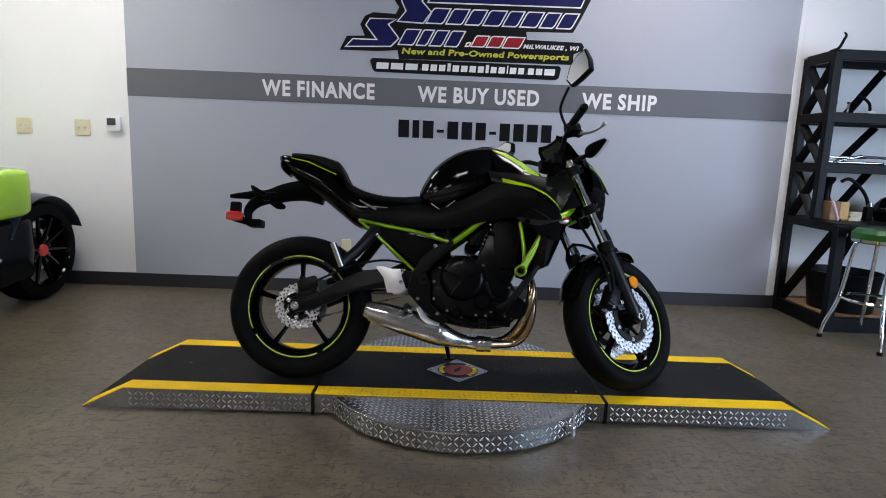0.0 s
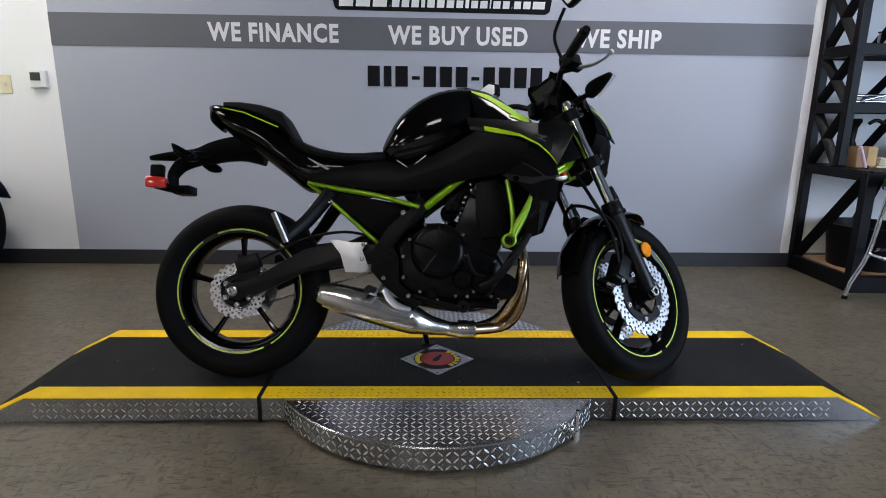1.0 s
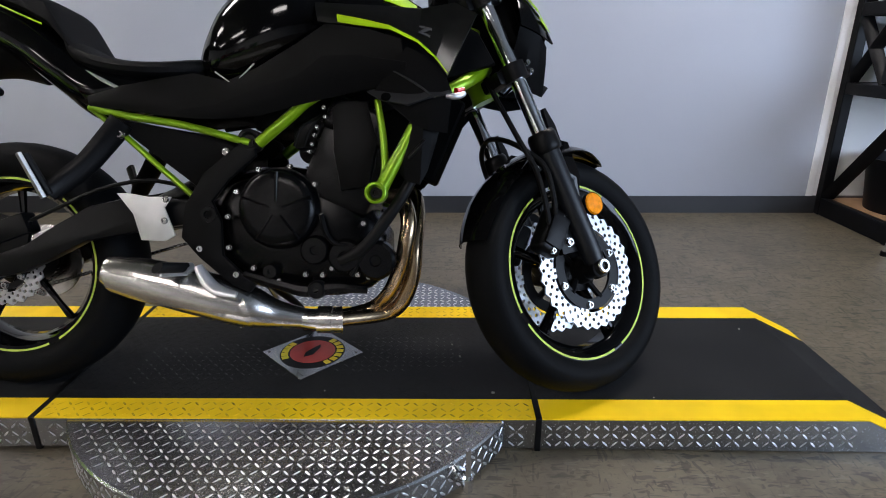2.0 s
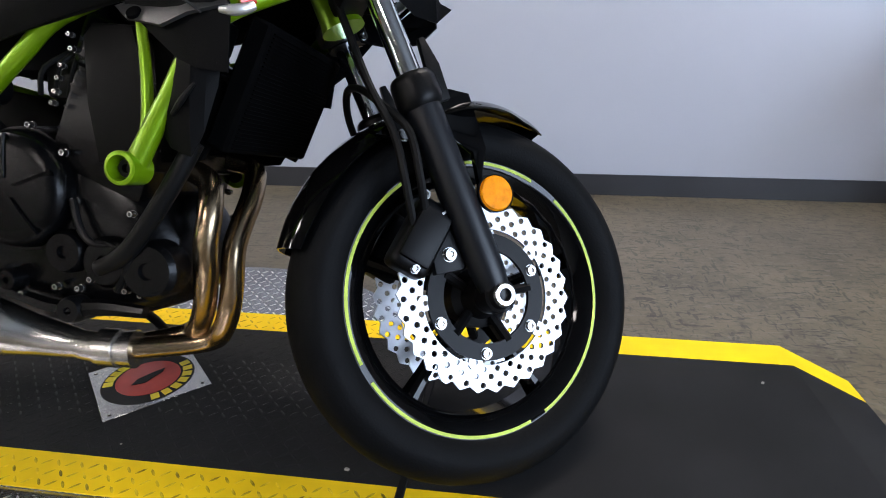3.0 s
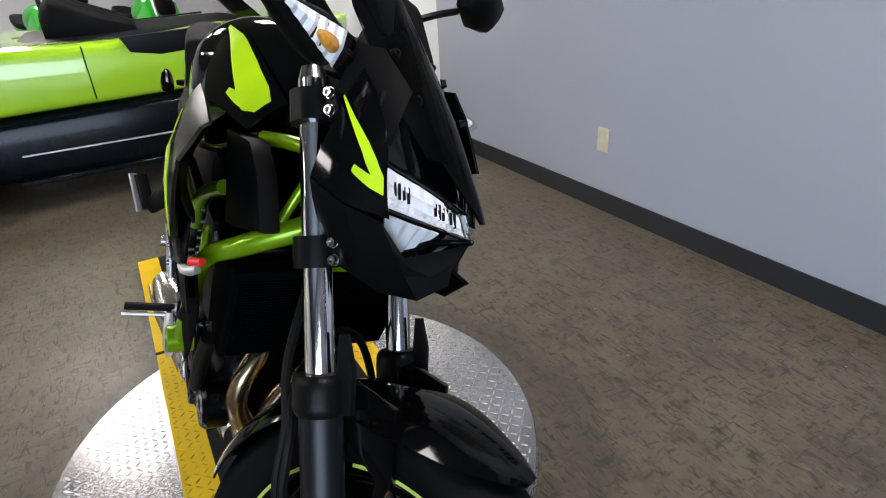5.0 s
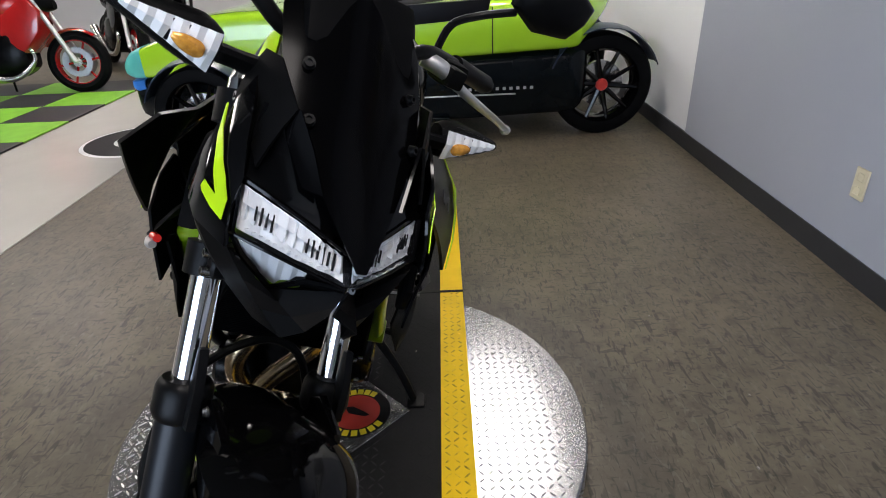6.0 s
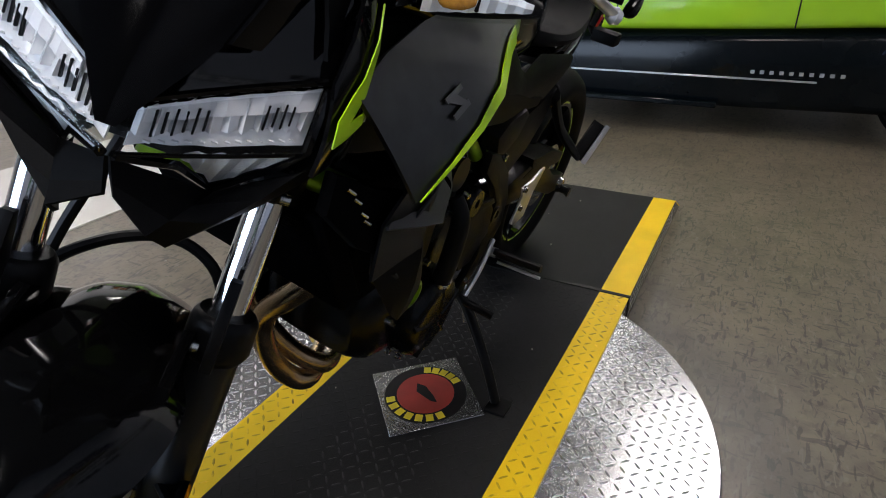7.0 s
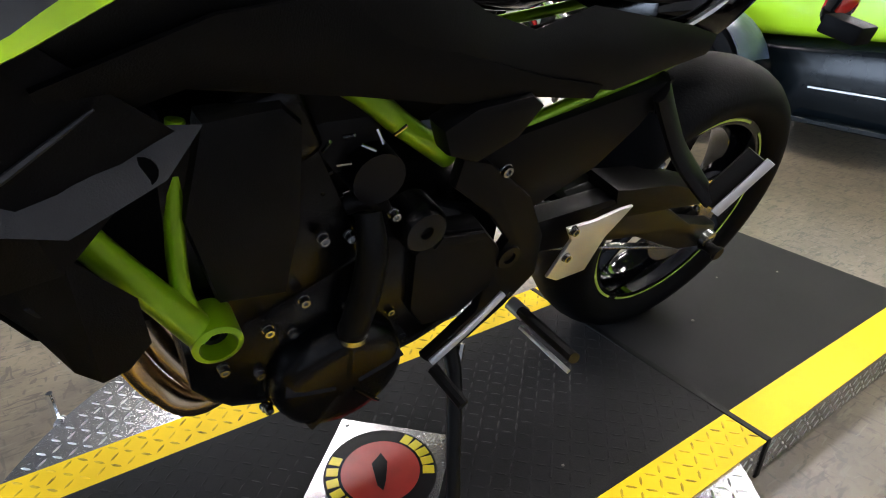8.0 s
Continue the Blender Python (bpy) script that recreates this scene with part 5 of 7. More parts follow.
# shrouds
for sgn in (-1, 1):
    def S(x, y, z):
        return (x, sgn * y, z)
    rows = [rail(S(0.10, 0.106, 1.022), S(0.12, 0.152, 0.915), 0.006), rail(S(0.168, 0.090, 1.013), S(0.195, 0.154, 0.906), 0.008), rail(S(0.245, 0.078, 0.974), S(0.265, 0.139, 0.899), 0.006), rail(S(0.325, 0.060, 0.930), S(0.335, 0.120, 0.888), 0.004)]
    cov = bp("tank_cover", shell(N(), rows, 0.004), M_GLOSS, "gloss black tank side cover")
    bp("lime_arrow", stripe(rows, [(0.1, 0.01, 0.06), (0.9, 0.03, 0.26), (1.8, 0.05, 0.52), (2.5, 0.10, 0.74), (2.8, 0.20, 0.58)], 0.004), M_LIME, "lime chevron", cov)
    bp("lime_arrow", stripe(rows, [(2.62, 0.46, 0.70), (2.2, 0.54, 0.74), (1.75, 0.62, 0.72)], 0.0042), M_LIME, "", cov)
    low = [(0.10, 0.172, 0.866), (0.18, 0.194, 0.850), (0.265, 0.214, 0.834), (0.324, 0.222, 0.804), (0.362, 0.222, 0.770), (0.388, 0.218, 0.738)]
    if sgn > 0:
        low = [(0.10, 0.180, 0.858), (0.18, 0.205, 0.850), (0.245, 0.234, 0.824), (0.295, 0.240, 0.799), (0.345, 0.240, 0.776), (0.395, 0.234, 0.746)]
    up = [(0.09, 0.150, 0.915), (0.175, 0.156, 0.908), (0.245, 0.162, 0.902), (0.33, 0.170, 0.893), (0.405, 0.182, 0.878), (0.460, 0.195, 0.858)]
    if sgn < 0:
        up[4:] = [(0.402, 0.192, 0.898), (0.448, 0.224, 0.864)]
    rows = [rail(S(*a), S(*b), c) for a, b, c in zip(up, low, (0.006, 0.008, 0.006, 0.002, -0.002, -0.004))]
    shr = bp("tank_shroud", shell(N(), rows, 0.005), M_GRAPH, "matt graphite tank shroud", sharp=14)
    bp("lime_stripe", stripe(rows, [(0.60, 0.62, 0.95), (1.2, 0.70, 0.985), (2.0, 0.84, 0.99), (3.0, 0.92, 0.99), (4.0, 0.955, 0.99), (4.95, 0.978, 0.99)], 0.0045), M_LIME, "lime lightning stripe", shr)
    for q in ([(3.0, 0.52, 0.57), (3.5, 0.52, 0.57)], [(3.45, 0.57, 0.57), (3.2, 0.57, 0.67), (3.05, 0.67, 0.67)], [(3.0, 0.67, 0.72), (3.5, 0.67, 0.72)]):
        bp("shroud_mark", stripe(rows, q, 0.0045), M_DECAL, "grey mark", shr)
    rows = [rail(S(-0.46, 0.106, 0.715), S(-0.455, 0.106, 0.690), 0.002, 6), rail(S(-0.38, 0.116, 0.735), S(-0.37, 0.118, 0.684), 0.005, 6), rail(S(-0.28, 0.122, 0.752), S(-0.27, 0.126, 0.668), 0.007, 6), rail(S(-0.20, 0.120, 0.764), S(-0.19, 0.130, 0.660), 0.008, 6), rail(S(-0.12, 0.126, 0.745), S(-0.11, 0.136, 0.660), 0.008, 6), rail(S(-0.04, 0.146, 0.772), S(-0.04, 0.142, 0.666), 0.010, 6), rail(S(0.05, 0.163, 0.818), S(0.05, 0.152, 0.688), 0.012, 6), rail(S(0.12, 0.168, 0.862), S(0.13, 0.160, 0.704), 0.012, 6), rail(S(0.20, 0.190, 0.848), S(0.22, 0.168, 0.722), 0.008, 6), rail(S(0.29, 0.212, 0.816), S(0.30, 0.178, 0.730), 0.004, 6)]
    if sgn > 0:
        for row in rows[3:9]:
            for k, p in enumerate(row):
                p[2] += 0.020 * k / (len(row) - 1)
    bp("side_panel", shell(N(), rows, 0.004), M_PANEL, "matt black side panel")
    rows = [rail(S(-0.24, 0.131, 0.678), S(-0.23, 0.131, 0.664), 0, 4), rail(S(-0.14, 0.142, 0.690), S(-0.12, 0.141, 0.662), 0.002, 4), rail(S(-0.002, 0.160, 0.735), S(-0.01, 0.150, 0.672), 0.006, 4), rail(S(0.105, 0.174, 0.790), S(0.11, 0.164, 0.702), 0.008, 4), rail(S(0.200, 0.196, 0.786), S(0.215, 0.175, 0.724), 0.006, 4), rail(S(0.300, 0.212, 0.768), S(0.295, 0.186, 0.728), 0.002, 4)]
    if sgn > 0:
        for row in rows[1:5]:
            for k, p in enumerate(row):
                p[2] += 0.012 + 0.010 * k / (len(row) - 1)
    bp("side_facet", shell(N(), rows, 0.004), M_PLASTIC, "black lower side facet")
    if sgn < 0:
        bp("seat_trim", tube(N(), [S(-0.05, 0.150, 0.780), S(-0.10, 0.134, 0.742), S(-0.112, 0.132, 0.742), S(-0.150, 0.124, 0.768)], 0.0016, 6, 1), M_ALU, "thin bright trim edge")
    if sgn > 0:
        bp("panel_block", prism(N(), [(-0.012, 0.664), (-0.05, 0.684), (-0.118, 0.690), (-0.138, 0.676), (-0.112, 0.640), (-0.062, 0.618), (-0.025, 0.632)], sgn * 0.120, sgn * 0.156, bev=0.009), M_PANEL, "matt black frame cover")
    # radiator covers: a blade under the shroud and a lobe by the radiator's foot
    o = 0.018 if sgn > 0 else 0.0
    rows = [rail(S(0.30, 0.214, 0.800), S(0.225, 0.178, 0.712), 0.004, 5), rail(S(0.34, 0.217, 0.780), S(0.312, 0.194 + o, 0.640), 0.002, 5), rail(S(0.385, 0.214, 0.738), S(0.345, 0.200, 0.625), 0.0, 5), rail(S(0.398, 0.205, 0.705), S(0.388, 0.196, 0.620), 0.0, 5)]
    cov = bp("radiator_cover", shell(N(), rows, 0.004), M_PLASTIC, "matt black radiator cover", sharp=14)
    rows = [rail(S(0.397, 0.210, 0.707), S(0.397, 0.211, 0.704), 0, 3), rail(S(0.335, 0.196, 0.724), S(0.345, 0.218 + 0.4 * o, 0.692), 0, 3), rail(S(0.285, 0.186, 0.730), S(0.302, 0.212 + 0.8 * o, 0.678), 0, 3), rail(S(0.208, 0.174, 0.714), S(0.240, 0.196 + 0.3 * o, 0.692), 0, 3)]
    bp("cover_blade", shell(N(), rows, 0.005), M_BLADE, "dark faceted blade", cov, 14)
    bp("blade_hole", revolve(N(), [(sgn * 0.0, 0), (sgn * 0.0, 0.011), (sgn * 0.004, 0.010), (sgn * 0.004, 0)], Matrix.Translation((0.254, sgn * 0.1955, 0.697)) @ Matrix.Rotation(radians(35 * sgn), 4, "X"), 16), M_RAD, "", cov)
    rows = [rail(S(0.274, 0.168 + 1.7 * o, 0.592), S(0.272, 0.172 + 1.7 * o, 0.545), 0.002, 5), rail(S(0.292, 0.180 + 1.4 * o, 0.624), S(0.292, 0.180 + 1.2 * o, 0.520), 0.006, 5), rail(S(0.310, 0.187 + 1.3 * o, 0.656), S(0.312, 0.184 + 0.9 * o, 0.512), 0.008, 5), rail(S(0.338, 0.194, 0.680), S(0.328, 0.188 + 0.5 * o, 0.530 if sgn > 0 else 0.508), 0.006, 5), rail(S(0.362, 0.193, 0.690), S(0.345, 0.184, 0.570 if sgn > 0 else 0.540), 0.002, 5), rail(S(0.384, 0.188, 0.690), S(0.364, 0.178, 0.605), 0.0, 5)]
    bp("cover_lobe", shell(N(), rows, 0.004), M_PLASTIC, "matt black lower radiator cover", cov, 14)
    # highlight along the cover's edge, built as a lighter grey strip
    bp("edge_highlight", tube(N(), [S(0.362, 0.214, 0.692), S(0.320, 0.216, 0.722), S(0.272, 0.206, 0.750)], [0.0018, 0.0026, 0.0012], 6, 3), M_BLADE, "raised grey strip standing for the edge highlight", cov)
    bp("cover_slot", tube(N(), [S(0.340, 0.196, 0.606), S(0.322, 0.197, 0.585), S(0.303, 0.190, 0.566)], [0.003, 0.007, 0.005], 8, 3, flat=(0.7, 1.0)), M_RUBBER, "", cov)
    # inner ducts by the steering head
    bp("inner_plate", prism(N(), [(0.238, 0.675), (0.330, 0.700), (0.345, 0.560), (0.310, 0.505), (0.245, 0.500)], sgn * 0.126, sgn * 0.136, bev=0.003), M_RAD, "black inner plate")
    if sgn > 0:
        # added black sheet: stands for the shade over the left down tube
        wc = bp("shade_sheet", prism(N(), [(0.335, 0.715), (0.40, 0.745), (0.468, 0.785), (0.478, 0.745), (0.42, 0.680), (0.365, 0.640), (0.335, 0.655)], 0.176, 0.192, bev=0.006), M_RAD, "black sheet added for the shade on the left frame tube")
        for k, (cx, cz) in enumerate(((0.452, 0.765), (0.440, 0.750), (0.425, 0.728), (0.418, 0.716))):
            bp("wire_clip", tube(N(), [(cx, 0.1925, cz), (cx - 0.008, 0.196, cz - 0.007)], 0.0017, 6, 1), M_BOLT, "", wc)
    bp("inner_duct", prism(N(), [(0.27, 0.72), (0.345, 0.738), (0.495, 0.785), (0.455, 0.855), (0.40, 0.885), (0.24, 0.87)], sgn * 0.100, sgn * 0.130, bev=0.008), M_PLASTIC, "black inner duct")
    # frame
    def F(*pts):
        return [S(*p) for p in pts]
    slim = 0.026 if sgn > 0 else 0.0

    def G(*pts):
        return [S(x - 0.4 * slim, y - slim, z - 0.3 * slim) for x, y, z in pts]
    bp("frame_tube", tube(N(), G((-0.05, 0.128, 0.605), (0.02, 0.135, 0.660), (0.085, 0.135, 0.712), (0.20, 0.12, 0.76)), 0.0135, 14, 4), M_FRAME, "lime frame tube")
    bp("frame_tube", tube(N(), G((0.228, 0.148, 0.70), (0.242, 0.158, 0.62), (0.248, 0.170, 0.545), (0.240, 0.180, 0.505)), [0.0075, 0.0085, 0.009, 0.0105], 12, 4), M_FRAME, "lime frame strut")
    bp("frame_tube", tube(N(), G((0.475, 0.03, 0.796), (0.425, 0.13, 0.742), (0.345, 0.170, 0.686), (0.287, 0.178, 0.585), (0.240, 0.182, 0.498)), [0.019, 0.016, 0.0135, 0.0140, 0.0165], 14, 5), M_FRAME, "lime frame down tube")
    bp("frame_tube", tube(N(), G((0.455, 0.03, 0.878), (0.40, 0.06, 0.884), (0.32, 0.09, 0.874)), 0.011, 12, 4), M_FRAME, "lime frame tube")
    bp("frame_tube", tube(N(), G((0.455, 0.045, 0.878), (0.442, 0.095, 0.770)), 0.0075, 10, 1), M_FRAME, "slim lime frame strut")
    bp("frame_boss", revolve(N(), [(sgn * 0.165, 0.011), (sgn * 0.165, 0.024), (sgn * 0.206, 0.024), (sgn * 0.208, 0.021), (sgn * 0.208, 0.018), (sgn * 0.185, 0.015), (sgn * 0.185, 0.011)], Matrix.Translation((0.231 - 0.5 * slim, -1.3 * slim, 0.490 - 0.3 * slim)), 24, closed=True), M_FRAME, "hollow lime mounting boss")
    bp("boss_bolt", revolve(N(), [(sgn * 0.16, 0.0), (sgn * 0.16, 0.014), (sgn * 0.192, 0.013), (sgn * 0.192, 0.007), (sgn * 0.186, 0.006), (sgn * 0.186, 0)], Matrix.Translation((0.231 - 0.5 * slim, -1.3 * slim, 0.490 - 0.3 * slim)), 16), M_SATIN)
    bp("subframe_tube", tube(N(), G((-0.46, 0.105, 0.690), (-0.36, 0.118, 0.668), (-0.22, 0.126, 0.645), (-0.07, 0.13, 0.605)), [0.007, 0.009, 0.009, 0.009], 12, 4), M_FRAME, "lime subframe tube")
    if sgn < 0:
        bp("subframe_tube", tube(N(), G((-0.46, 0.098, 0.690), (-0.38, 0.103, 0.626), (-0.30, 0.106, 0.555), (-0.21, 0.108, 0.478)), 0.0072, 12, 4), M_FRAME, "lime subframe tube")
    bb = N()
    bolt_head(bb, S(-0.38, 0.117, 0.626), (0, sgn, 0), 0.009, 0.008)
    bp("subframe_bolt", bb, M_BOLT)
    bp("frame_mount", revolve(N(), [(sgn * 0.09, 0.0), (sgn * 0.09, 0.026), (sgn * 0.134, 0.026), (sgn * 0.137, 0.018), (sgn * 0.130, 0.013), (sgn * 0.130, 0)], Matrix.Translation((-0.072 - 0.6 * slim, -0.8 * slim, 0.612)), 20), M_SATIN, "black frame mount")
    bp("side_cover", prism(N(), [(-0.40, 0.665), (-0.10, 0.612), (-0.10, 0.545), (-0.20, 0.50), (-0.30, 0.545 if sgn > 0 else 0.575), (-0.36, 0.60 if sgn > 0 else 0.62)], sgn * 0.085, sgn * (0.121 if sgn > 0 else 0.108), bev=0.005), M_PANEL if sgn > 0 else M_PLASTIC, "black side cover")
    # foot peg bracket
    bp("peg_bracket", prism(N(), [(-0.100, 0.600), (-0.060, 0.612), (-0.055, 0.575), (-0.120, 0.520), (-0.160, 0.470), (-0.140, 0.425), (-0.138, 0.345), (-0.09, 0.300), (-0.06, 0.275), (-0.075, 0.258), (-0.115, 0.272), (-0.190, 0.335), (-0.235, 0.385), (-0.225, 0.460), (-0.180, 0.535)], sgn * 0.118, sgn * 0.136, bev=0.006), M_PANEL, "black footrest bracket")
    bp("bracket_boss", revolve(N(), [(sgn * 0.13, 0.0), (sgn * 0.13, 0.020), (sgn * 0.140, 0.018), (sgn * 0.140, 0.010), (sgn * 0.136, 0.009), (sgn * 0.136, 0)], Matrix.Translation((-0.168, 0, 0.440)), 20), M_SATIN)
    bp("heel_plate", prism(N(), [(-0.372, 0.488), (-0.345, 0.488), (-0.300, 0.480), (-0.245, 0.480), (-0.262, 0.455), (-0.238, 0.392), (-0.262, 0.378), (-0.318, 0.380), (-0.335, 0.440)], sgn * 0.150, sgn * 0.156, bev=0.002), M_ALU, "bare aluminium heel plate")
    bb = N()
    for bx, bz in ((-0.258, 0.474), (-0.262, 0.425)):
        bolt_head(bb, S(bx, 0.156, bz), (0, sgn, 0), 0.007, 0.006)
    for bx, bz in ((-0.105, 0.300), (-0.125, 0.585), (-0.19, 0.36)):
        bolt_head(bb, S(bx, 0.134, bz), (0, sgn, 0), 0.008, 0.006)
    each(bp, "bracket_bolt", bb, M_BOLT)
    px, pz = (-0.225, 0.315)
    bm = N()
    tube(bm, F((px, 0.145, pz), (px - 0.005, 0.255, pz + 0.012)), [0.013, 0.012], 10, 1, flat=(1.3, 0.75))
    pg = bp("footpeg", bm, M_RUBBER, "black rubber footpeg")
    bm = N()
    tube(bm, F((px + 0.004, 0.120, pz), (px, 0.150, pz)), 0.012, 10, 1)
    tube(bm, F((px + 0.012, 0.160, pz - 0.012), (px + 0.006, 0.262, pz - 0.004)), 0.004, 6, 1)
    bp("peg_hinge", bm, M_ALU, "", pg)
    # pillion peg hanger
    bp("pillion_hanger", tube(N(), F((-0.375, 0.118, 0.655), (-0.41, 0.124, 0.610), (-0.45, 0.140, 0.555), (-0.49, 0.165, 0.512), (-0.512, 0.185, 0.487)), [0.022, 0.021, 0.020, 0.019, 0.016], 10, 4, flat=(1.3, 0.55)), M_SATIN, "black pillion peg hanger")
    bm = N()
    tube(bm, F((-0.508, 0.186, 0.482), (-0.545, 0.205, 0.570)), [0.014, 0.015], 10, 1, flat=(0.7, 1.4))
    pp = bp("pillion_peg", bm, M_RUBBER, "folded black pillion peg")
    bp("peg_edge", tube(N(), F((-0.506, 0.206, 0.476), (-0.545, 0.224, 0.572)), 0.008 if sgn < 0 else 0.0045, 6, 1, flat=(0.8, 1.8)), M_ALU, "silver peg edge", pp)
    # swingarm
    bp("swingarm_leg", prism(N(), [(-0.735, 0.300), (-0.725, 0.335), (-0.69, 0.342), (-0.62, 0.365), (-0.54, 0.415), (-0.46, 0.458), (-0.36, 0.480), (-0.22, 0.475), (-0.20, 0.42), (-0.36, 0.395), (-0.47, 0.375), (-0.56, 0.33), (-0.63, 0.298), (-0.70, 0.284)], sgn * 0.088, sgn * 0.124, bev=0.007), M_SATIN, "black swingarm leg")
bp("steering_head", tube(N(), [PIV + AXIS * 0.475, PIV + AXIS * 0.49, PIV + AXIS * 0.655, PIV + AXIS * 0.67], [0.036, 0.033, 0.032, 0.035], 18, 1), M_FRAME, "lime painted steering head")
bp("swingarm_cross", box(N(), (-0.36, 0, 0.43), (0.10, 0.19, 0.06), bev=0.012, seg=2), M_SATIN)
ra = bp("rear_axle", tube(N(), [(-0.705, -0.130, 0.310), (-0.705, 0.135, 0.310)], 0.012, 12, 1), M_SATIN)
for sgn in (-1, 1):
    bp("axle_nut", revolve(N(), [(sgn * 0.124, 0), (sgn * 0.124, 0.020), (sgn * 0.136, 0.018), (sgn * 0.138, 0.013), (sgn * 0.138, 0.007), (sgn * 0.133, 0.006), (sgn * 0.133, 0)], Matrix.Translation((-0.705, 0, 0.310)), 16), M_BOLT, "bright axle nut", ra)
bm = N()
box(bm, (-0.665, -0.085, 0.405), (0.085, 0.05, 0.055), rot=Matrix.Rotation(radians(-20), 4, "Y"), bev=0.012, seg=2)
prism(bm, [(-0.71, 0.33), (-0.63, 0.35), (-0.62, 0.42), (-0.70, 0.44)], -0.10, -0.088, bev=0.003)
bp("rear_caliper", bm, M_SATIN, "black rear brake caliper")
bp("rear_hose", tube(N(), [(-0.63, -0.09, 0.42), (-0.56, -0.08, 0.455), (-0.45, -0.085, 0.50), (-0.33, -0.09, 0.52), (-0.22, -0.1, 0.50)], 0.005, 8, 5), M_RUBBER)
bp("shock", tube(N(), [(-0.33, -0.03, 0.46), (-0.13, -0.05, 0.55)], 0.026, 12, 1), M_SATIN, "black rear shock")

# chain drive on the other side
for z0, z1 in ((0.365, 0.470), (0.245, 0.395)):
    ch = N()
    for k in range(44):
        t = k / 43
        p = Vector((-0.70 + 0.50 * t, 0.070, z0 + (z1 - z0) * t))
        box(ch, p, (0.011, 0.014, 0.0085), bev=0.002)
    bp("chain_run", ch, M_BOLT, "steel drive chain")
bp("rear_sprocket", revolve(N(), [(0.068, 0.04), (0.068, 0.098), (0.074, 0.098), (0.074, 0.04)], Matrix.Translation(HUB_R), 42, closed=True), M_STEEL, "steel rear sprocket")
bp("chain_guard", prism(N(), [(-0.325, 0.462), (-0.375, 0.470), (-0.365, 0.497), (-0.40, 0.490), (-0.50, 0.478), (-0.618, 0.438), (-0.618, 0.410), (-0.50, 0.425), (-0.36, 0.440)], 0.060, 0.126, bev=0.004), M_PANEL, "black chain guard")
bp("paddock_spool", revolve(N(), [(0.124, 0), (0.124, 0.016), (0.134, 0.011), (0.15, 0.011), (0.158, 0.016), (0.162, 0.014), (0.162, 0)], Matrix.Translation((-0.715, 0, 0.29)), 16), M_SATIN)

# side stand
sd = bp("side_stand", tube(N(), [(-0.12, 0.10, 0.265), (-0.112, 0.15, 0.235), (-0.065, 0.245, 0.160), (-0.045, 0.300, 0.090)], [0.016, 0.0125, 0.011, 0.0105], 12, 4), M_SATIN, "black side stand on the deck")
bp("stand_foot", box(N(), (-0.042, 0.310, 0.0855), (0.05, 0.05, 0.008), rot=Matrix.Rotation(radians(15.5), 4, "X"), bev=0.002), M_SATIN, "", sd)
bp("stand_spring", tube(N(), [(-0.135, 0.125, 0.265), (-0.105, 0.165, 0.195)], 0.007, 8, 1), M_BOLT, "", sd)

# engine
en = N()
body(en, [(-0.18, 0.50, 0.32, 0.09), (-0.12, 0.545, 0.275, 0.115), (0.0, 0.56, 0.245, 0.125), (0.12, 0.53, 0.24, 0.125), (0.20, 0.46, 0.26, 0.115), (0.24, 0.40, 0.30, 0.09)], 4, 20, 2)
eng = bp("engine", en, M_ENGINE, "black parallel-twin engine")
m = Matrix.Translation((0.155, 0, 0.555)) @ Matrix.Rotation(radians(22), 4, "Y")
bm = N()
box(bm, (0.150, 0, 0.545), (0.17, 0.25, 0.17), rot=Matrix.Rotation(radians(22), 4, "Y"), bev=0.012, seg=2)
bp("cylinder_block", bm, M_ENGINE, "", eng)
bm = N()
box(bm, (0.185, 0, 0.655), (0.165, 0.27, 0.085), rot=Matrix.Rotation(radians(22), 4, "Y"), bev=0.02, seg=3)
bp("cylinder_head", bm, M_ENGINE, "", eng)
bm = N()
for k in range(3):
    box(bm, m @ Vector((0, 0, -0.04 + k * 0.035)), (0.178, 0.240, 0.005), rot=Matrix.Rotation(radians(22), 4, "Y"), bev=0.001)
each(bp, "cooling_fin", bm, M_ENGINE, "", eng)
bm = N()
box(bm, (0.20, 0, 0.735), (0.10, 0.18, 0.07), rot=Matrix.Rotation(radians(22), 4, "Y"), bev=0.015, seg=2)
box(bm, (0.02, 0, 0.70), (0.20, 0.20, 0.13), bev=0.03, seg=2)
bp("air_box", bm, M_PLASTIC, "", eng)
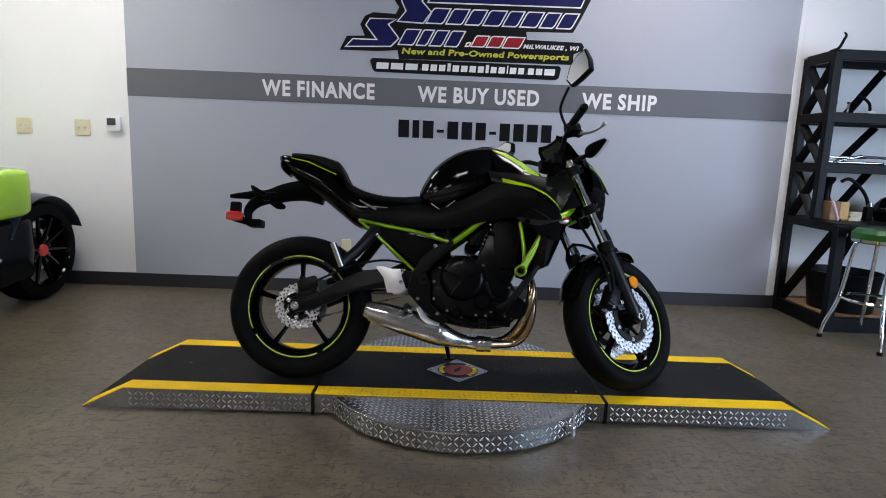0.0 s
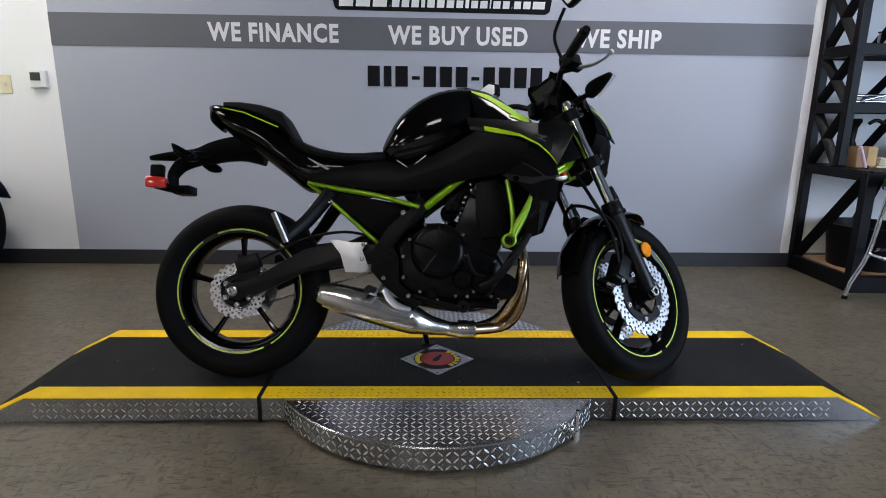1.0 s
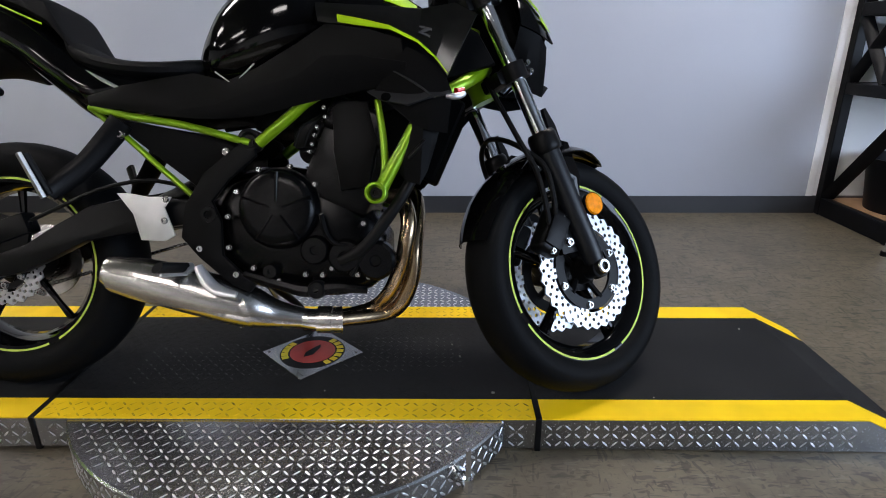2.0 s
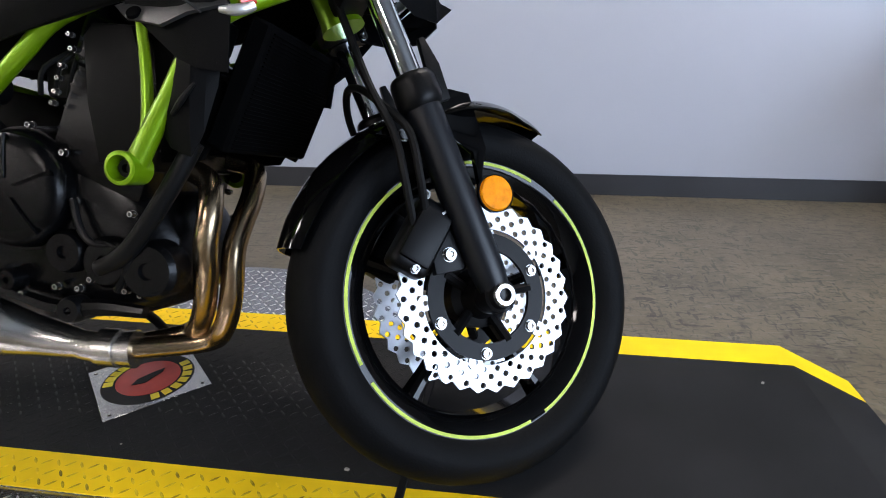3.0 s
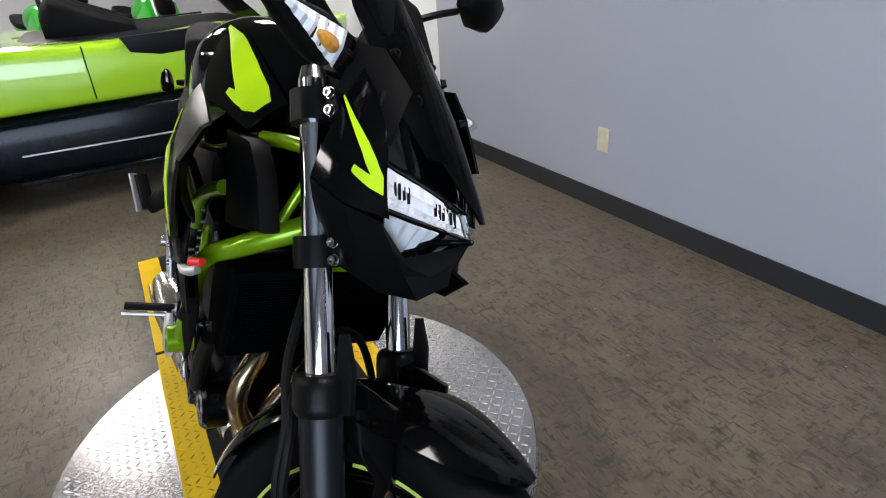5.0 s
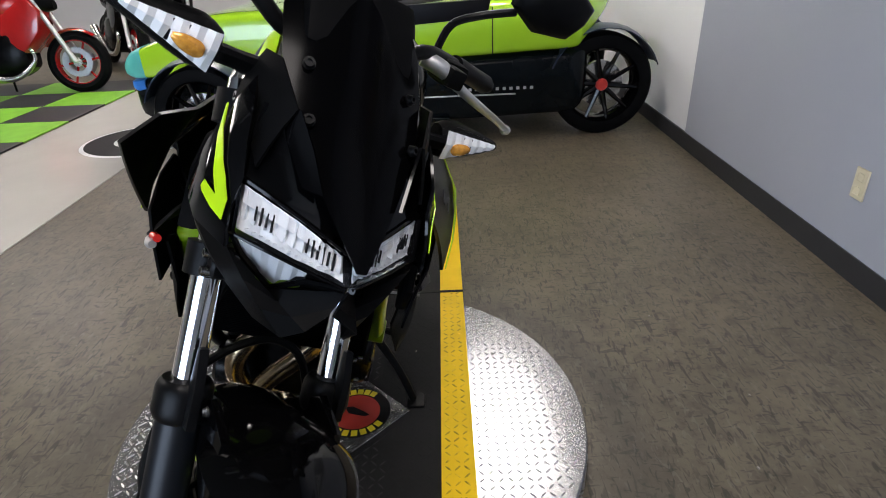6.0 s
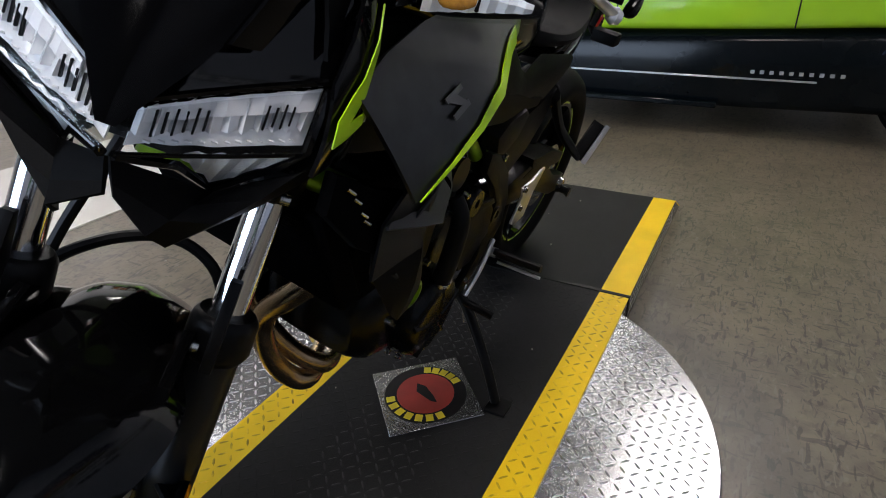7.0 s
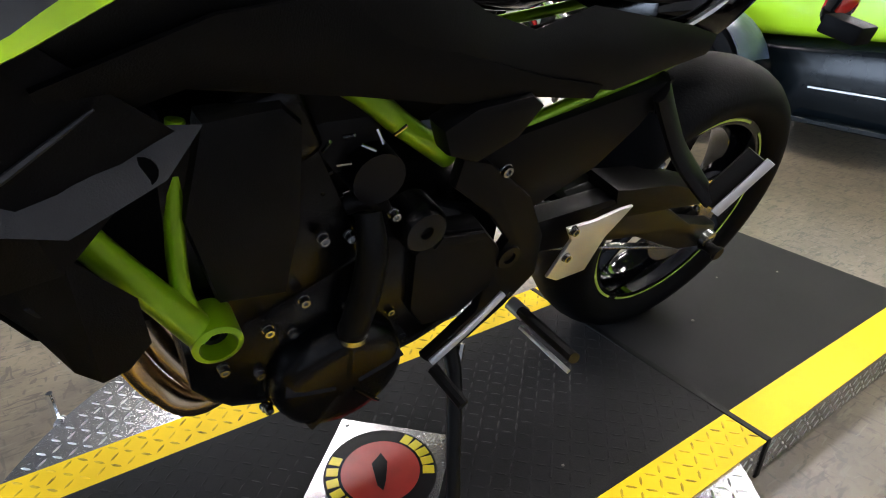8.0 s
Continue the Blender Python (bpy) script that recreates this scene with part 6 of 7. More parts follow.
for nm, c, r, sgn, d in (("clutch_cover", (-0.004, 0, 0.453), 0.094, -1, 0.040), ("alternator_cover", (0.075, 0, 0.328), 0.088, 1, 0.046)):
    b0 = 0.118
    bm = revolve(N(), [(sgn * b0, 0), (sgn * b0, r * 1.04), (sgn * (b0 + 0.006), r * 1.04), (sgn * (b0 + 0.006), r), (sgn * (b0 + d * 0.55), r * 0.97), (sgn * (b0 + d * 0.82), r * 0.90), (sgn * (b0 + d * 0.95), r * 0.80), (sgn * (b0 + d), r * 0.66), (sgn * (b0 + d), 0)], Matrix.Translation(c), 40)
    bp(nm, bm, M_ENGINE, "glossy black engine cover", eng)
    for k in range(5):
        q = radians(18 + 72 * k)
        a, b = Vector((c[0] + math.cos(q) * r * 0.18, sgn * (b0 + d), c[2] + math.sin(q) * r * 0.18)), Vector((c[0] + math.cos(q) * r * 0.90, sgn * (b0 + d * 0.86), c[2] + math.sin(q) * r * 0.90))
        bp("cover_rib", tube(N(), [a, a.lerp(b, 0.6) + Vector((0, sgn * 0.0015, 0)), b], [0.004, 0.007, 0.009], 6, 3, flat=(0.35, 1.0)), M_ENGINE, "", eng)
for nm, x, z, r, sgn in (("pulley_cover", 0.080, 0.358, 0.034, -1), ("oil_filler", -0.024, 0.308, 0.018, -1), ("water_pump", 0.150, 0.345, 0.040, -1), ("oil_filter", 0.222, 0.335, 0.046, -1), ("starter", -0.02, 0.53, 0.03, 1), ("plug", 0.083, 0.265, 0.022, -1)):
    bm = revolve(N(), [(sgn * 0.10, 0), (sgn * 0.10, r), (sgn * 0.138, r), (sgn * 0.146, r * 0.85), (sgn * 0.146, r * 0.3), (sgn * 0.140, r * 0.25), (sgn * 0.140, 0)], Matrix.Translation((x, 0, z)), 22)
    bp(nm, bm, M_ENGINE if nm != "plug" else M_SATIN, "", eng)
bp("sump_rail", tube(N(), [(-0.09, -0.125, 0.300), (0.0, -0.130, 0.275), (0.06, -0.130, 0.262), (0.13, -0.126, 0.270), (0.20, -0.12, 0.265)], [0.012, 0.014, 0.016, 0.014, 0.010], 8, 4), M_ENGINE, "", eng)
bp("engine_pipe", tube(N(), [(0.096, -0.138, 0.44), (0.108, -0.142, 0.40), (0.128, -0.142, 0.375), (0.165, -0.140, 0.370)], 0.006, 8, 4), M_SATIN, "", eng)
bp("engine_pipe", tube(N(), [(0.165, -0.136, 0.30), (0.20, -0.145, 0.36), (0.225, -0.148, 0.41), (0.25, -0.145, 0.45)], 0.006, 8, 4), M_RUBBER, "", eng)
bb = N()
rng = random.Random(5)
for sgn, cx, cz, r, n in ((1, 0.075, 0.328, 0.099, 9),):
    for k in range(n):
        q = 2 * math.pi * k / n + 0.3
        bolt_head(bb, (cx + math.cos(q) * r, sgn * 0.124, cz + math.sin(q) * r), (0, sgn, 0), 0.0058, 0.007)
RIGHT = ((0.081, 0.511), (0.096, 0.438), (0.024, 0.552), (-0.049, 0.544), (-0.102, 0.493), (-0.124, 0.435), (-0.123, 0.363), (-0.065, 0.315), (-0.005, 0.286), (0.057, 0.301), (0.097, 0.30), (0.119, 0.316), (0.144, 0.318), (0.179, 0.301), (0.205, 0.296), (0.193, 0.421), (0.228, 0.362), (0.14, 0.375), (0.165, 0.373))
for bx, bz in RIGHT:
    bolt_head(bb, (bx, -0.130, bz), (0, -1, 0), 0.0052, 0.010)
for bx, bz in ((0.070, 0.585), (0.076, 0.602), (0.082, 0.622), (0.088, 0.64), (0.107, 0.664), (0.104, 0.685)):
    bolt_head(bb, (bx, -0.134, bz), (0, -1, 0), 0.0042, 0.009)
for bx, bz in ((0.20, 0.45), (0.18, 0.55), (0.16, 0.44), (0.10, 0.55), (0.07, 0.545), (0.21, 0.40), (0.165, 0.30), (0.12, 0.47), (0.02, 0.56), (-0.01, 0.545)):
    bolt_head(bb, (bx, 0.134, bz), (0, 1, 0), 0.0058, 0.009)
each(bp, "engine_bolt", bb, M_BOLT, "bright engine bolt heads", eng)
bp("sprocket_cover", prism(N(), [(-0.020, 0.395), (-0.015, 0.490), (-0.045, 0.520), (-0.110, 0.508), (-0.150, 0.460), (-0.158, 0.400), (-0.10, 0.350), (-0.045, 0.355)], 0.100, 0.138, bev=0.010), M_PANEL, "black sprocket cover", eng)
bp("cover_step", prism(N(), [(-0.035, 0.500), (-0.045, 0.516), (-0.108, 0.506), (-0.120, 0.492)], 0.1385, 0.146, bev=0.004), M_PANEL, "", eng)
bp("coolant_pipe", tube(N(), [(0.048, 0.130, 0.565), (0.050, 0.150, 0.53), (0.054, 0.152, 0.478), (0.064, 0.150, 0.42), (0.068, 0.140, 0.39)], [0.014, 0.017, 0.018, 0.018, 0.018], 14, 4), M_PANEL, "black coolant pipe")
bp("hose_clamp", revolve(N(), [(-0.004, 0.0185), (-0.004, 0.0205), (0.004, 0.0205), (0.004, 0.0185)], Matrix.Translation((0.066, 0.149, 0.407)) @ Matrix.Rotation(radians(90), 4, "X"), 18, closed=True), M_BOLT, "bright hose clamp")
bp("coolant_hose", tube(N(), [(0.092, 0.09, 0.525), (0.080, 0.105, 0.556), (0.050, 0.110, 0.568), (0.022, 0.105, 0.552), (0.008, 0.095, 0.52)], 0.012, 10, 5), M_PANEL, "black coolant hose")
bp("throttle_actuator", tube(N(), [(0.035, 0.02, 0.600), (0.035, 0.125, 0.600)], [0.032, 0.030], 16, 1), M_SATIN, "black throttle actuator", eng)
for k, (hx, hz) in enumerate(((0.095, 0.640), (0.075, 0.652), (0.055, 0.640), (0.040, 0.655), (0.02, 0.645), (0.08, 0.622), (0.10, 0.600))):
    bp("hose_clip", tube(N(), [(hx, 0.118, hz), (hx - 0.004 - 0.004 * (k % 3), 0.126, hz + 0.014 - 0.009 * (k % 4))], 0.0020, 6, 1), M_BOLT, "small bright clip", eng)
bp("coolant_hose", tube(N(), [(0.14, -0.14, 0.335), (0.20, -0.15, 0.37), (0.27, -0.155, 0.46), (0.31, -0.15, 0.53)], 0.014, 10, 5), M_RUBBER, "black coolant hose")
bp("throttle_body", box(N(), (0.06, 0, 0.63), (0.08, 0.20, 0.07), bev=0.015, seg=2), M_SATIN)
bm = N()
for k in range(5):
    y = -0.155 + rng.random() * 0.06
    tube(bm, [(0.03 + 0.02 * k, y, 0.60), (0.05 + 0.025 * k, y - 0.01, 0.64 + 0.01 * k), (0.10 + 0.015 * k, y + 0.02, 0.68)], 0.004, 6, 4)
each(bp, "cable", bm, M_RUBBER, "black cable run")
for sgn in (-1, 1):
    bp("side_casing", prism(N(), [(0.122, 0.685), (0.140, 0.705), (0.205, 0.700), (0.228, 0.610), (0.208, 0.505), (0.140, 0.495), (0.124, 0.585)], sgn * 0.112, sgn * (0.146 if sgn > 0 else 0.138), bev=0.012), M_PANEL, "black engine casing", eng)
# radiator
rm = Matrix.Translation((0.374, 0, 0.612)) @ Matrix.Rotation(radians(23), 4, "Y")
rad = bp("radiator", box(N(), rm @ Vector((0, 0, 0)), (0.035, 0.29, 0.195), rot=Matrix.Rotation(radians(23), 4, "Y"), bev=0.005), M_RAD, "black radiator")
bm = N()
for k in range(30):
    box(bm, rm @ Vector((0.0185, 0, -0.088 + k * 0.0060)), (0.004, 0.265, 0.0016), rot=Matrix.Rotation(radians(23), 4, "Y"))
each(bp, "radiator_fin", bm, M_RAD, "", rad)
# exhaust
ex = N()
tube(ex, [(0.235, -0.040, 0.490), (0.278, -0.060, 0.470), (0.294, -0.088, 0.425), (0.288, -0.092, 0.372), (0.272, -0.066, 0.310), (0.240, -0.026, 0.243), (0.190, 0.012, 0.197), (0.110, -0.020, 0.178)], 0.0195, 16, 6)
tube(ex, [(0.245, 0.066, 0.510), (0.292, 0.060, 0.496), (0.308, 0.024, 0.450), (0.306, -0.034, 0.368), (0.299, -0.034, 0.287), (0.270, -0.012, 0.217), (0.222, 0.006, 0.184), (0.110, -0.048, 0.178)], 0.0195, 16, 6)
hd = bp("exhaust_header", ex, M_BRONZE, "bronze-tinted steel exhaust headers")
bp("collector", tube(N(), [(0.125, -0.045, 0.178), (0.10, -0.05, 0.178), (0.055, -0.058, 0.180), (0.03, -0.06, 0.183)], [0.034, 0.031, 0.027, 0.026], 18, 4), M_STEEL, "brushed steel collector", hd)
bp("header_joint", revolve(N(), [(-0.018, 0.030), (-0.018, 0.034), (0.018, 0.034), (0.018, 0.030)], Matrix.Translation((0.085, -0.052, 0.179)) @ Matrix.Rotation(radians(90), 4, "Z"), 18, closed=True), M_STEEL, "", hd)
mf = bp("muffler", tube(N(), [(0.035, -0.06, 0.183), (-0.04, -0.075, 0.198), (-0.10, -0.09, 0.218), (-0.18, -0.105, 0.245), (-0.30, -0.128, 0.280), (-0.375, -0.142, 0.300), (-0.408, -0.148, 0.308)], [0.024, 0.034, 0.049, 0.055, 0.055, 0.050, 0.040, 0.033], 24, 5), M_STEEL, "brushed steel underslung muffler")
bp("muffler_band", revolve(N(), [(-0.006, 0.050), (-0.006, 0.054), (0.006, 0.054), (0.006, 0.050)], Matrix.Translation((-0.095, -0.089, 0.217)) @ Matrix.Rotation(radians(-18), 4, "Y") @ Matrix.Rotation(radians(98), 4, "Z"), 24, closed=True), M_STEEL, "", mf)
bp("muffler_tip", tube(N(), [(-0.400, -0.147, 0.306), (-0.418, -0.150, 0.311)], 0.021, 14, 1), M_SATIN, "dark muffler outlet", mf)
bm = N()
rows = []
for k in range(7):
    t = k / 6
    c = Vector((-0.10, -0.09, 0.218)).lerp(Vector((-0.39, -0.146, 0.303)), t)
    r = 0.058 - 0.012 * max(0, t - 0.7) / 0.3
    rows.append([c + Vector((0, -math.cos(q) * r, math.sin(q) * r)) for q in [radians(a) for a in (-62 + 50 * (1 - t), -45 + 40 * (1 - t), -28 + 30 * (1 - t), -10 + 30 * (1 - t), 10 + 18 * (1 - t))]])
shell(bm, rows, 0.002)
bp("heat_shield", bm, M_STEEL, "brushed steel heat shield", mf)
bp("rear_brake_pedal", tube(N(), [(-0.185, -0.160, 0.322), (-0.165, -0.163, 0.290), (-0.140, -0.165, 0.268), (-0.095, -0.166, 0.256)], [0.008, 0.012, 0.012, 0.006], 10, 4, flat=(1.3, 0.6)), M_ALU, "bright aluminium brake pedal")
bp("gear_lever", tube(N(), [(-0.165, 0.150, 0.384), (-0.105, 0.160, 0.345), (-0.052, 0.162, 0.305)], 0.0055, 8, 4), M_ALU, "aluminium gear lever")
bp("gear_pedal", tube(N(), [(-0.060, 0.160, 0.285), (-0.072, 0.225, 0.275)], 0.009, 8, 1), M_RUBBER)
bm = N()
tube(bm, [(0.384, -0.206, 0.698), (0.400, -0.204, 0.697), (0.414, -0.198, 0.700), (0.424, -0.190, 0.706)], [0.005, 0.0075, 0.0075, 0.006], 10, 3)
ce = bp("cable_end", bm, M_ALU, "bright cable end with a red tip")
bp("cable_tip", tube(N(), [(0.406, -0.196, 0.709), (0.422, -0.184, 0.716)], [0.0075, 0.006], 10, 1), M_RED, "red cable tip", ce)

# ---- three-wheeled roadster by the wall ----
def part_of(thing):
    """A linker of parts under one thing."""
    return lambda name, bm, material, label, parent: part(name, bm, material, parent or thing, label)


car = empty("roadster", pose(-3.47, 0, 0, 0, 0, -90), "lime and black open three-wheeled roadster parked by the wall", "car")
bm = body(N(), [(-1.43, 0.865, 0.835, 0.36), (-1.38, 0.88, 0.795, 0.48), (-1.28, 0.89, 0.705, 0.63), (-1.19, 0.895, 0.615, 0.725), (-1.13, 0.90, 0.575, 0.750), (-0.9, 0.90, 0.565, 0.755), (-0.4, 0.90, 0.545, 0.755), (0.2, 0.875, 0.53, 0.755), (0.8, 0.895, 0.515, 0.752), (1.22, 0.882, 0.505, 0.745), (1.40, 0.818, 0.50, 0.735), (1.64, 0.728, 0.495, 0.720), (1.79, 0.668, 0.50, 0.690), (1.84, 0.60, 0.53, 0.655)], 9, 36, 4)
part("upper_body", bm, M_CARLIME, car, "glossy lime upper body")
bm = body(N(), [(-1.23, 0.63, 0.26, 0.68), (-1.16, 0.60, 0.16, 0.735), (-0.9, 0.585, 0.14, 0.72), (-0.2, 0.56, 0.13, 0.747), (0.6, 0.53, 0.14, 0.735), (1.0, 0.515, 0.15, 0.728), (1.5, 0.50, 0.18, 0.705), (1.76, 0.505, 0.22, 0.680), (1.82, 0.48, 0.28, 0.640)], 9, 32, 3)
part("lower_body", bm, M_DARKLOW, car, "dark gloss lower body")
bm = body(N(), [(-0.72, 0.885, 0.80, 0.52), (-0.66, 0.905, 0.80, 0.60), (0.3, 0.90, 0.78, 0.62), (0.62, 0.89, 0.78, 0.56), (0.72, 0.86, 0.78, 0.46)], 5, 24, 2)
part("cockpit", bm, M_VBLACK, car, "dark open cockpit")
for y in (-0.28, 0.28):
    part("seat", body(N(), [(-0.02, 0.95, 0.80, 0.20, y), (0.25, 1.06, 0.80, 0.22, y), (0.40, 1.12, 0.82, 0.20, y), (0.47, 1.02, 0.82, 0.16, y)], 3.5, 16, 2), M_SEAT, car, "black bucket seat")
rows = [[Vector((-0.74 - 0.06 * abs(u), u * 0.58, 0.87)) for u in (-1, -0.6, 0, 0.6, 1)], [Vector((-0.58 - 0.06 * abs(u), u * 0.50, 1.05)) for u in (-1, -0.6, 0, 0.6, 1)]]
part("windscreen", shell(N(), rows, 0.006), M_SMOKE, car, "small dark windscreen")
for s in (-1, 1):
    part("sill_trim", box(N(), (0.0, s * 0.751, 0.315), (1.5, 0.01, 0.010), bev=0.002), M_ALU, car, "thin silver sill line")
    # black panel on the side in place of the dark cut-down cockpit opening
    part("opening_panel", prism(N(), [(-0.585, 0.905), (-0.560, 0.800), (-0.10, 0.772), (0.06, 0.800), (0.10, 0.885)], s * 0.70, s * 0.7585, bev=0.006), M_VBLACK, car, "black panel standing for the dark cockpit opening")
    for x in (-0.595, 0.30):
        part("door_gap", tube(N(), [(x, s * 0.7535, 0.57), (x, s * 0.7545, 0.72), (x, s * 0.752, 0.86)], 0.0035, 6, 2), M_VBLACK, car)
    part("side_step", box(N(), (0.25, s * 0.73, 0.165), (1.1, 0.10, 0.03), bev=0.006), M_DARKLOW, car)
    bm = N()
    for k in range(10):
        box(bm, (-0.855 + k * 0.0455, s * 0.7495, 0.352), (0.020, 0.006, 0.018))
    each(part_of(car), "letter_bar", bm, M_ALU)
part("tail_tape", body(N(), [(1.705, 0.708, 0.494, 0.712), (1.79, 0.674, 0.496, 0.696), (1.846, 0.605, 0.526, 0.661)], 9, 36, 3), mat("teal_tape", (0.10, 0.55, 0.47), 0.35, 0.0, 0.12, 6, 0.2, 40), car, "strip of teal tape")
part("tail_tape", body(N(), [(1.73, 0.500, 0.425, 0.690), (1.79, 0.498, 0.415, 0.680), (1.832, 0.49, 0.43, 0.645)], 9, 36, 3), mat("blue_tape", (0.03, 0.20, 0.62), 0.35, 0.0, 0.12, 6, 0.2, 40), car, "strip of blue tape")


def car_wheel(x, y, r, w, cap, s):
    m = Matrix.Translation((x, y, r))
    wh = part("wheel", revolve(N(), [(-w / 2 + 0.01, r * 0.74), (-w / 2, r * 0.72), (-w * 0.3, r * 0.66), (w * 0.3, r * 0.66), (w / 2, r * 0.72), (w / 2 - 0.01, r * 0.74)], m, 40, closed=True), M_GLOSS, car, "black alloy wheel")
    part("tyre", revolve(N(), [(-w * 0.46, r * 0.72), (-w * 0.5, r * 0.82), (-w * 0.44, r * 0.95), (-w * 0.3, r), (w * 0.3, r), (w * 0.44, r * 0.95), (w * 0.5, r * 0.82), (w * 0.46, r * 0.72)], m, 48, closed=True), M_TYRE, wh)
    for k in range(10):
        q = 2 * math.pi * k / 10 + 0.1
        part("spoke", tube(N(), [(x + math.cos(q) * r * 0.10, y + s * w * 0.25, r + math.sin(q) * r * 0.10), (x + math.cos(q) * r * 0.70, y + s * w * 0.38, r + math.sin(q) * r * 0.70)], [0.020, 0.011], 6, 1), M_GLOSS, wh)
    part("brake_drum", revolve(N(), [(-0.02, 0), (-0.02, r * 0.45), (0.02, r * 0.45), (0.02, 0)], m, 28), M_STEEL, wh, "grey brake disc")
    part("hub_cap", revolve(N(), [(s * w * 0.25, 0), (s * w * 0.25, 0.05), (s * (w * 0.25 + 0.03), 0.035), (s * (w * 0.25 + 0.03), 0)], m, 18), cap, wh, "coloured centre cap")
    return wh


M_CAPR = mat("red_cap", (0.65, 0.05, 0.04), 0.4)
M_CAPO = mat("orange_cap", (0.8, 0.35, 0.02), 0.4)
for x, y, r, s, cap in ((-1.34, 0.61, 0.335, 1, M_CAPR), (-1.34, -0.61, 0.335, -1, M_CAPR), (1.25, 0.95, 0.31, 1, M_CAPO), (1.25, -0.95, 0.31, -1, M_CAPO)):
    car_wheel(x, y, r, 0.20, cap, s)
    rows = []
    for k in range(13):
        q = radians(20 + 140 * k / 12)
        rows.append([Vector((x + math.cos(q) * (r + 0.055 - 0.02 * abs(u) ** 2), y + u * 0.125, r + math.sin(q) * (r + 0.055 - 0.02 * abs(u) ** 2))) for u in (-1, -0.7, 0, 0.7, 1)])
    part("wheel_fender", shell(N(), rows, 0.006), M_TARP, car, "glossy dark blue wheel fender")
    part("fender_stay", tube(N(), [(x, y - s * 0.12, r), (x, y - s * 0.16, r + 0.2), (x, y - s * 0.10, r * 2 + 0.03)], 0.012, 8, 4), M_SATIN, car)
    if x > 0:
        part("suspension_arm", tube(N(), [(x, y, r), (x - 0.1, s * 0.35, 0.32)], 0.02, 8, 1), M_SATIN, car)

# ---- floor tiles and far motorcycles ----
mat_floor = empty("checker_floor", pose(-2.54, -2.96, 0.0), "lime and black checkered interlocking floor tiles", "floor tiles", kind="structure")
TILE = 0.61
tb = box(N(), (0, 0, 0.006), (TILE - 0.004, TILE - 0.004, 0.012), bev=0.003)
tile_g = bpy.data.meshes.new("tile")
tb.to_mesh(tile_g)
tb.free()
tile_b = tile_g.copy()
tile_g.materials.append(M_CHKG)
tile_b.materials.append(M_CHKB)
for i in range(5):
    for j in range(7):
        t = new("tile", tile_g if (i + j) % 2 else tile_b)
        t.parent = mat_floor
        t.matrix_basis = pose(-(i + 0.5) * TILE, -(j + 0.5) * TILE, 0)
rug = empty("round_floor_mat", pose(-3.08, -2.02, 0.0), "round printed floor mat with black ring", "mat")
part("mat", revolve(N(), [(0.0062, 0), (0.0062, 0.42), (0.009, 0.41), (0.009, 0)], RX, 48), M_VWHITE, rug)
part("ring", revolve(N(), [(0.0092, 0.19), (0.0092, 0.39), (0.0102, 0.39), (0.0102, 0.19)], RX, 48, closed=True), M_VBLACK, rug, "black printed ring")


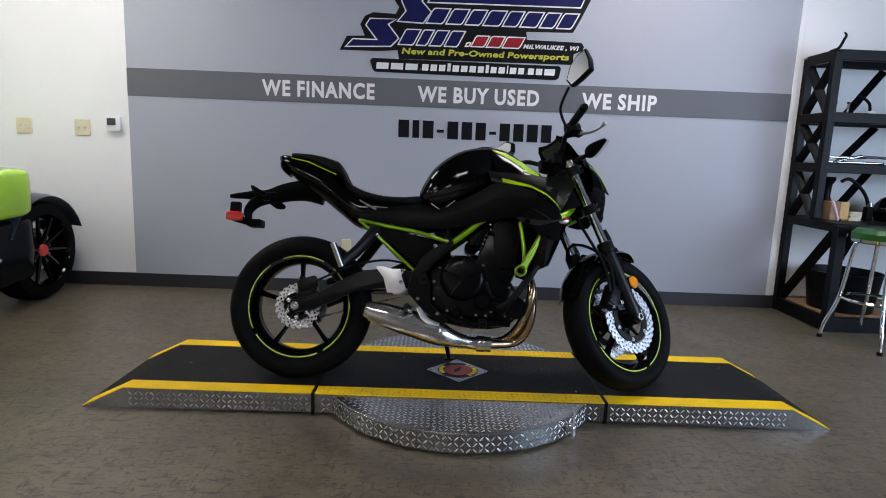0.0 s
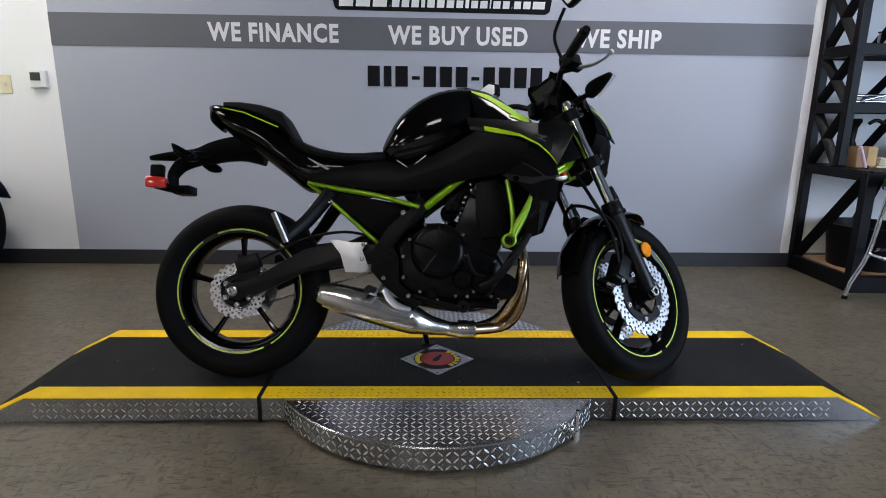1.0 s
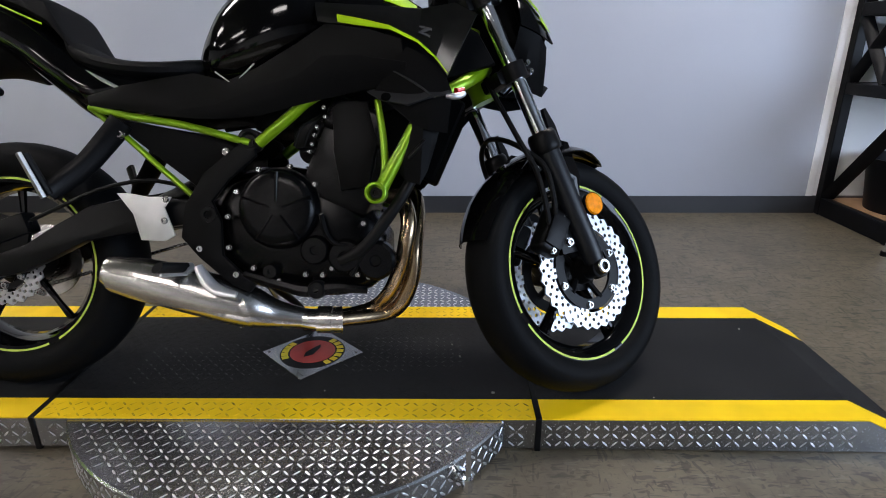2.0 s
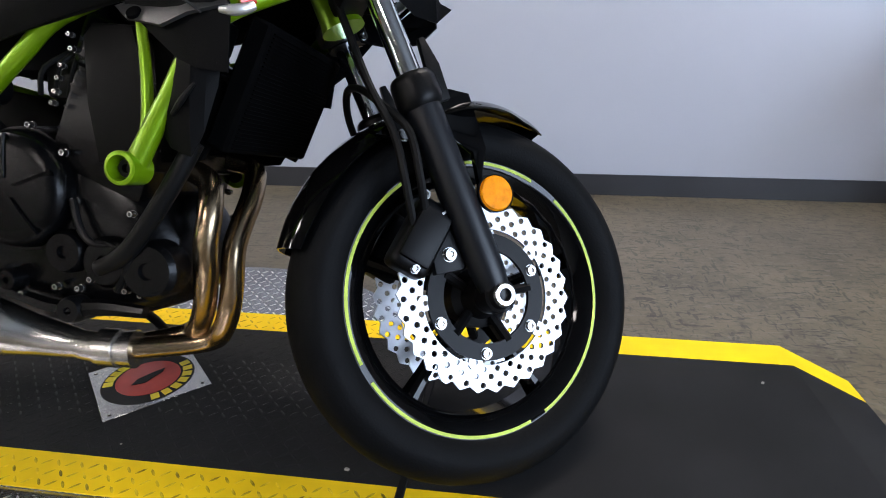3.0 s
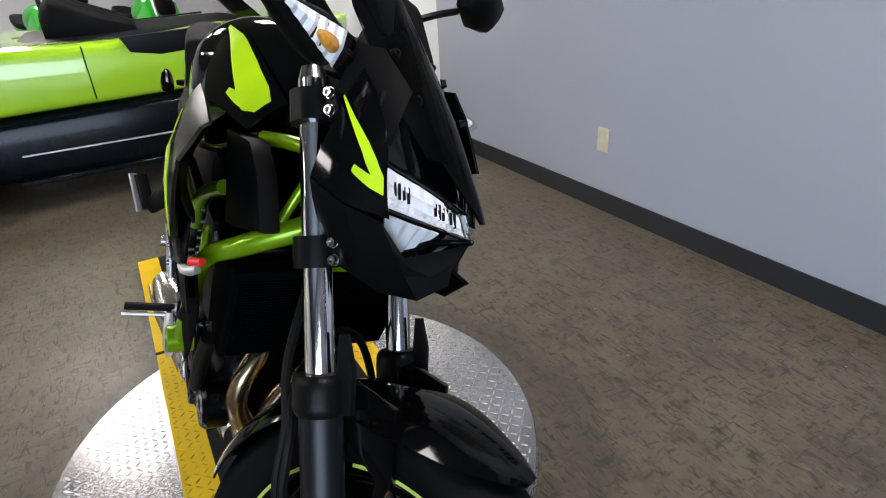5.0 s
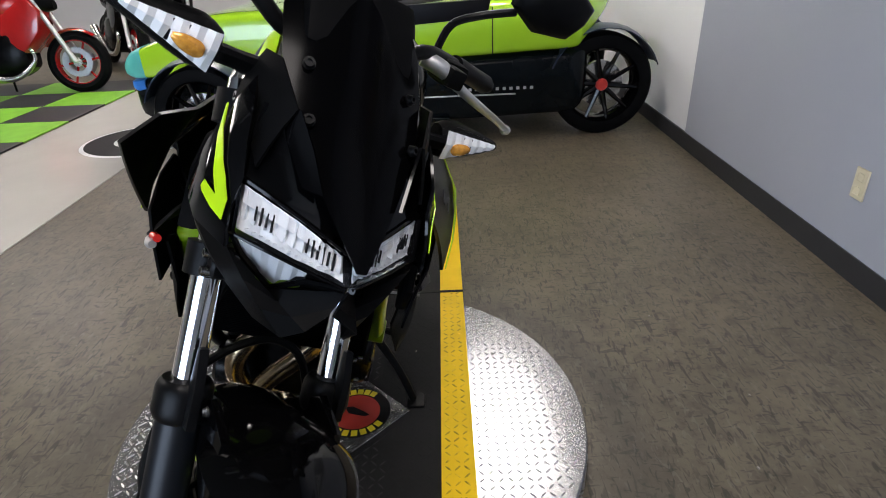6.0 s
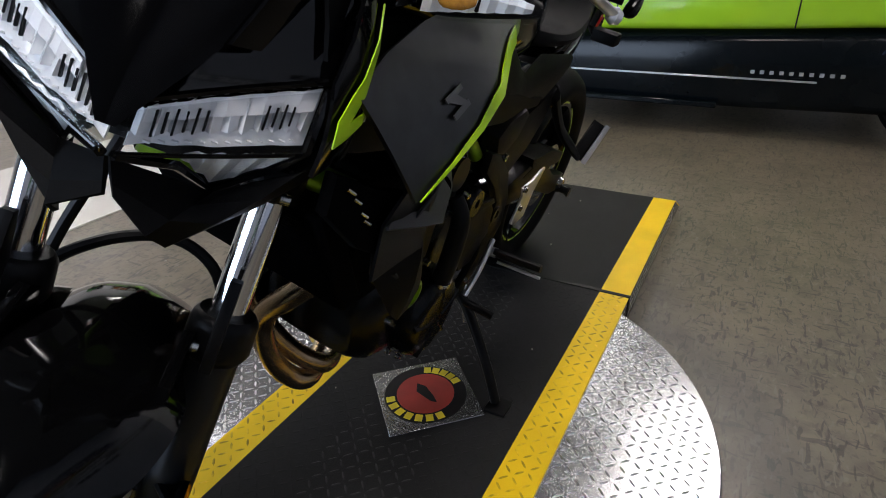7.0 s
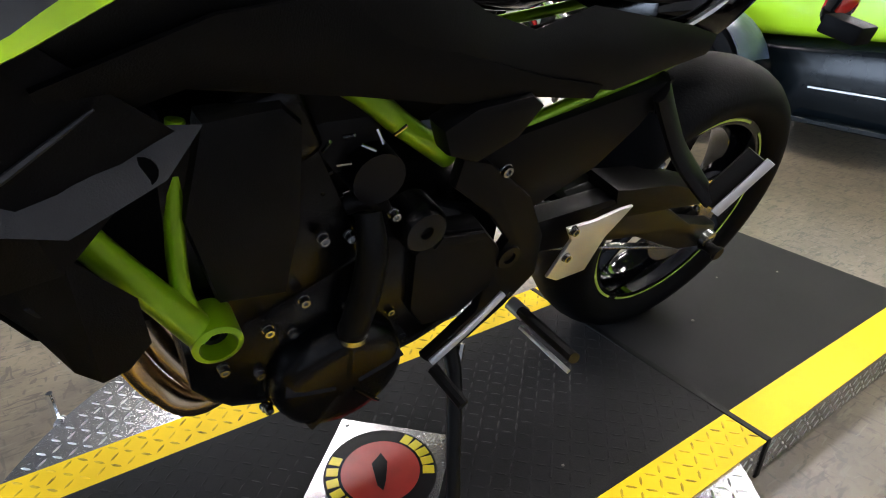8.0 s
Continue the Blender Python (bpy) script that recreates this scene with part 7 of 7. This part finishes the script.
def far_bike(x, y, turn, paint, label, rim_paint, dirt=False, lean=8):
    b = empty("far_motorcycle", pose(x, y, 0) @ Matrix.Rotation(radians(turn), 4, "Z") @ Matrix.Rotation(radians(-lean), 4, "X"), label, "motorcycle", "motorcycles in the showroom")
    r = 0.33 if dirt else 0.305
    w = 0.09 if dirt else 0.13
    for hx in (0.0, -1.38):
        T = Matrix.Translation((hx, 0, r))
        wh = part("wheel", revolve(N(), [(-w * 0.3, r * 0.74), (-w * 0.3, r * 0.68), (w * 0.3, r * 0.68), (w * 0.3, r * 0.74)], T, 36, closed=True), rim_paint, b, "coloured wheel rim")
        part("tyre", revolve(N(), [(-w * 0.42, r * 0.72), (-w * 0.5, r * 0.84), (-w * 0.3, r * 0.97), (0, r), (w * 0.3, r * 0.97), (w * 0.5, r * 0.84), (w * 0.42, r * 0.72)], T, 40, closed=True), M_TYRE, wh)
        part("hub", revolve(N(), [(-0.06, 0), (-0.06, 0.045), (0.06, 0.045), (0.06, 0)], T, 16), M_STEEL, wh)
        n = 18 if dirt else 6
        bm = N()
        for k in range(n):
            q = 2 * math.pi * k / n
            tube(bm, [(hx + math.cos(q) * 0.03, 0.02 if k % 2 else -0.02, r + math.sin(q) * 0.03), (hx + math.cos(q + 0.15) * r * 0.7, 0, r + math.sin(q + 0.15) * r * 0.7)], 0.0025 if dirt else 0.012, 6, 1)
        each(part_of(wh), "spoke", bm, M_STEEL if dirt else rim_paint)
        if not dirt:
            for s in (-1, 1):
                part("brake_disc", revolve(N(), [(s * 0.06, 0.09), (s * 0.06, 0.145), (s * 0.065, 0.145), (s * 0.065, 0.09)], T, 30, closed=True), M_DISC, wh)
    for s in (-1, 1):
        part("fork_leg", tube(N(), [(0, s * 0.095, r), (-0.14, s * 0.095, r + 0.32), (-0.32, s * 0.095, r + 0.72)], [0.028, 0.026, 0.022, 0.021], 10, 2), M_ALU if not dirt else M_SATIN, b)
        part("frame_rail", tube(N(), [(-0.32, s * 0.05, 0.88), (-0.55, s * 0.14, 0.72), (-0.95, s * 0.13, 0.55), (-1.38, s * 0.11, r)], 0.022, 8, 4), M_SATIN, b)
        part("grip", tube(N(), [(-0.36, s * 0.22, 1.06), (-0.42, s * 0.38, 1.05)], 0.017, 8, 1), M_RUBBER, b)
    part("handlebar", tube(N(), [(-0.42, -0.38, 1.05), (-0.34, -0.12, 1.08), (-0.34, 0.12, 1.08), (-0.42, 0.38, 1.05)], 0.011, 8, 4), M_SATIN, b)
    rows = []
    for k in range(12):
        q = radians(150 - (100 if not dirt else 120) * k / 11)
        rr = r + (0.03 if not dirt else 0.14)
        rows.append([Vector((math.cos(q) * (rr - 0.02 * u * u), u * 0.07, r + math.sin(q) * (rr - 0.02 * u * u))) for u in (-1, -0.5, 0, 0.5, 1)])
    part("front_mudguard", shell(N(), rows, 0.004), paint, b, "painted mudguard")
    part("fuel_tank", body(N(), [(-0.82, 0.84, 0.74, 0.09), (-0.72, 0.95, 0.74, 0.14), (-0.55, 1.0, 0.74, 0.16), (-0.40, 0.98, 0.78, 0.13), (-0.32, 0.93, 0.82, 0.08)], 2.6, 18, 3), paint, b, "painted fuel tank")
    part("side_fairing", prism(N(), [(-0.20, 0.80), (-0.30, 0.95), (-0.60, 0.75), (-0.62, 0.55), (-0.42, 0.42), (-0.25, 0.60)], -0.17, 0.17, bev=0.03), paint, b, "painted side fairing")
    part("seat", body(N(), [(-1.42, 0.90, 0.84, 0.06), (-1.25, 0.90, 0.80, 0.11), (-1.0, 0.83, 0.75, 0.13), (-0.80, 0.82, 0.76, 0.10)], 3, 14, 3), M_SEAT, b)
    part("tail", body(N(), [(-1.52, 0.88, 0.85, 0.02), (-1.40, 0.88, 0.80, 0.07), (-1.1, 0.82, 0.70, 0.11), (-0.9, 0.76, 0.68, 0.10)], 2.6, 14, 2), paint, b)
    part("engine", body(N(), [(-0.95, 0.52, 0.25, 0.12), (-0.85, 0.60, 0.20, 0.17), (-0.55, 0.68, 0.20, 0.18), (-0.42, 0.60, 0.28, 0.14)], 4, 18, 2), M_ENGINE, b)
    part("exhaust", tube(N(), [(-0.42, -0.12, 0.5), (-0.36, -0.13, 0.35), (-0.6, -0.14, 0.18), (-1.0, -0.16, 0.25), (-1.35, -0.18, 0.45)], [0.02, 0.02, 0.03, 0.05, 0.05], 12, 4), M_STEEL, b)
    part("headlight", body(N(), [(-0.30, 1.0, 0.82, 0.08), (-0.18, 0.98, 0.80, 0.09), (-0.10, 0.90, 0.82, 0.05)], 3, 14, 2), M_PLASTIC if not dirt else paint, b)
    part("stand", tube(N(), [(-0.75, 0.12, 0.25), (-0.80, 0.24, 0.02 + 0.24 * math.tan(radians(lean)))], 0.012, 8, 1), M_SATIN, b)
    return b


P_RED = mat("red_paint", (0.45, 0.012, 0.012), 0.25, 0.0, 0.08, 10, coat=0.8)
P_WHITE = mat("white_paint", (0.75, 0.75, 0.75), 0.3, 0.0, 0.03, 10, coat=0.6)
P_GREEN = mat("green_paint", (0.02, 0.42, 0.03), 0.3, 0.0, 0.08, 10, coat=0.6)
P_ORANGE = mat("orange_paint", (0.75, 0.16, 0.01), 0.3, 0.0, 0.08, 10, coat=0.6)
far_bike(-4.05, -5.98, 62, P_ORANGE, "orange and black motorcycle with red wheels standing in the showroom", P_RED)
far_bike(-4.93, -6.12, 66, P_WHITE, "white motorcycle with chrome spoked wheels standing in the showroom", M_CHROME, True)
far_bike(-5.65, -6.05, 70, M_GLOSS, "black motorcycle standing in the showroom row", M_CHROME)
far_bike(-6.35, -6.15, 72, P_RED, "red motorcycle standing in the showroom row", P_RED)
far_bike(-5.05, -3.50, 99, P_RED, "red motorcycle with red striped wheels on checkered tiles", P_RED)
far_bike(-6.00, -3.35, 40, M_GLOSS, "black motorcycle with red wheels on checkered tiles", P_RED)
# next three are added in black to fill the shaded floor behind
far_bike(-6.75, -3.10, 30, M_GLOSS, "black motorcycle added behind the tiles to darken the background", M_STEEL)
far_bike(-3.45, -6.55, 64, M_GLOSS, "black motorcycle added behind the row to darken the floor", M_STEEL)
far_bike(-5.25, -6.75, 66, M_GLOSS, "black motorcycle with red wheels added behind the row to darken it", P_RED)
far_bike(-2.75, -6.10, 60, P_GREEN, "green dirt motorcycle with spoked wheels standing in the showroom", M_STEEL, True)
far_bike(-5.60, -0.55, 20, P_GREEN, "green dirt motorcycle standing behind the roadster", M_GLOSS, True)
far_bike(-5.70, 0.45, 20, P_GREEN, "green motorcycle standing behind the roadster", M_GLOSS)
far_bike(-5.75, -1.55, 20, P_WHITE, "white motorcycle standing behind the roadster", M_GLOSS)

# ---- steel shelf and stool ----
SX, SY, SB = 2.53, 1.20, 1.47
shelf = empty("steel_shelf", pose(SX, SY, 0), "black steel workbench with tall shelf rack and crossed braces", "shelf")
SWD, SDP, HY = 1.5, 0.57, SB - SY
for px in (0.0, SWD):
    part("post", box(N(), (px, 0.0, 0.36), (0.065, 0.055, 0.72), bev=0.004), M_SHELF, shelf)
    part("post", box(N(), (px, SDP, 0.93), (0.055, 0.05, 1.86), bev=0.004), M_SHELF, shelf)
    part("post", box(N(), (px, HY, 1.30), (0.055, 0.05, 1.12), bev=0.004), M_SHELF, shelf)
for z, th, y0 in ((0.05, 0.10, 0.0), (0.70, 0.06, 0.0), (1.09, 0.065, HY), (1.43, 0.07, HY), (1.84, 0.07, HY)):
    bd = part("shelf_board", box(N(), (SWD / 2, (y0 + SDP) / 2, z + th / 2 - 0.012), (SWD - 0.03, SDP - y0 - 0.02, 0.02), bev=0.002), M_SHELF if z > 0.1 else M_WOOD, shelf, "dark shelf board")
    for py in (y0 - 0.004, SDP + 0.004):
        part("beam", box(N(), (SWD / 2, py, z), (SWD, 0.045, th), bev=0.004), M_SHELF, bd)
    for px in (-0.004, SWD + 0.004):
        part("beam", box(N(), (px, (y0 + SDP) / 2, z), (0.04, SDP - y0, th), bev=0.004), M_SHELF, bd)
for z0, z1 in ((0.73, 1.07), (1.12, 1.40), (1.46, 1.80)):
    for a, b in (((0.0, HY + 0.02, z0), (0.0, SDP - 0.02, z1)), ((0.0, HY + 0.02, z1), (0.0, SDP - 0.02, z0))):
        part("side_brace", tube(N(), [a, b], 0.024, 4, 1, flat=(0.4, 1.2)), M_SHELF, shelf)
part("side_brace", tube(N(), [(0.0, 0.03, 0.68), (0.0, SDP - 0.03, 0.10)], 0.028, 4, 1, flat=(0.4, 1.2)), M_SHELF, shelf)
for z0, z1 in ((0.1, 0.70), (0.73, 1.07), (1.12, 1.40), (1.46, 1.80)):
    part("back_brace", tube(N(), [(0.30, SDP + 0.02, z0), (0.55, SDP + 0.02, z1)], 0.035, 4, 1, flat=(0.3, 1.2)), M_SHELF, shelf)
    part("back_brace", tube(N(), [(1.05, SDP + 0.02, z1), (1.40, SDP + 0.02, z0)], 0.035, 4, 1, flat=(0.3, 1.2)), M_SHELF, shelf)
part("hook", tube(N(), [(-0.05, HY, 1.86), (0.0, HY, 1.885), (0.03, HY, 1.945), (0.04, HY, 1.97), (0.025, HY, 1.985)], [0.012, 0.010, 0.008, 0.006], 8, 4), M_SHELF, shelf, "black hook on the top corner")


def resting(name, x, y, z, label, cat):
    return empty(name, pose(SX + x, (SB if z > 1 else SY + 0.16) + y, z), label, cat)


Z1, Z2, Z3 = 0.728, 1.121, 1.463
o = resting("cardboard_box", 0.16, 0.16, Z1, "small brown cardboard box on the shelf", "box")
part("carton", box(N(), (0, 0, 0.065), (0.12, 0.11, 0.13), bev=0.003), M_WOOD, o)
part("flap", box(N(), (0.035, -0.058, 0.07), (0.06, 0.004, 0.12)), mat("tan_card", (0.55, 0.36, 0.16), 0.7), o, "pale tan side")
o = resting("paper_pad", 0.27, 0.12, Z1, "stack of pale papers on the shelf", "paper")
for k in range(4):
    part("sheet", box(N(), (0.002 * k, 0, 0.008 + k * 0.016), (0.075, 0.07, 0.014), bev=0.002), M_IVORY, o)
o = resting("glow_stick", 0.07, 0.03, Z1, "pale pink tube leaning on the shelf", "tube")
part("tube", tube(N(), [(0.04, 0, 0.008), (-0.012, 0, 0.135)], 0.009, 10, 1), mat("pale_pink_plastic", (0.75, 0.55, 0.66), 0.3), o)
part("base", tube(N(), [(0.045, 0, 0.012), (0.052, 0, 0.006)], 0.012, 10, 1), M_SATIN, o)
o = resting("work_lamp", 0.42, 0.18, Z1, "black clamp lamp with bent arm on the shelf", "lamp")
part("base", box(N(), (0, 0, 0.05), (0.05, 0.05, 0.10), bev=0.012, seg=2), M_PLASTIC, o)
part("arm", tube(N(), [(0.0, 0, 0.09), (-0.03, 0, 0.17), (-0.10, 0, 0.25), (-0.17, 0, 0.29), (-0.22, 0, 0.27)], 0.012, 10, 5), M_SATIN, o)
part("cap", revolve(N(), [(-0.012, 0), (-0.012, 0.016), (0.012, 0.016), (0.012, 0)], Matrix.Translation((0.0, -0.01, 0.115)) @ RX, 12), M_CHROME, o, "chrome cap")
o = resting("helmet", 0.60, 0.18, Z1, "dark rounded helmet lying on the shelf", "helmet")
part("shell", revolve(N(), [(0.0, 0.10), (0.05, 0.125), (0.11, 0.12), (0.16, 0.08), (0.185, 0.03), (0.19, 0)], RX @ Matrix.Diagonal((1, 1, 1, 1)), 24), M_GLOSS, o)
part("visor", revolve(N(), [(0.06, 0.127), (0.075, 0.130), (0.09, 0.127)], RX, 24), M_SATIN, o)
o = resting("bent_bracket", 0.05, 0.30, Z1, "dark bottle-shaped tool on the shelf", "tool")
part("body", revolve(N(), [(0, 0), (0, 0.05), (0.10, 0.055), (0.16, 0.03), (0.24, 0.035), (0.28, 0.055), (0.30, 0.05), (0.30, 0)], Matrix.Translation((0.13, 0, 0)) @ RX, 18), M_SATIN, o)
for k, px in enumerate((0.10, 0.19)):
    o = resting("upright_bolt", px, 0.10, Z3, "slim upright steel bolt on the shelf", "bolt")
    part("shank", tube(N(), [(0, 0, 0), (0, 0, 0.075)], 0.007, 8, 1), M_STEEL, o)
    part("head", tube(N(), [(0, 0, 0.075), (0, 0, 0.083)], 0.012, 8, 1), M_SATIN, o)
o = resting("bent_lever", 0.36, 0.12, Z3, "black curved lever standing on the shelf", "lever")
part("foot", box(N(), (0, 0, 0.015), (0.05, 0.04, 0.03), bev=0.004), M_WPLAST, o)
part("arm", tube(N(), [(0, 0, 0.03), (-0.01, 0, 0.08), (-0.06, 0, 0.12), (-0.10, 0, 0.135)], 0.010, 8, 5), M_SATIN, o)
o = resting("chrome_handlebars", 0.34, 0.10, Z2, "bundle of chrome tubes lying on the shelf", "tubes")
for k, (a, b) in enumerate((((-0.27, 0, 0.045), (0.05, 0.02, 0.05)), ((-0.16, 0.03, 0.02), (0.0, 0.0, 0.06)), ((0.0, 0.0, 0.055), (0.24, 0.02, 0.05)), ((-0.26, 0.05, 0.012), (0.20, 0.05, 0.012)))):
    part("tube", tube(N(), [a, b], 0.010, 10, 1), M_CHROME, o)
part("cable", tube(N(), [(0.20, 0, 0.05), (0.24, 0.0, 0.03), (0.27, 0, 0.012)], 0.012, 8, 3), M_SATIN, o)
o = resting("dark_tub", 0.27, 0.12, 0.096, "round dark metal tub on the bottom shelf", "tub")
part("wall", revolve(N(), [(0, 0), (0, 0.20), (0.27, 0.235), (0.275, 0.24), (0.275, 0.23), (0.02, 0.19), (0.02, 0)], RX, 32), M_SHELF, o)

stool = empty("bar_stool", pose(2.64, 0.95, 0), "chrome four-legged stool with green padded seat", "stool")
part("seat", revolve(N(), [(0.64, 0), (0.64, 0.165), (0.655, 0.175), (0.70, 0.175), (0.725, 0.15), (0.735, 0)], RX, 36), mat("green_vinyl_seat", (0.012, 0.10, 0.012), 0.3, 0.0, 0.1, 10, coat=0.4), stool, "glossy dark green seat")
part("seat_band", revolve(N(), [(0.645, 0.176), (0.665, 0.180), (0.665, 0.176), (0.645, 0.172)], RX, 36, closed=True), M_CHROME, stool, "chrome seat band")
for k in range(4):
    q = radians(45 + 90 * k + 20)
    part("leg", tube(N(), [(math.cos(q) * 0.13, math.sin(q) * 0.13, 0.635), (math.cos(q) * 0.15, math.sin(q) * 0.15, 0.60), (math.cos(q) * 0.19, math.sin(q) * 0.19, 0.28), (math.cos(q) * 0.25, math.sin(q) * 0.25, 0.10), (math.cos(q) * 0.265, math.sin(q) * 0.265, 0.012)], 0.012, 10, 4), M_CHROME, stool)
    part("foot", tube(N(), [(math.cos(q) * 0.266, math.sin(q) * 0.266, 0.0), (math.cos(q) * 0.265, math.sin(q) * 0.265, 0.022)], 0.016, 10, 1), M_RUBBER, stool)
part("foot_ring", revolve(N(), [(0.27, 0.185), (0.28, 0.195), (0.29, 0.185), (0.28, 0.175)], RX, 36, closed=True), M_CHROME, stool, "chrome foot ring")

# crumbs of dirt on the deck, the disc and the floor
rng = random.Random(11)
bm = N()
for k in range(20, 70):
    if k < 34:
        x, y, z = rng.uniform(-1.3, 1.3), rng.uniform(-0.22, 0.22), DECK + 0.0028
    elif k < 46:
        q, r = rng.uniform(0.6, 2.5) * (1 if k % 2 else -1), rng.uniform(0.40, 0.57)
        x, y, z = math.cos(q) * r, math.sin(q) * r, DECK - 0.002
        if abs(y) < HW + 0.02:
            continue
    else:
        x, y, z = rng.uniform(-1.2, 1.6), rng.choice((-1, 1)) * rng.uniform(0.75, 1.6), 0.0
    r = rng.uniform(0.0015, 0.004)
    if math.hypot(x, y) < 0.16:
        continue
    box(bm, (x, y, z + r * 0.5), (r * 2, r * 1.4, r), rot=Matrix.Rotation(rng.uniform(0, 3), 4, "Z"), bev=r * 0.2)
tagged(part("dirt_crumbs", bm, mat("pale_dirt", (0.30, 0.28, 0.24), 0.8)), "scattered pale crumbs of dirt on deck and floor", "dirt", kind="stuff")
